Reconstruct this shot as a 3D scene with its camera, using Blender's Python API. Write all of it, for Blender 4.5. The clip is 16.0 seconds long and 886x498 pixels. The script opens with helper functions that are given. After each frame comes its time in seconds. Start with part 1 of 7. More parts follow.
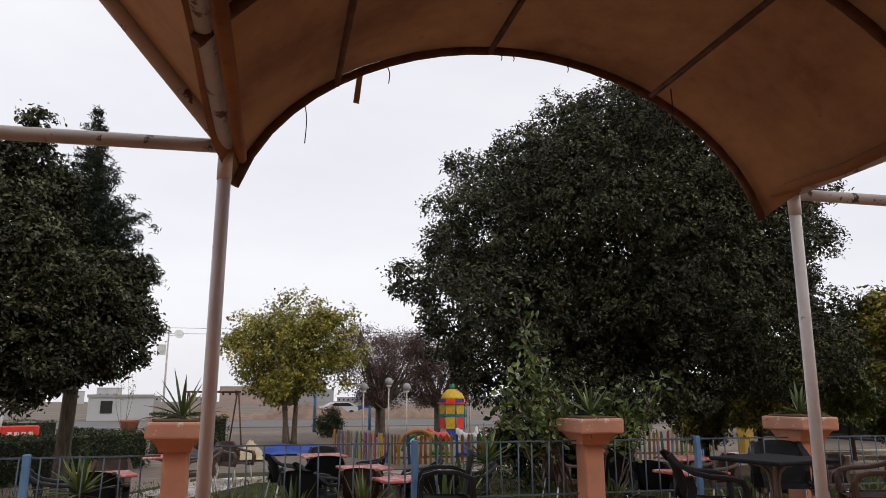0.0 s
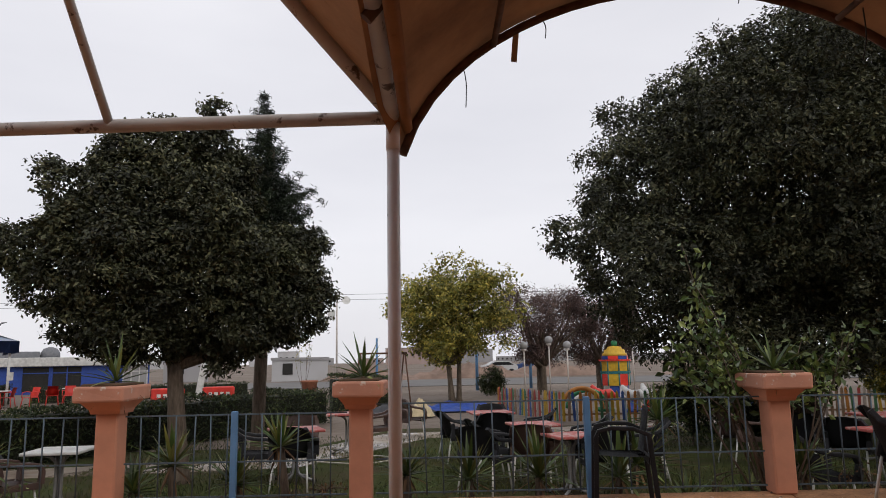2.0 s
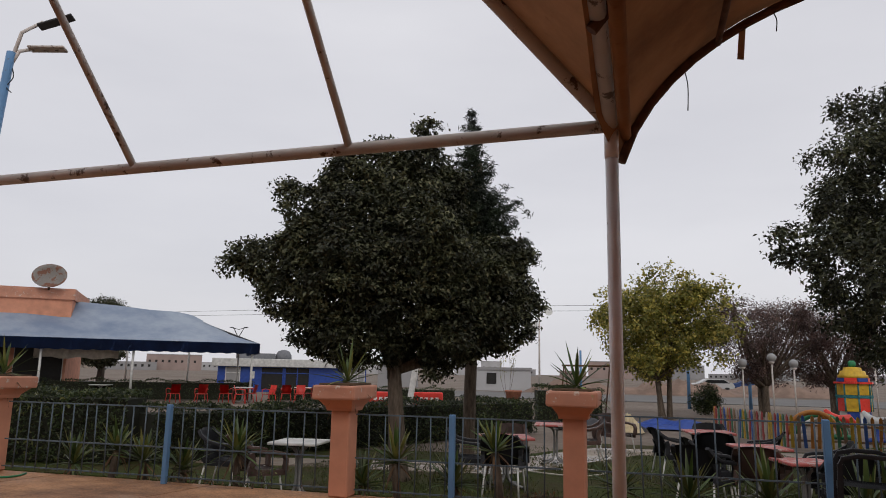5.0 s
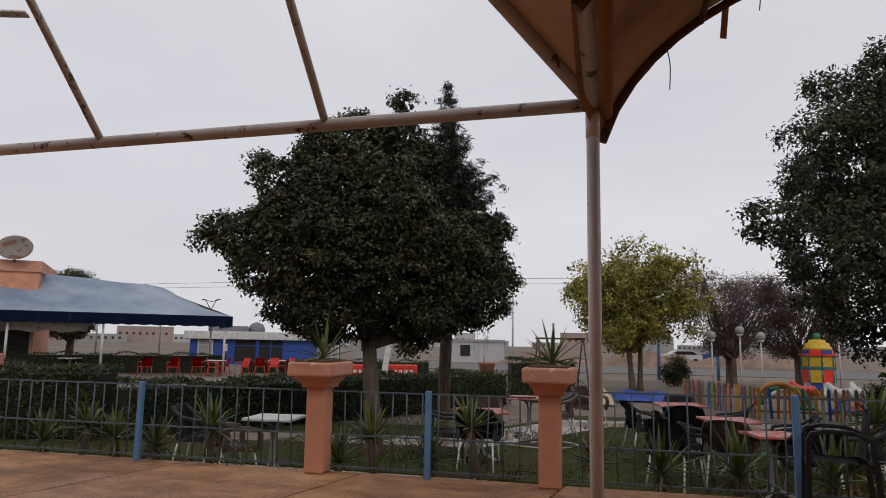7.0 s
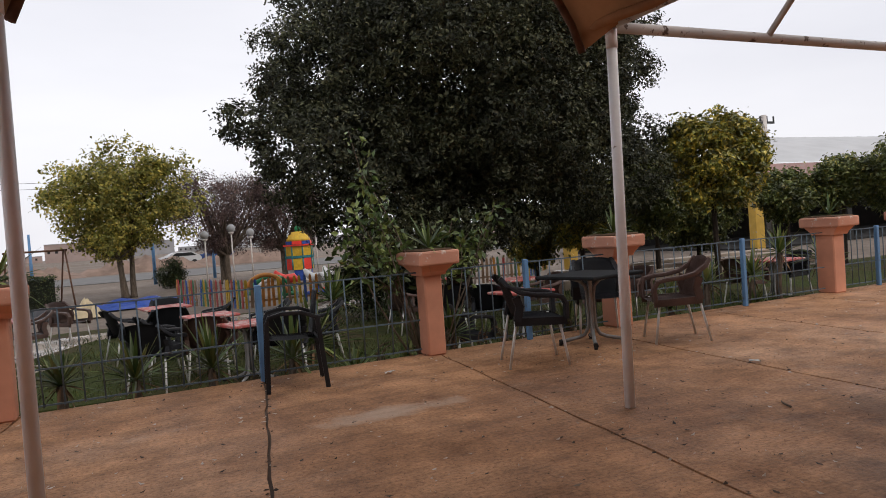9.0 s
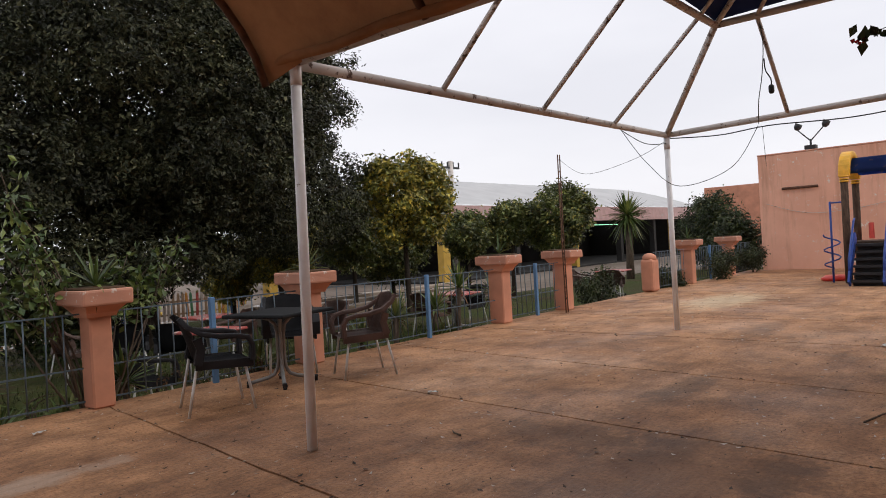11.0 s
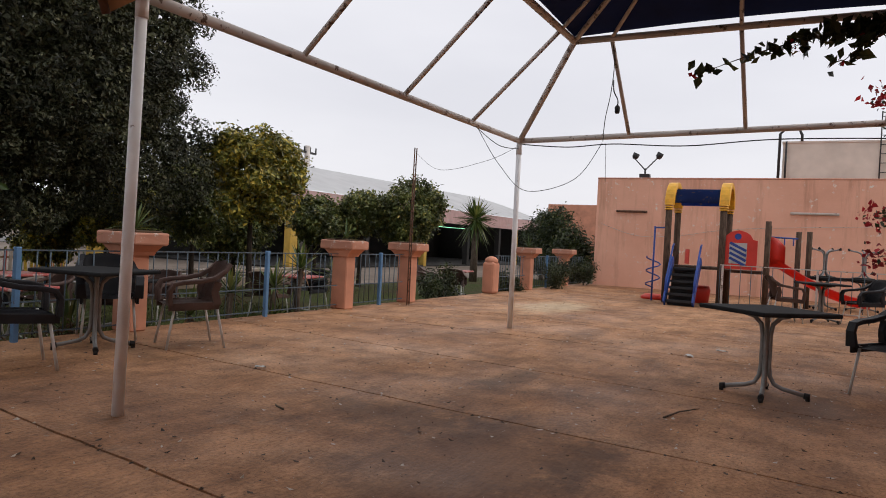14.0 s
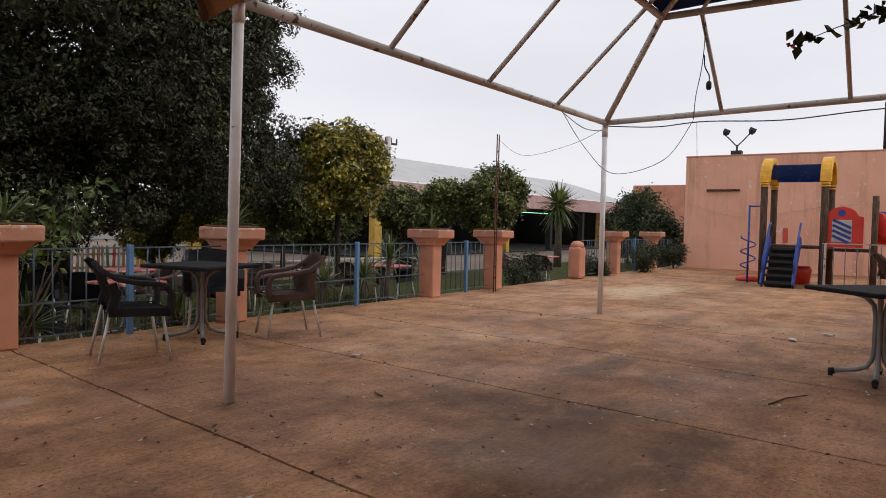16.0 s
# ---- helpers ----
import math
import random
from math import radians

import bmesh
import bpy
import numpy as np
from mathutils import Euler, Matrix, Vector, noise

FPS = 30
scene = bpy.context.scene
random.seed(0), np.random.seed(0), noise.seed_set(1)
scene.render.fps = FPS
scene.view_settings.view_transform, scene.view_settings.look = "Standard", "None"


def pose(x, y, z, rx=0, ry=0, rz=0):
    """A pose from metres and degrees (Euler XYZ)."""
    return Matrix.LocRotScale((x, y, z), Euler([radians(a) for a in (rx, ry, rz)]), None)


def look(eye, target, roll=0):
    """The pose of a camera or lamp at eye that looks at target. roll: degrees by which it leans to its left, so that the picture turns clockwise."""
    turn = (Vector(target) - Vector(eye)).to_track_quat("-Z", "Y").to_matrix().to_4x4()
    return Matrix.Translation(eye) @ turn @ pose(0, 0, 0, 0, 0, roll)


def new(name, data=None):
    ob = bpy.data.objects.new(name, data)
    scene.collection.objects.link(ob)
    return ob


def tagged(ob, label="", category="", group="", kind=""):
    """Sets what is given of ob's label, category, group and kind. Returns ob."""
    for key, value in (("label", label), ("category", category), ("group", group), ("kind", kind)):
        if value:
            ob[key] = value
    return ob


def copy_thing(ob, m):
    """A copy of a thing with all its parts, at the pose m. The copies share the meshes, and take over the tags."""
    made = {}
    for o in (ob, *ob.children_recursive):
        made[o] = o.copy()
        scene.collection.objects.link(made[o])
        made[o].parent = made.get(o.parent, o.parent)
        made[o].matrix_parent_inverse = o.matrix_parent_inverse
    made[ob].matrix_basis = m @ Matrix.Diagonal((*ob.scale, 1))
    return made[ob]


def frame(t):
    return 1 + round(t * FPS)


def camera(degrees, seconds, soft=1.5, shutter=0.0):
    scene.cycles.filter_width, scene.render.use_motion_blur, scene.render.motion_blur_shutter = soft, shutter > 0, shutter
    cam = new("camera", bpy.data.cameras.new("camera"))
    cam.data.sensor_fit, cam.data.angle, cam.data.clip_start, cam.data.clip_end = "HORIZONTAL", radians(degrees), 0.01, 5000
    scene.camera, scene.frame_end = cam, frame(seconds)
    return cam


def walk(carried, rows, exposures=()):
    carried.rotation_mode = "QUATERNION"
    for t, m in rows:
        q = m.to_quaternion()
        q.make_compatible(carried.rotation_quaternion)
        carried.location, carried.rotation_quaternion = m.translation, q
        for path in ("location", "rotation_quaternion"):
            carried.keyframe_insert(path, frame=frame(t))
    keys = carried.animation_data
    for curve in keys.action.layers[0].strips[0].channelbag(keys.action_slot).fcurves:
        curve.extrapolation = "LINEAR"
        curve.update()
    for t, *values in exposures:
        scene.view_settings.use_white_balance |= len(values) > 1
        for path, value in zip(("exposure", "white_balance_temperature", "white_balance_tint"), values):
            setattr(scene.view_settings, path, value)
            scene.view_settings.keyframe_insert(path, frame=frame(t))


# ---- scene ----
cam = camera(64.8, 16.0, 0.95)
PATH = [
    (0, (0.102, 0.222, 1.254), (0.552, 2.125, 1.676), -0.1),
    (0.5, (0.086, 0.244, 1.256), (0.464, 2.172, 1.629), -1.4),
    (1, (0.064, 0.237, 1.245), (0.313, 2.195, 1.568), -2.2),
    (1.5, (0.023, 0.233, 1.248), (0.127, 2.203, 1.574), -1.9),
    (2, (0.006, 0.218, 1.248), (0.031, 2.193, 1.562), -1.1),
    (2.5, (-0.022, 0.188, 1.241), (-0.098, 2.162, 1.555), -0.5),
    (3, (-0.042, 0.18, 1.238), (-0.216, 2.149, 1.546), -0.4),
    (3.5, (-0.051, 0.166, 1.231), (-0.29, 2.127, 1.544), -0.3),
    (4, (-0.056, 0.161, 1.223), (-0.345, 2.113, 1.549), -0.1),
    (4.5, (-0.074, 0.13, 1.22), (-0.543, 2.041, 1.575), 0.5),
    (4.7, (-0.079, 0.132, 1.22), (-0.602, 2.03, 1.574), 0.7),
    (6.8, (-0.125, 0.199, 1.303), (-0.679, 2.099, 1.591), 1.8),
    (7, (-0.124, 0.178, 1.273), (-0.592, 2.104, 1.542), 1.0),
    (7.5, (-0.062, 0.126, 1.195), (-0.026, 2.112, 1.433), -1.0),
    (8, (0.079, 0.161, 1.263), (0.52, 2.108, 1.372), -3.1),
    (8.5, (0.112, 0.202, 1.286), (0.821, 2.071, 1.34), -4.7),
    (9, (0.17, 0.207, 1.27), (1.032, 2.011, 1.218), -4.1),
    (9.5, (0.198, 0.213, 1.255), (1.245, 1.916, 1.203), -3.6),
    (10, (0.312, 0.273, 1.243), (1.555, 1.833, 1.096), -6.7),
    (10.2, (0.332, 0.269, 1.264), (1.672, 1.746, 1.119), -6.1),
    (12.3, (0.369, 0.159, 1.305), (1.952, 1.378, 1.386), -2.9),
    (12.5, (0.362, 0.159, 1.298), (1.949, 1.375, 1.375), -2.4),
    (13, (0.415, 0.176, 1.247), (2.089, 1.27, 1.219), -0.3),
    (13.5, (0.458, 0.189, 1.197), (2.234, 1.11, 1.174), 2.9),
    (14, (0.44, 0.237, 1.158), (2.203, 1.18, 1.133), 3.0),
    (14.5, (0.431, 0.271, 1.164), (2.113, 1.35, 1.08), 0.6),
    (15, (0.406, 0.283, 1.165), (2.041, 1.43, 1.078), 0.9),
    (15.5, (0.365, 0.279, 1.163), (1.994, 1.436, 1.068), 1.1),
    (16, (0.384, 0.283, 1.167), (2.026, 1.423, 1.095), 1.3),
]
EXPOSURES = [(0, 0.22), (2, 0.1), (3.5, 0.0), (4.7, -0.12), (7, -0.18), (7.6, 0.05), (8, 0.24), (9, 0.28), (10.2, 0.30), (12.3, 0.25), (14, 0.18), (16, 0.2)]
walk(cam, [(t, look(eye, target, roll)) for t, eye, target, roll in PATH], EXPOSURES)

# ---- light ----
world = bpy.data.worlds.new("overcast")
scene.world = world
world.use_nodes = True
wn, wl = world.node_tree.nodes, world.node_tree.links
wn.clear()
w_out = wn.new("ShaderNodeOutputWorld")
w_bg = wn.new("ShaderNodeBackground")
w_sky = wn.new("ShaderNodeTexSky")
w_sky.sky_type, w_sky.sun_disc = "NISHITA", False
w_sky.sun_elevation, w_sky.sun_rotation = radians(38), radians(150)
w_sky.dust_density, w_sky.air_density = 4.0, 1.0
w_cloud = wn.new("ShaderNodeMixRGB")
w_cloud.inputs[0].default_value = 0.9
w_scale = wn.new("ShaderNodeMixRGB")
w_scale.blend_type = "MULTIPLY"
w_scale.inputs[0].default_value = 1.0
w_scale.inputs[2].default_value = (0.12, 0.12, 0.12, 1)
# cloud deck: soft grey banks, a little warmer and brighter near the horizon
w_tc = wn.new("ShaderNodeTexCoord")
w_map = wn.new("ShaderNodeMapping")
w_map.inputs["Scale"].default_value = (1.0, 1.0, 3.5)
w_noise = wn.new("ShaderNodeTexNoise")
w_noise.inputs["Scale"].default_value = 1.3
w_noise.inputs["Detail"].default_value = 5
w_ramp = wn.new("ShaderNodeValToRGB")
w_ramp.color_ramp.elements[0].position, w_ramp.color_ramp.elements[0].color = 0.3, (0.725, 0.72, 0.77, 1)
w_ramp.color_ramp.elements[1].position, w_ramp.color_ramp.elements[1].color = 0.7, (0.875, 0.865, 0.905, 1)
wl.new(w_tc.outputs["Generated"], w_map.inputs["Vector"])
wl.new(w_map.outputs[0], w_noise.inputs["Vector"])
wl.new(w_noise.outputs["Fac"], w_ramp.inputs[0])
wl.new(w_sky.outputs[0], w_scale.inputs[1])
wl.new(w_scale.outputs[0], w_cloud.inputs[1])
wl.new(w_ramp.outputs[0], w_cloud.inputs[2])
wl.new(w_cloud.outputs[0], w_bg.inputs["Color"])
wl.new(w_bg.outputs[0], w_out.inputs["Surface"])
w_bg.inputs["Strength"].default_value = 1.0
sun = new("sun", bpy.data.lights.new("sun", "SUN"))
sun.data.energy, sun.data.angle, sun.data.color = 0.7, radians(25), (1.0, 0.95, 0.88)
sun.matrix_world = look((10, -20, 20), (0, 0, 0))

# ---- helpers of this scene ----
rng = np.random.default_rng(7)
GARDEN = -0.40          # the garden lies a step below the terrace
FENCE_Y, FRONT_Y = 6.80, 3.90
RAIL_Z, RING_Z, RING_IN = 2.57, 3.55, 1.05


def obj(name, bm, material, parent=None, label="", smooth=False):
    me = bpy.data.meshes.new(name)
    bm.normal_update()
    if smooth:
        for f in bm.faces:
            f.smooth = True
    bm.to_mesh(me)
    bm.free()
    for m in (material if isinstance(material, (list, tuple)) else [material]):
        me.materials.append(m)
    ob = new(name, me)
    if parent is not None:
        ob.parent = parent
    if label:
        ob["label"] = label
    return ob


def part(name, bm, material, parent, label="", smooth=False):
    return obj(name, bm, material, parent, label, smooth)


def share(name, mesh, parent, m):
    ob = new(name, mesh)
    ob.parent = parent
    ob.matrix_basis = m
    return ob


def thing(name, label, category, m=None, group="", kind=""):
    ob = new(name)
    ob.empty_display_size = 0.1
    if m is not None:
        ob.matrix_basis = m
    return tagged(ob, label, category, group, kind)


def box(bm, cx, cy, cz, sx, sy, sz, m=None, bevel=0.0, seg=1):
    """A box by centre and full size, optionally turned by m and with rounded edges."""
    base = Matrix.Translation((cx, cy, cz)) @ Matrix.Diagonal((sx, sy, sz, 1))
    r = bmesh.ops.create_cube(bm, size=1.0, matrix=(m @ base) if m is not None else base)
    if bevel > 0:
        vs = set(r["verts"])
        es = [e for e in bm.edges if e.verts[0] in vs and e.verts[1] in vs]
        bmesh.ops.bevel(bm, geom=es, offset=bevel, segments=seg, affect="EDGES", profile=0.5)
    return bm


def tube(bm, points, radii, seg=10, cap=True):
    """A round bar along a line of points, with a radius at each."""
    pts = [Vector(p) for p in points]
    if not isinstance(radii, (list, tuple)):
        radii = [radii] * len(pts)
    rings = []
    prev = None
    for i, p in enumerate(pts):
        a = pts[max(i - 1, 0)]
        b = pts[min(i + 1, len(pts) - 1)]
        d = (b - a).normalized()
        if prev is None:
            u = d.orthogonal().normalized()
        else:
            u = (prev - d * prev.dot(d)).normalized()
        prev = u
        v = d.cross(u)
        rings.append([bm.verts.new(p + (u * math.cos(2 * math.pi * k / seg) + v * math.sin(2 * math.pi * k / seg)) * radii[i]) for k in range(seg)])
    for r0, r1 in zip(rings, rings[1:]):
        for k in range(seg):
            f = bm.faces.new((r0[k], r0[(k + 1) % seg], r1[(k + 1) % seg], r1[k]))
            f.smooth = True
    if cap:
        bm.faces.new(list(reversed(rings[0])))
        bm.faces.new(rings[-1])
    return bm


def lathe(bm, profile, seg=20, m=None):
    """Turn a profile of (radius, height) pairs round the z axis."""
    rings = []
    for r, z in profile:
        ring = []
        for k in range(seg):
            a = 2 * math.pi * k / seg
            p = Vector((r * math.cos(a), r * math.sin(a), z))
            ring.append(bm.verts.new(m @ p if m is not None else p))
        rings.append(ring)
    for r0, r1 in zip(rings, rings[1:]):
        for k in range(seg):
            f = bm.faces.new((r0[k], r0[(k + 1) % seg], r1[(k + 1) % seg], r1[k]))
            f.smooth = True
    bm.faces.new(list(reversed(rings[0])))
    bm.faces.new(rings[-1])
    return bm


def sheet(bm, grid):
    """Faces over a grid of points (rows of equal length)."""
    vs = [[bm.verts.new(p) for p in row] for row in grid]
    for r0, r1 in zip(vs, vs[1:]):
        for a, b, c, d in zip(r0, r0[1:], r1[1:], r1):
            f = bm.faces.new((a, b, c, d))
            f.smooth = True
    return bm


def prism(bm, outline, z0, z1, m=None):
    """An upright slab over an outline of (x, y) points."""
    f = lambda p: (m @ Vector(p)) if m is not None else Vector(p)
    lo = [bm.verts.new(f((x, y, z0))) for x, y in outline]
    hi = [bm.verts.new(f((x, y, z1))) for x, y in outline]
    n = len(outline)
    for i in range(n):
        bm.faces.new((lo[i], lo[(i + 1) % n], hi[(i + 1) % n], hi[i]))
    bm.faces.new(list(reversed(lo)))
    bm.faces.new(hi)
    return bm


def raw(name, verts, faces, material, parent=None, label="", smooth=False):
    """A mesh object from arrays; all faces have the same number of corners."""
    me = bpy.data.meshes.new(name)
    verts = np.asarray(verts, np.float32)
    faces = np.asarray(faces, np.int32)
    n, k = faces.shape
    me.vertices.add(len(verts))
    me.vertices.foreach_set("co", verts.ravel())
    me.loops.add(n * k)
    me.loops.foreach_set("vertex_index", faces.ravel())
    me.polygons.add(n)
    me.polygons.foreach_set("loop_start", np.arange(0, n * k, k, dtype=np.int32))
    me.polygons.foreach_set("use_smooth", np.full(n, smooth))
    me.update(calc_edges=True)
    me.materials.append(material)
    ob = new(name, me)
    if parent is not None:
        ob.parent = parent
    if label:
        ob["label"] = label
    return ob


# ---- materials ----
class Mat:
    """A node material with short ways to add noise, ramps and bump."""

    def __init__(self, name, rough=0.7, metal=0.0, spec=0.5):
        self.m = bpy.data.materials.new(name)
        self.m.use_nodes = True
        self.t = self.m.node_tree
        self.n, self.l = self.t.nodes, self.t.links
        self.b = self.n["Principled BSDF"]
        self.b.inputs["Roughness"].default_value = rough
        self.b.inputs["Metallic"].default_value = metal
        self.b.inputs["Specular IOR Level"].default_value = spec
        self.co = self.n.new("ShaderNodeTexCoord").outputs["Object"]

    def noise(self, scale, detail=4, stretch=None, rough=0.55):
        t = self.n.new("ShaderNodeTexNoise")
        t.inputs["Scale"].default_value = scale
        t.inputs["Detail"].default_value = detail
        t.inputs["Roughness"].default_value = rough
        src = self.co
        if stretch:
            mp = self.n.new("ShaderNodeMapping")
            mp.inputs["Scale"].default_value = stretch
            self.l.new(src, mp.inputs[0])
            src = mp.outputs[0]
        self.l.new(src, t.inputs["Vector"])
        return t.outputs["Fac"]

    def ramp(self, fac, stops):
        r = self.n.new("ShaderNodeValToRGB")
        e = r.color_ramp.elements
        while len(e) < len(stops):
            e.new(0.5)
        for i, (p, c) in enumerate(stops):
            e[i].position, e[i].color = p, (*c, 1) if len(c) == 3 else c
        self.l.new(fac, r.inputs[0])
        return r.outputs[0]

    def mix(self, fac, a, b, mode="MIX"):
        x = self.n.new("ShaderNodeMixRGB")
        x.blend_type = mode
        for i, v in ((0, fac), (1, a), (2, b)):
            if isinstance(v, (int, float)):
                x.inputs[i].default_value = v
            elif isinstance(v, tuple):
                x.inputs[i].default_value = (*v, 1)
            else:
                self.l.new(v, x.inputs[i])
        return x.outputs[0]

    def math(self, op, a, b=0.0):
        x = self.n.new("ShaderNodeMath")
        x.operation = op
        for i, v in ((0, a), (1, b)):
            if isinstance(v, (int, float)):
                x.inputs[i].default_value = v
            else:
                self.l.new(v, x.inputs[i])
        return x.outputs[0]

    def island(self):
        return self.n.new("ShaderNodeNewGeometry").outputs["Random Per Island"]

    def random(self):
        return self.n.new("ShaderNodeObjectInfo").outputs["Random"]

    def color(self, v):
        if isinstance(v, tuple):
            self.b.inputs["Base Color"].default_value = (*v, 1)
        else:
            self.l.new(v, self.b.inputs["Base Color"])
        return self

    def rough(self, v):
        self.l.new(v, self.b.inputs["Roughness"])
        return self

    def bump(self, h, strength=0.3, dist=0.01):
        x = self.n.new("ShaderNodeBump")
        x.inputs["Strength"].default_value = strength
        x.inputs["Distance"].default_value = dist
        self.l.new(h, x.inputs["Height"])
        self.l.new(x.outputs[0], self.b.inputs["Normal"])
        return self


def plain(name, c, rough=0.6, metal=0.0, vary=0.25, scale=6.0, grain=60.0, bump=0.08, spec=0.5):
    """A painted or moulded surface with soft stains and fine grain."""
    m = Mat(name, rough, metal, spec)
    dark = tuple(x * (1 - vary) for x in c)
    light = tuple(min(1, x * (1 + vary * 0.6)) for x in c)
    col = m.ramp(m.noise(scale, 6), [(0.3, dark), (0.7, light)])
    m.color(col).bump(m.noise(grain, 3), bump, 0.004)
    return m.m


def concrete():
    m = Mat("terrace_concrete", 0.75, spec=0.35)
    big = m.ramp(m.noise(0.35, 6, rough=0.65), [(0.30, (0.215, 0.103, 0.052)), (0.5, (0.445, 0.233, 0.115)), (0.72, (0.57, 0.333, 0.188))])
    mid = m.ramp(m.noise(2.2, 8, rough=0.7), [(0.36, (0.56, 0.52, 0.49)), (0.60, (1.12, 1.11, 1.10))])
    c = m.mix(1.0, big, mid, "MULTIPLY")
    pale = m.ramp(m.noise(0.9, 9, (1, 1.6, 1), 0.72), [(0.58, (0, 0, 0)), (0.72, (1, 1, 1))])
    c = m.mix(m.math("MULTIPLY", pale, 0.38), c, (0.46, 0.35, 0.26))
    grit = m.ramp(m.noise(38, 5, rough=0.7), [(0.34, (0.60, 0.58, 0.56)), (0.5, (1.0, 1.0, 1.0)), (0.66, (1.22, 1.20, 1.17))])
    c = m.mix(1.0, c, grit, "MULTIPLY")
    # damp oily stains, a dark under-table patch and worn sandy patches, each in place
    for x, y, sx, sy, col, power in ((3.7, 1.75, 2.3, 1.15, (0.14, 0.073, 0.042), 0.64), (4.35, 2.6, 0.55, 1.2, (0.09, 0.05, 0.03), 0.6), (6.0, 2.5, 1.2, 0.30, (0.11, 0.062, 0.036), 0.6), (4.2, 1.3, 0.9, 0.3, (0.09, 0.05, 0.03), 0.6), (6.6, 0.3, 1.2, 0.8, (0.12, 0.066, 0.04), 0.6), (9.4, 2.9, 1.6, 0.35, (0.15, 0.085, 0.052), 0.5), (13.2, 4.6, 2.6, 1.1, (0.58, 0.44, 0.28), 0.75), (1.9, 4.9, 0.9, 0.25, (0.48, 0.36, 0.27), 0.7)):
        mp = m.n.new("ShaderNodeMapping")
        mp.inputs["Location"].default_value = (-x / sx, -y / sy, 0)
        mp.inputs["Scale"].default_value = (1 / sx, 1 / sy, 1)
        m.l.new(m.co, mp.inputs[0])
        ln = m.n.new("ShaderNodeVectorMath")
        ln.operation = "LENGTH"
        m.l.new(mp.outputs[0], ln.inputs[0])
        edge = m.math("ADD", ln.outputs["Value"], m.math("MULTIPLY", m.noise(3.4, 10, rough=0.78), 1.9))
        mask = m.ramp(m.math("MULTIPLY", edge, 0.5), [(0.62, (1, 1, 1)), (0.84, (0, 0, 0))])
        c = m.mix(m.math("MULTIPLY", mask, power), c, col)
    speck = m.ramp(m.noise(95, 2, rough=0.4), [(0.66, (1, 1, 1)), (0.72, (0.45, 0.40, 0.36))])
    c = m.mix(1.0, c, speck, "MULTIPLY")
    streak = m.ramp(m.noise(1.6, 9, (0.35, 2.6, 1), 0.75), [(0.36, (0.66, 0.62, 0.58)), (0.5, (1, 1, 1))])
    c = m.mix(0.7, c, m.mix(1.0, c, streak, "MULTIPLY"))
    m.color(c)
    m.rough(m.ramp(m.noise(0.8, 5), [(0.3, (0.5, 0.5, 0.5)), (0.65, (0.85, 0.85, 0.85))]))
    h = m.mix(0.5, m.noise(30, 6), m.noise(7, 5, (1, 7, 1)))
    wv = m.n.new("ShaderNodeTexWave")
    wv.inputs["Scale"].default_value, wv.inputs["Distortion"].default_value, wv.inputs["Detail"].default_value = 3.0, 9.0, 5
    mpw = m.n.new("ShaderNodeMapping")
    mpw.inputs["Rotation"].default_value = (0, 0, radians(62))
    m.l.new(m.co, mpw.inputs[0])
    m.l.new(mpw.outputs[0], wv.inputs["Vector"])
    where = m.ramp(m.noise(0.5, 4), [(0.45, (0, 0, 0)), (0.6, (1, 1, 1))])
    h = m.mix(m.math("MULTIPLY", where, 0.16), h, wv.outputs["Fac"])
    m.bump(h, 0.7, 0.02)
    return m.m


def peeled(name, paint, under, rust=0.5, scale=9.0, rough=0.55):
    """Paint that has flaked off in places down to rusty or raw material."""
    m = Mat(name, rough)
    stain = m.ramp(m.noise(2.5, 6), [(0.3, tuple(x * 0.72 for x in paint)), (0.7, paint)])
    flake = m.ramp(m.noise(scale, 8, rough=0.7), [(rust, (0, 0, 0)), (rust + 0.04, (1, 1, 1))])
    m.color(m.mix(flake, stain, under)).bump(m.noise(40, 5), 0.25, 0.004)
    return m.m


def canvas(name, c, dirt):
    m = Mat(name, 0.85, spec=0.2)
    stain = m.ramp(m.noise(1.1, 8, rough=0.68), [(0.30, dirt), (0.62, c)])
    spots = m.ramp(m.noise(9, 5), [(0.66, (1, 1, 1)), (0.76, (0.72, 0.66, 0.6))])
    m.color(m.mix(1.0, stain, spots, "MULTIPLY"))
    m.bump(m.noise(2.2, 4), 0.35, 0.05)
    tr = m.n.new("ShaderNodeBsdfTranslucent")
    m.l.new(stain, tr.inputs["Color"])
    add = m.n.new("ShaderNodeMixShader")
    add.inputs[0].default_value = 0.09
    out = m.n["Material Output"]
    m.l.new(m.b.outputs[0], add.inputs[1])
    m.l.new(tr.outputs[0], add.inputs[2])
    m.l.new(add.outputs[0], out.inputs["Surface"])
    return m.m


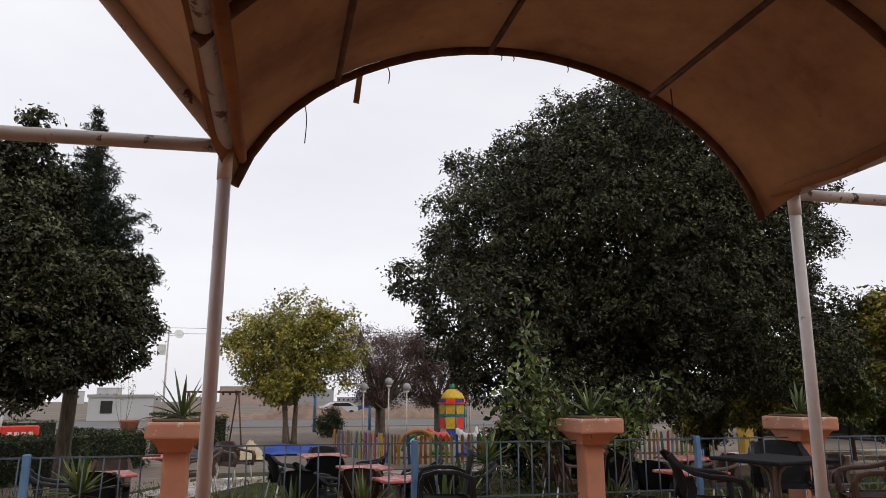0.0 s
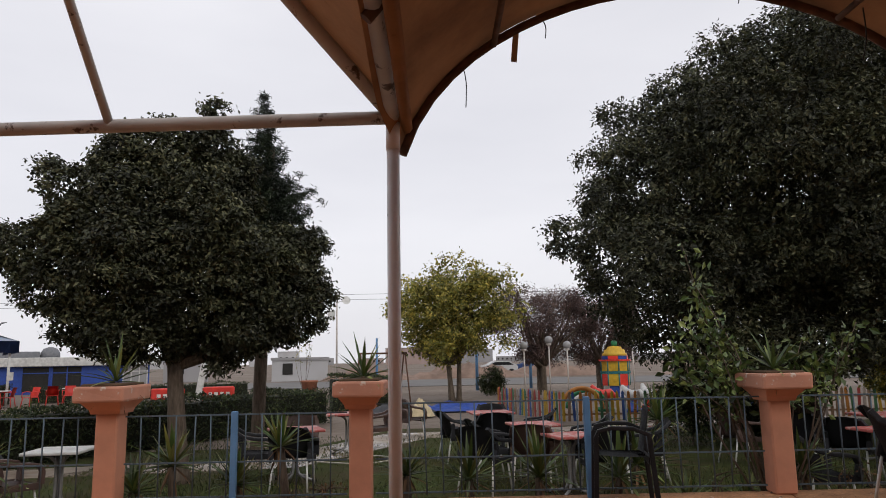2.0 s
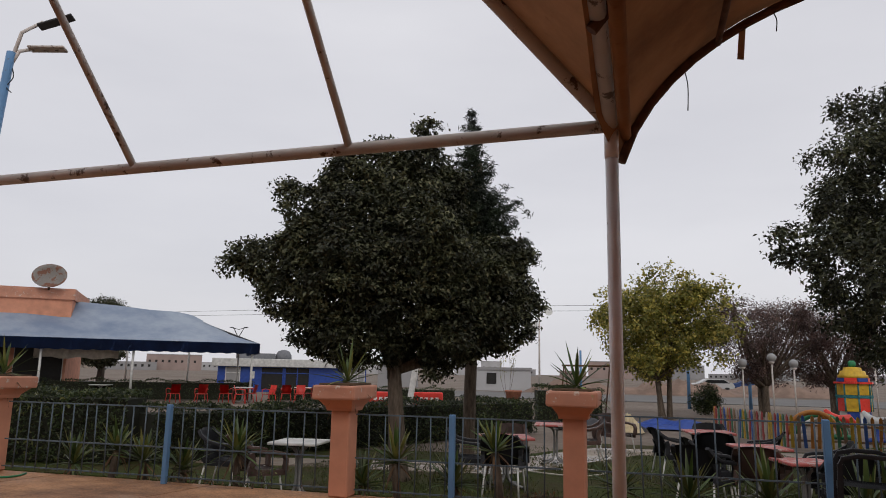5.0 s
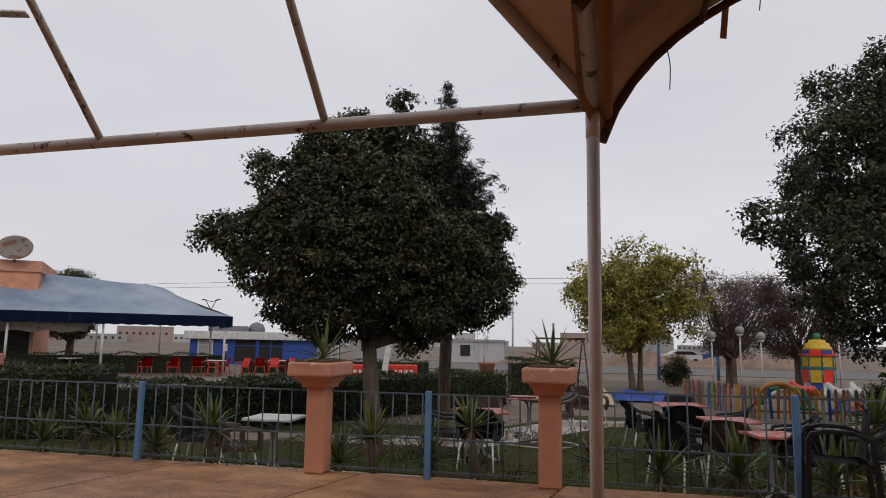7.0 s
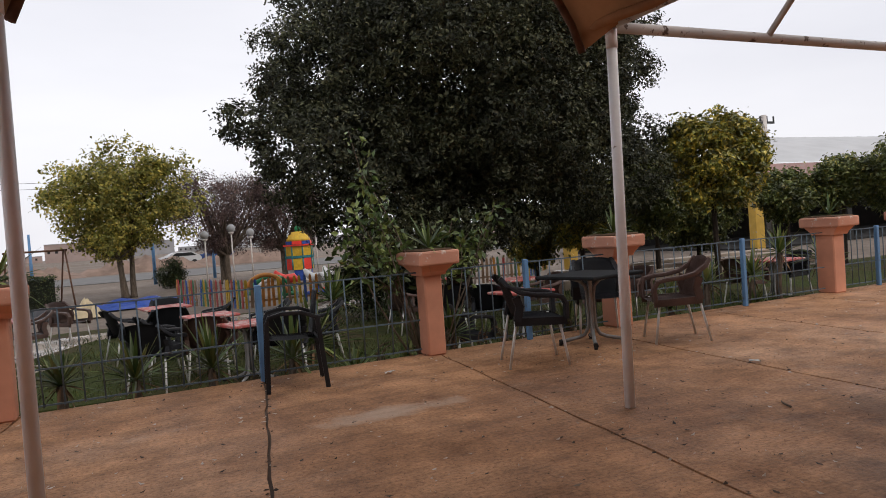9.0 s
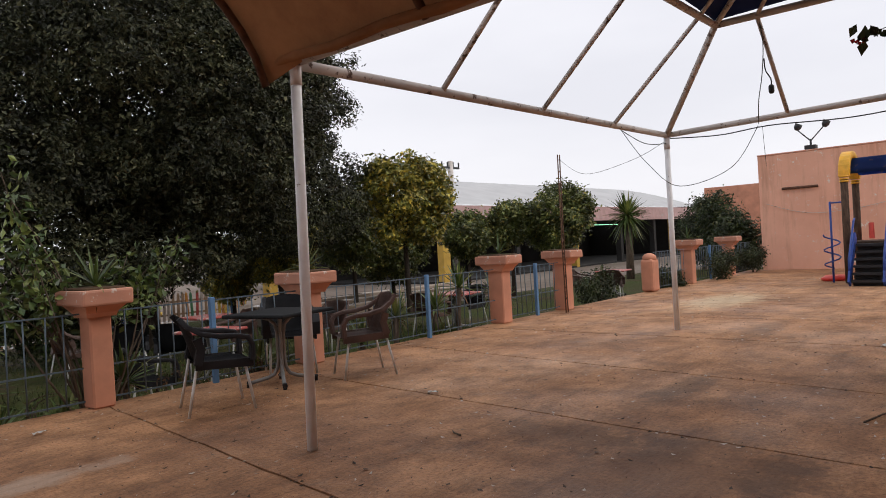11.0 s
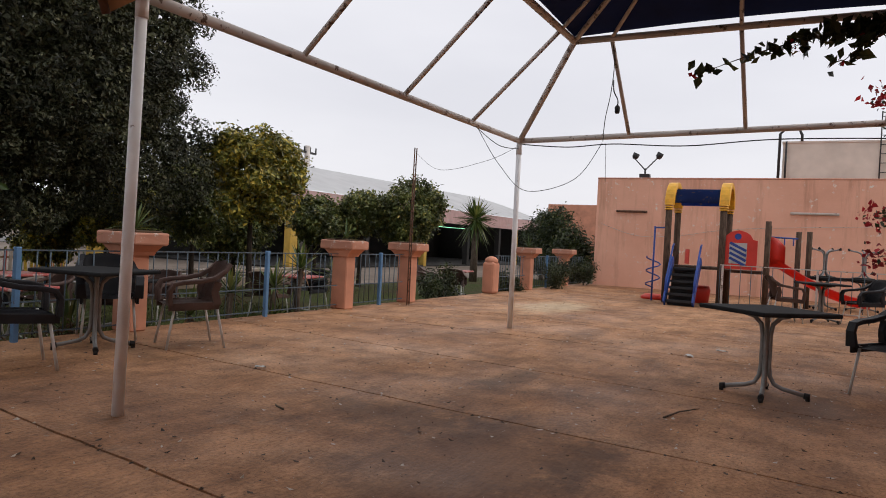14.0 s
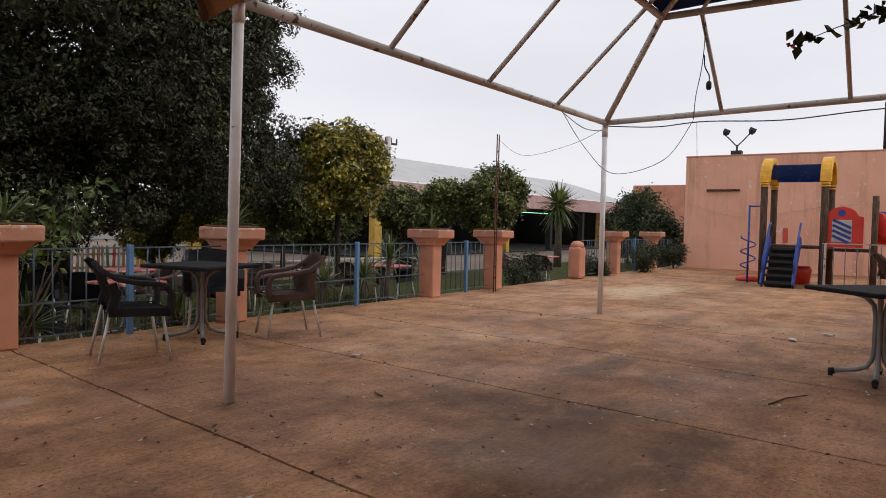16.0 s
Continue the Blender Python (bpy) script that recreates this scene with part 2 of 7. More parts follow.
def leafy(name, stops, rough=0.45, trans=0.25, spec=0.4):
    m = Mat(name, rough, spec=spec)
    col = m.ramp(m.island(), stops)
    big = m.ramp(m.noise(0.8, 3), [(0.35, (0.7, 0.7, 0.7)), (0.65, (1.15, 1.15, 1.1))])
    col = m.mix(1.0, col, big, "MULTIPLY")
    # coarse noise puts lit clumps and dark gaps into the leaf colour
    tuft_shade = m.ramp(m.noise(2.2, 3), [(0.38, (0.5, 0.5, 0.5)), (0.62, (1.4, 1.38, 1.3))])
    col = m.mix(1.0, col, tuft_shade, "MULTIPLY")
    m.color(col)
    tr = m.n.new("ShaderNodeBsdfTranslucent")
    m.l.new(col, tr.inputs["Color"])
    add = m.n.new("ShaderNodeMixShader")
    add.inputs[0].default_value = trans
    m.l.new(m.b.outputs[0], add.inputs[1])
    m.l.new(tr.outputs[0], add.inputs[2])
    m.l.new(add.outputs[0], m.n["Material Output"].inputs["Surface"])
    return m.m


def bark(name, c):
    m = Mat(name, 0.9, spec=0.2)
    g = m.noise(9, 7, (3, 3, 0.6), 0.65)
    m.color(m.ramp(g, [(0.35, tuple(x * 0.45 for x in c)), (0.65, c)])).bump(g, 0.8, 0.03)
    return m.m


M_CONC = concrete()
M_STEEL = peeled("painted_steel", (0.62, 0.565, 0.52), (0.10, 0.06, 0.04), 0.575)
M_POST = peeled("post_paint", (0.90, 0.905, 0.92), (0.16, 0.10, 0.07), 0.66)
M_RUST = plain("rusty_iron", (0.13, 0.065, 0.04), 0.85, 0.2, 0.5, 12)
M_PINK = peeled("pink_plaster", (0.68, 0.31, 0.195), (0.46, 0.33, 0.26), 0.66, 4.0, 0.85)


def wall_plaster():
    m = Mat("pink_wall_plaster", 0.9, spec=0.25)
    base = m.ramp(m.noise(0.6, 7, rough=0.65), [(0.3, (0.74, 0.395, 0.275)), (0.7, (0.88, 0.50, 0.36))])
    drip = m.ramp(m.noise(2.4, 8, (1, 1, 0.10), 0.7), [(0.30, (0.70, 0.66, 0.62)), (0.5, (1, 1, 1))])
    c = m.mix(1.0, base, drip, "MULTIPLY")
    flake = m.ramp(m.noise(5.5, 8, rough=0.72), [(0.61, (0, 0, 0)), (0.635, (1, 1, 1))])
    big = m.ramp(m.noise(0.45, 3), [(0.38, (0, 0, 0)), (0.56, (1, 1, 1))])
    c = m.mix(m.math("MULTIPLY", flake, big), c, (0.80, 0.72, 0.64))
    m.color(c).bump(m.noise(18, 6), 0.3, 0.01)
    return m.m


M_WALLPINK = wall_plaster()
M_PINKCAP = peeled("pink_planter", (0.60, 0.285, 0.19), (0.56, 0.47, 0.40), 0.585, 9.0, 0.85)
M_CANVAS = canvas("tan_canvas", (0.38, 0.19, 0.088), (0.17, 0.080, 0.040))
M_BLUECANVAS = canvas("blue_canvas", (0.010, 0.017, 0.055), (0.008, 0.011, 0.028))
M_FENCE = peeled("fence_paint", (0.085, 0.125, 0.16), (0.07, 0.055, 0.045), 0.56, 14)
M_FPOST = peeled("fence_post_blue", (0.12, 0.265, 0.48), (0.10, 0.08, 0.07), 0.62, 12)
M_GRASS_SOIL = plain("planter_soil", (0.11, 0.07, 0.042), 0.95, 0, 0.45, 1.5, 30, 0.5, 0.2)
M_LEAF_B = leafy("dark_leaf", [(0.0, (0.013, 0.016, 0.009)), (0.45, (0.039, 0.045, 0.022)), (0.82, (0.078, 0.084, 0.044)), (1.0, (0.125, 0.122, 0.070))], 0.56, 0.06, 0.3)
M_BARK = bark("grey_bark", (0.16, 0.125, 0.095))
M_DARKBARK = bark("dark_bark", (0.055, 0.042, 0.032))

# ---- ground and terrace ----
def ground_material():
    m = Mat("dry_ground", 0.95, spec=0.2)
    a = m.ramp(m.noise(0.12, 7), [(0.35, (0.16, 0.125, 0.10)), (0.65, (0.24, 0.20, 0.165))])
    b = m.ramp(m.noise(3.0, 8), [(0.35, (0.75, 0.75, 0.75)), (0.65, (1.05, 1.05, 1.05))])
    m.color(m.mix(1.0, a, b, "MULTIPLY")).bump(m.noise(14, 6), 0.5, 0.03)
    return m.m


def lawn_material():
    m = Mat("lawn_green", 0.95, spec=0.2)
    a = m.ramp(m.noise(0.7, 8, rough=0.7), [(0.36, (0.070, 0.050, 0.028)), (0.5, (0.050, 0.058, 0.013)), (0.7, (0.045, 0.072, 0.012))])
    b = m.ramp(m.noise(25, 4), [(0.3, (0.6, 0.6, 0.6)), (0.7, (1.2, 1.2, 1.1))])
    m.color(m.mix(1.0, a, b, "MULTIPLY")).bump(m.noise(60, 4), 0.8, 0.03)
    return m.m


def path_material():
    m = Mat("wet_paving", 0.4, spec=0.5)
    a = m.ramp(m.noise(0.9, 7), [(0.35, (0.19, 0.145, 0.105)), (0.65, (0.34, 0.28, 0.22))])
    m.color(a).bump(m.noise(22, 6), 0.25, 0.008)
    m.rough(m.ramp(m.noise(0.6, 4), [(0.42, (0.10, 0.10, 0.10)), (0.62, (0.75, 0.75, 0.75))]))
    return m.m


M_GROUND = ground_material()
M_LAWN = lawn_material()
M_PATH = path_material()
M_ROAD = plain("road_asphalt", (0.13, 0.125, 0.12), 0.85, 0, 0.2, 0.5, 40, 0.2)

bm = bmesh.new()
sheet(bm, [[(x, y, GARDEN - 0.012) for x in (-600, -60, -20, 20, 60, 600)] for y in (-400, -40, 0, 40, 80, 800)])
tagged(obj("ground", bm, M_GROUND), "dry brown bare earth round the garden and beyond", "ground", kind="structure")


def flat(name, outline, z, mat, label, cat, thick=0.06):
    bm = bmesh.new()
    prism(bm, outline, z - thick, z)
    return tagged(obj(name, bm, mat), label, cat, kind="structure")


flat("lawn", [(-12, 9.1), (-2.6, 9.1), (1.5, 8.9), (5, 8.3), (30, 8.25), (30, 13.2), (16, 13.2), (16, 17.6), (-1, 17.6), (-2.4, 14.5), (-12, 13.2)], GARDEN + 0.02, M_LAWN, "patchy short green lawn with bare soil", "lawn")
flat("path_1", [(-12, 6.9), (24, 6.9), (24, 8.25), (5, 8.25), (1.5, 8.85), (-2.6, 9.05), (-12, 9.05)], GARDEN + 0.006, M_PATH, "wet concrete garden path along the fence", "path")
flat("path_2", [(-9, 10.7), (-2.2, 11.6), (-0.2, 15.4), (10, 17.7), (10, 18.6), (-1.2, 16.4), (-3.0, 12.6), (-9, 11.7)], GARDEN + 0.028, M_PATH, "pale concrete path across the lawn", "path")
flat("road", [(-300, 46), (300, 46), (300, 60), (-300, 60)], GARDEN + 0.03, M_ROAD, "grey asphalt road beyond the garden", "road")

bm = bmesh.new()
box(bm, 5, -2.05, -0.25, 36, 17.86, 0.47)
terrace = tagged(obj("terrace", bm, plain("terrace_base", (0.10, 0.065, 0.045), 0.9, 0, 0.3, 2)), "red-brown stained concrete terrace laid in long strips", "terrace", kind="structure")
JOINTS = [(0.67 - 1.97 * k, 0.19) for k in range(7, 0, -1)] + [(0.67, 0.19), (2.72, 0.12), (4.75, 0.09), (6.60, 0.11)] + [(8.7 + 1.97 * k, 0.03) for k in range(8)]
for i, ((xa, sa), (xb, sb)) in enumerate(zip(JOINTS, JOINTS[1:])):
    bm = bmesh.new()
    left, right = [], []
    for k in range(57):
        y = -5.4 + 12.3 * k / 56
        ja = 0.006 * math.sin(k * 1.1 + i) + 0.004 * math.sin(k * 2.7 + 2 * i)
        jb = 0.006 * math.sin(k * 1.1 + i + 1) + 0.004 * math.sin(k * 2.7 + 2 * i + 2)
        ga, gb = 0.006 + 0.007 * abs(math.sin(k * 0.9 + i)), 0.006 + 0.006 * abs(math.sin(k * 1.3 + i))
        left.append((xa + ga + sa * (y - 3) + ja, y))
        right.append((xb - gb + sb * (y - 3) + jb, y))
    prism(bm, left[::-1] + right, -0.045, 0.0)
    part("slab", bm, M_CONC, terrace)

# ---- the canopy frame ----
def bar(name, p0, p1, r, mat, parent, seg=12, label=""):
    bm = bmesh.new()
    tube(bm, [p0, p1], r, seg)
    return part(name, bm, mat, parent, label)


def post(x, y, label, off=(0.0, 0.0)):
    t = thing("canopy_post", label, "post", pose(x, y, 0), "canopy posts")
    bm = bmesh.new()
    lean = rng.normal(0, 0.004, 2) + np.array(off)
    tube(bm, [(0, 0, 0), (lean[0], lean[1], RAIL_Z - 0.06)], 0.035, 16)
    part("tube", bm, M_POST, t)
    bm = bmesh.new()
    tube(bm, [(lean[0], lean[1], RAIL_Z - 0.185), (lean[0], lean[1], RAIL_Z - 0.03)], 0.0385, 16)
    part("sleeve", bm, M_POST, t)
    return t


def pavilion(x0, x1, y0, y1, label, rise=(0, 0, 0, 0)):
    """A square roof frame: ring beam, hips, rafters, an upper ring and the tip; rise lifts the ring beam's corners."""
    t = thing("roof_frame", label, "roof frame")
    cs = [(x0, y0), (x1, y0), (x1, y1), (x0, y1)]
    d = RING_IN
    up = [(x0 + d, y0 + d), (x1 - d, y0 + d), (x1 - d, y1 - d), (x0 + d, y1 - d)]
    mid = ((x0 + x1) / 2, (y0 + y1) / 2, RING_Z + 0.95)
    for i in range(4):
        a, b = cs[i], cs[(i + 1) % 4]
        za, zb = RAIL_Z + rise[i], RAIL_Z + rise[(i + 1) % 4]
        bar("beam", (*a, za), (*b, zb), 0.037, M_STEEL, t)
        ua, ub = up[i], up[(i + 1) % 4]
        bar("upper_beam", (*ua, RING_Z), (*ub, RING_Z), 0.038, M_STEEL, t)
        bar("hip_rafter", (*a, za), (*ua, RING_Z), 0.037, M_STEEL, t)
        bar("top_hip", (*ua, RING_Z), mid, 0.030, M_STEEL, t)
        for f in ((0.29, 0.525, 0.752) if i == 1 else (0.25, 0.5, 0.75)):
            p = (a[0] + (b[0] - a[0]) * f, a[1] + (b[1] - a[1]) * f, za + (zb - za) * f)
            q = [p[0], p[1], RING_Z]
            if i % 2 == 0:
                q[1] += d if i == 0 else -d
                q[0] = min(max(q[0], x0 + d), x1 - d)
            else:
                q[0] += -d if i == 1 else d
                q[1] = min(max(q[1], y0 + d), y1 - d)
            bar("rafter", p, q, 0.024, M_STEEL, t)
            bar("top_rafter", q, (q[0] * 0.35 + mid[0] * 0.65, q[1] * 0.35 + mid[1] * 0.65, RING_Z + 0.62), 0.022, M_STEEL, t)
    return t, up, mid


XL, XR, XE, XW = -0.21, 3.24, 9.35, -6.39
YB = FRONT_Y - 6.0
frame_east = pavilion(XR, XE, YB, FRONT_Y, "bare rusty cream-painted steel roof frame with a dark blue top", (-0.03, 0.15, 0.0, -0.03))
frame_west = pavilion(XW, XL, YB, FRONT_Y, "bare rusty steel roof frame of the neighbouring pavilion", (-0.10, 0, 0, -0.10))
for x in (XW, XL, XR, XE):
    for y in (YB, FRONT_Y):
        post(x, y, "round cream-painted steel canopy post standing on the terrace", (0.0, -0.05) if (x, y) == (XR, FRONT_Y) else (0.0, 0.0))


def top_cover(x0, x1, mat, label, frame_thing):
    d = RING_IN
    c = ((x0 + x1) / 2, (YB + FRONT_Y) / 2)
    bm = bmesh.new()
    base = [(x0 + d, YB + d), (x1 - d, YB + d), (x1 - d, FRONT_Y - d), (x0 + d, FRONT_Y - d)]
    n = 8
    for i in range(4):
        a, b = Vector((*base[i], RING_Z + 0.05)), Vector((*base[(i + 1) % 4], RING_Z + 0.05))
        tip = Vector((*c, RING_Z + 1.02))
        rows = []
        for r in range(n + 1):
            s = r / n
            pa, pb = a.lerp(tip, s), b.lerp(tip, s)
            rows.append([pa.lerp(pb, k / n) + Vector((0, 0, 0.05 * math.sin(math.pi * k / n) * (1 - s))) for k in range(n + 1)])
        sheet(bm, rows)
    bmesh.ops.remove_doubles(bm, verts=bm.verts, dist=1e-4)
    return part("canopy_top", bm, mat, frame_thing, label)


top_cover(XR, XE, M_BLUECANVAS, "dark blue canvas stretched over the top of the frame", frame_east[0])
top_cover(XW, XL, M_CANVAS, "tan canvas stretched over the top of the neighbouring frame", frame_west[0])

# the covered face of the neighbouring frame
bm = bmesh.new()
rows = []
for k in range(13):
    s = k / 12
    y = FRONT_Y + (YB - FRONT_Y) * s
    yt = min(max(y, YB + RING_IN), FRONT_Y - RING_IN)
    rows.append([Vector((XL + 0.02, y, RAIL_Z + 0.03)).lerp(Vector((XL - RING_IN, yt, RING_Z + 0.035)), r / 6) for r in range(7)])
sheet(bm, rows)
tagged(obj("side_canvas", bm, M_CANVAS), "weathered tan canvas on one slope of the neighbouring roof", "canopy")

# the vault between the two frames
VAULT_MID, VAULT_HALF, VAULT_Z, VAULT_RISE = (XL + XR) / 2 - 0.035, (XR - XL) / 2 - 0.01, RAIL_Z - 0.06, 0.86
VAULT_R = (VAULT_HALF ** 2 + VAULT_RISE ** 2) / (2 * VAULT_RISE)


def vault_point(s, y, out=0.0):
    """s from -1 to 1 across the vault."""
    half = math.asin(VAULT_HALF / VAULT_R)
    a = s * half
    r = VAULT_R + out
    dip = 0.13 * max(0.0, (y - FRONT_Y + 0.22) / 0.36) * s ** 6
    return Vector((VAULT_MID + r * math.sin(a) * (1 - 0.35 * dip), y, VAULT_Z + VAULT_RISE - VAULT_R + r * math.cos(a) - dip))


vault = thing("canopy_vault", "sagging tan canvas vault on curved steel hoops with frayed edges", "canopy")
bm = bmesh.new()
rows = []
YV0, YV1 = YB - 0.1, FRONT_Y + 0.14
for k in range(49):
    y = YV0 + (YV1 - YV0) * k / 48
    bay = abs(math.sin(math.pi * (FRONT_Y - y) / 1.5))
    row = []
    for q in range(33):
        s = -1 + 2 * q / 32
        sag = -0.035 * bay * (1 - s * s) + 0.012 * math.sin(9 * s + 3 * y)
        row.append(vault_point(s, y, 0.035 + sag))
    rows.append(row)
sheet(bm, rows)
part("cloth", bm, M_CANVAS, vault)
for y in (YV1 - 0.03, FRONT_Y - 1.24, FRONT_Y - 2.8, FRONT_Y - 4.4, YB):
    bm = bmesh.new()
    tube(bm, [vault_point(-1 + 2 * k / 24, y) for k in range(25)], 0.026, 8)
    part("hoop", bm, M_RUST, vault)
for s in (-0.60, -0.10, 0.46):
    bm = bmesh.new()
    tube(bm, [vault_point(s, YB, -0.03), vault_point(s, FRONT_Y + 0.06, -0.03)], 0.018, 8)
    part("purlin", bm, M_RUST, vault)
for s, x in ((-1, XL), (1, XR)):
    bm = bmesh.new()
    pts = []
    for k in range(30):
        y = YV0 + (YV1 - YV0) * k / 29
        pts.append((x - s * 0.075, y, RAIL_Z - 0.035 + 0.012 * math.sin(7 * y)))
    tube(bm, pts, 0.032, 7)
    part("edge_roll", bm, M_CANVAS, vault, "rolled frayed canvas edge")

# ---- fence pillars with planter tops ----
def pillar(x, label, wx=0.25, wy=0.32, cx=0.455, cy=0.62, h=1.075):
    t = thing("planter_pillar", label, "pillar", pose(x, FENCE_Y, 0), "planter pillars")
    corners = ((-1, -1), (1, -1), (1, 1), (-1, 1))
    bm = bmesh.new()
    box(bm, 0, 0, (h - 0.2) / 2, wx, wy, h - 0.2, bevel=0.015)
    part("shaft", bm, M_PINK, t)
    bm = bmesh.new()
    rings = [[bm.verts.new((sx * a / 2, sy * b / 2, z)) for sx, sy in corners] for a, b, z in ((wx + 0.06, wy + 0.06, h - 0.25), (wx + 0.08, wy + 0.10, h - 0.21), (cx - 0.08, cy - 0.08, h - 0.13))]
    for r0, r1 in zip(rings, rings[1:]):
        for i in range(4):
            bm.faces.new((r0[i], r0[(i + 1) % 4], r1[(i + 1) % 4], r1[i]))
    part("neck", bm, M_PINK, t)
    bm = bmesh.new()
    box(bm, 0, 0, h - 0.07, cx, cy, 0.14, bevel=0.022, seg=2)
    for v in bm.verts:
        v.co += Vector(noise.noise_vector(v.co * 9 + Vector((x, 0, 0)))) * 0.008
    part("tray", bm, M_PINKCAP, t, "chipped pink planter tray")
    bm = bmesh.new()
    box(bm, 0, 0, h + 0.005, cx - 0.1, cy - 0.1, 0.03, bevel=0.01)
    part("soil", bm, M_GRASS_SOIL, t, "dry soil")
    return t


PILLARS = [-7.35, -2.97, -0.69, 3.13, 5.55, 9.42, 11.37, 17.35, 20.3]
for x in PILLARS:
    pillar(x, wx=0.20 if x < 4 else 0.235, wy=0.22 if x < 4 else 0.28, label="chipped pink plastered pillar carrying a square planter tray")
bm = bmesh.new()
box(bm, 0, 0, 0.36, 0.36, 0.30, 0.72, bevel=0.06, seg=2)
lathe(bm, [(0.16, 0.70), (0.15, 0.78), (0.10, 0.83), (0.03, 0.85)], 14)
stump = tagged(obj("gate_pillar", bm, M_PINK), "short pink plastered gate pillar with a rounded top", "pillar")
stump.matrix_basis = pose(15.1, FENCE_Y, 0)

# ---- fence ----
bm = bmesh.new()
tube(bm, [(0, 0, 0.05), (0, 0, 0.86)], 0.0072, 6)
MESH_BAR = obj("bar_model", bm, M_FENCE).data
bpy.data.objects.remove(bpy.data.objects["bar_model"])


def fence(xa, xb, posts=(), top=0.86):
    t = thing("fence", "low blue-grey welded steel bar fence on the terrace edge", "fence", group="garden fence")
    for z in (top, 0.37, 0.07):
        bm = bmesh.new()
        box(bm, (xa + xb) / 2, FENCE_Y, z, xb - xa, 0.014, 0.014)
        part("rail", bm, M_FENCE, t)
    n = max(1, round((xb - xa) / 0.155))
    for i in range(1, n):
        x = xa + (xb - xa) * i / n
        share("bar", MESH_BAR, t, pose(x + rng.normal(0, 0.006), FENCE_Y, 0, rng.normal(0, 0.6), rng.normal(0, 0.9), 0) @ Matrix.Diagonal((1, 1, top / 0.86, 1)))
    for x in posts:
        bm = bmesh.new()
        box(bm, x, FENCE_Y - 0.018, (top + 0.02) / 2, 0.055, 0.055, top + 0.04, bevel=0.006)
        part("post", bm, M_FPOST, t, "faded blue square post")
    return t


fence(-12.0, -7.5, (-9.6,), 0.79)
fence(-7.2, -3.10, (-5.0,), 0.79)
fence(-2.84, -0.82, (-1.845,), 0.79)
fence(-0.56, 3.0, (1.38,))
fence(3.26, 5.40, (4.3,))
fence(5.70, 9.27, (7.66,))
fence(9.57, 11.22, (10.45,))
fence(15.3, 17.2, ())
fence(17.5, 20.15, (18.8,))
fence(20.45, 22.3, ())

# ---- trees ----
def leaves(name, centres, sizes, material, parent, r, droop=0.3, aspect=0.42, label="", out=None):
    """Many small folded leaves, one at each centre."""
    n = len(centres)
    d = r.normal(0, 1, (n, 3))
    if out is not None:
        # leaf faces look outwards and up, tips hang
        nm = out * 0.7 + np.array([0, 0, 0.8]) + r.normal(0, 0.75, (n, 3))
        nm /= np.linalg.norm(nm, axis=1)[:, None] + 1e-9
        d += out * 0.5
        d[:, 2] -= droop * 2
        d -= nm * (d * nm).sum(1)[:, None]
        d /= np.linalg.norm(d, axis=1)[:, None] + 1e-9
        side, up = np.cross(nm, d), nm
    else:
        d[:, 2] -= droop * 2
        d /= np.linalg.norm(d, axis=1)[:, None] + 1e-9
        side = np.cross(d, r.normal(0, 1, (n, 3)))
        side /= np.linalg.norm(side, axis=1)[:, None] + 1e-9
        up = np.cross(side, d)
    L = sizes[:, None]
    base = centres - d * L * 0.5
    tip = centres + d * L * 0.5
    a = centres + side * L * aspect * 0.5 + up * L * 0.10 - d * L * 0.06
    b = centres - side * L * aspect * 0.5 + up * L * 0.10 - d * L * 0.06
    verts = np.stack([base, a, tip, b], 1).reshape(-1, 3)
    i = np.arange(n) * 4
    faces = np.stack([np.stack([i, i + 1, i + 2], 1), np.stack([i, i + 2, i + 3], 1)], 1).reshape(-1, 3)
    return raw(name, verts, faces, material, parent, label)


def crown_points(lobes, clumps, per, spread, r, inner=0.55, skin=0.0):
    """Clumps of leaf places near the skin of a set of ellipsoid lobes; with skin, only those outside the other lobes."""
    w = np.array([l[3] * l[4] + l[4] * l[5] + l[3] * l[5] for l in lobes])
    many = clumps * (4 if skin else 1)
    pick = r.choice(len(lobes), many, p=w / w.sum())
    all_lobes = np.array(lobes)
    lob = all_lobes[pick]
    v = r.normal(0, 1, (many, 3))
    v /= np.linalg.norm(v, axis=1)[:, None]
    rad = inner + (1.06 - inner) * r.random(many) ** 0.55
    c = lob[:, :3] + v * lob[:, 3:6] * rad[:, None]
    if skin:
        free = np.ones(many, bool)
        for k, l in enumerate(all_lobes):
            free &= (np.linalg.norm((c - l[:3]) / l[3:6], axis=1) > skin) | (pick == k)
        c, v = c[free][:clumps], v[free][:clumps]
    n = len(c)
    pts = np.repeat(c, per, 0) + r.normal(0, 1, (n * per, 3)) * spread * np.array([1, 1, 0.75])
    return pts, np.repeat(v, per, 0)


def limb(bm, p0, p1, r0, r1, r, bend=0.12, steps=5):
    p0, p1 = Vector(p0), Vector(p1)
    L = (p1 - p0).length
    off = Vector(r.normal(0, bend * L, 3))
    pts, rad = [], []
    for k in range(steps + 1):
        s = k / steps
        pts.append(p0.lerp(p1, s) + off * math.sin(math.pi * s) * 0.5)
        rad.append(r0 + (r1 - r0) * s)
    tube(bm, pts, rad, 8)


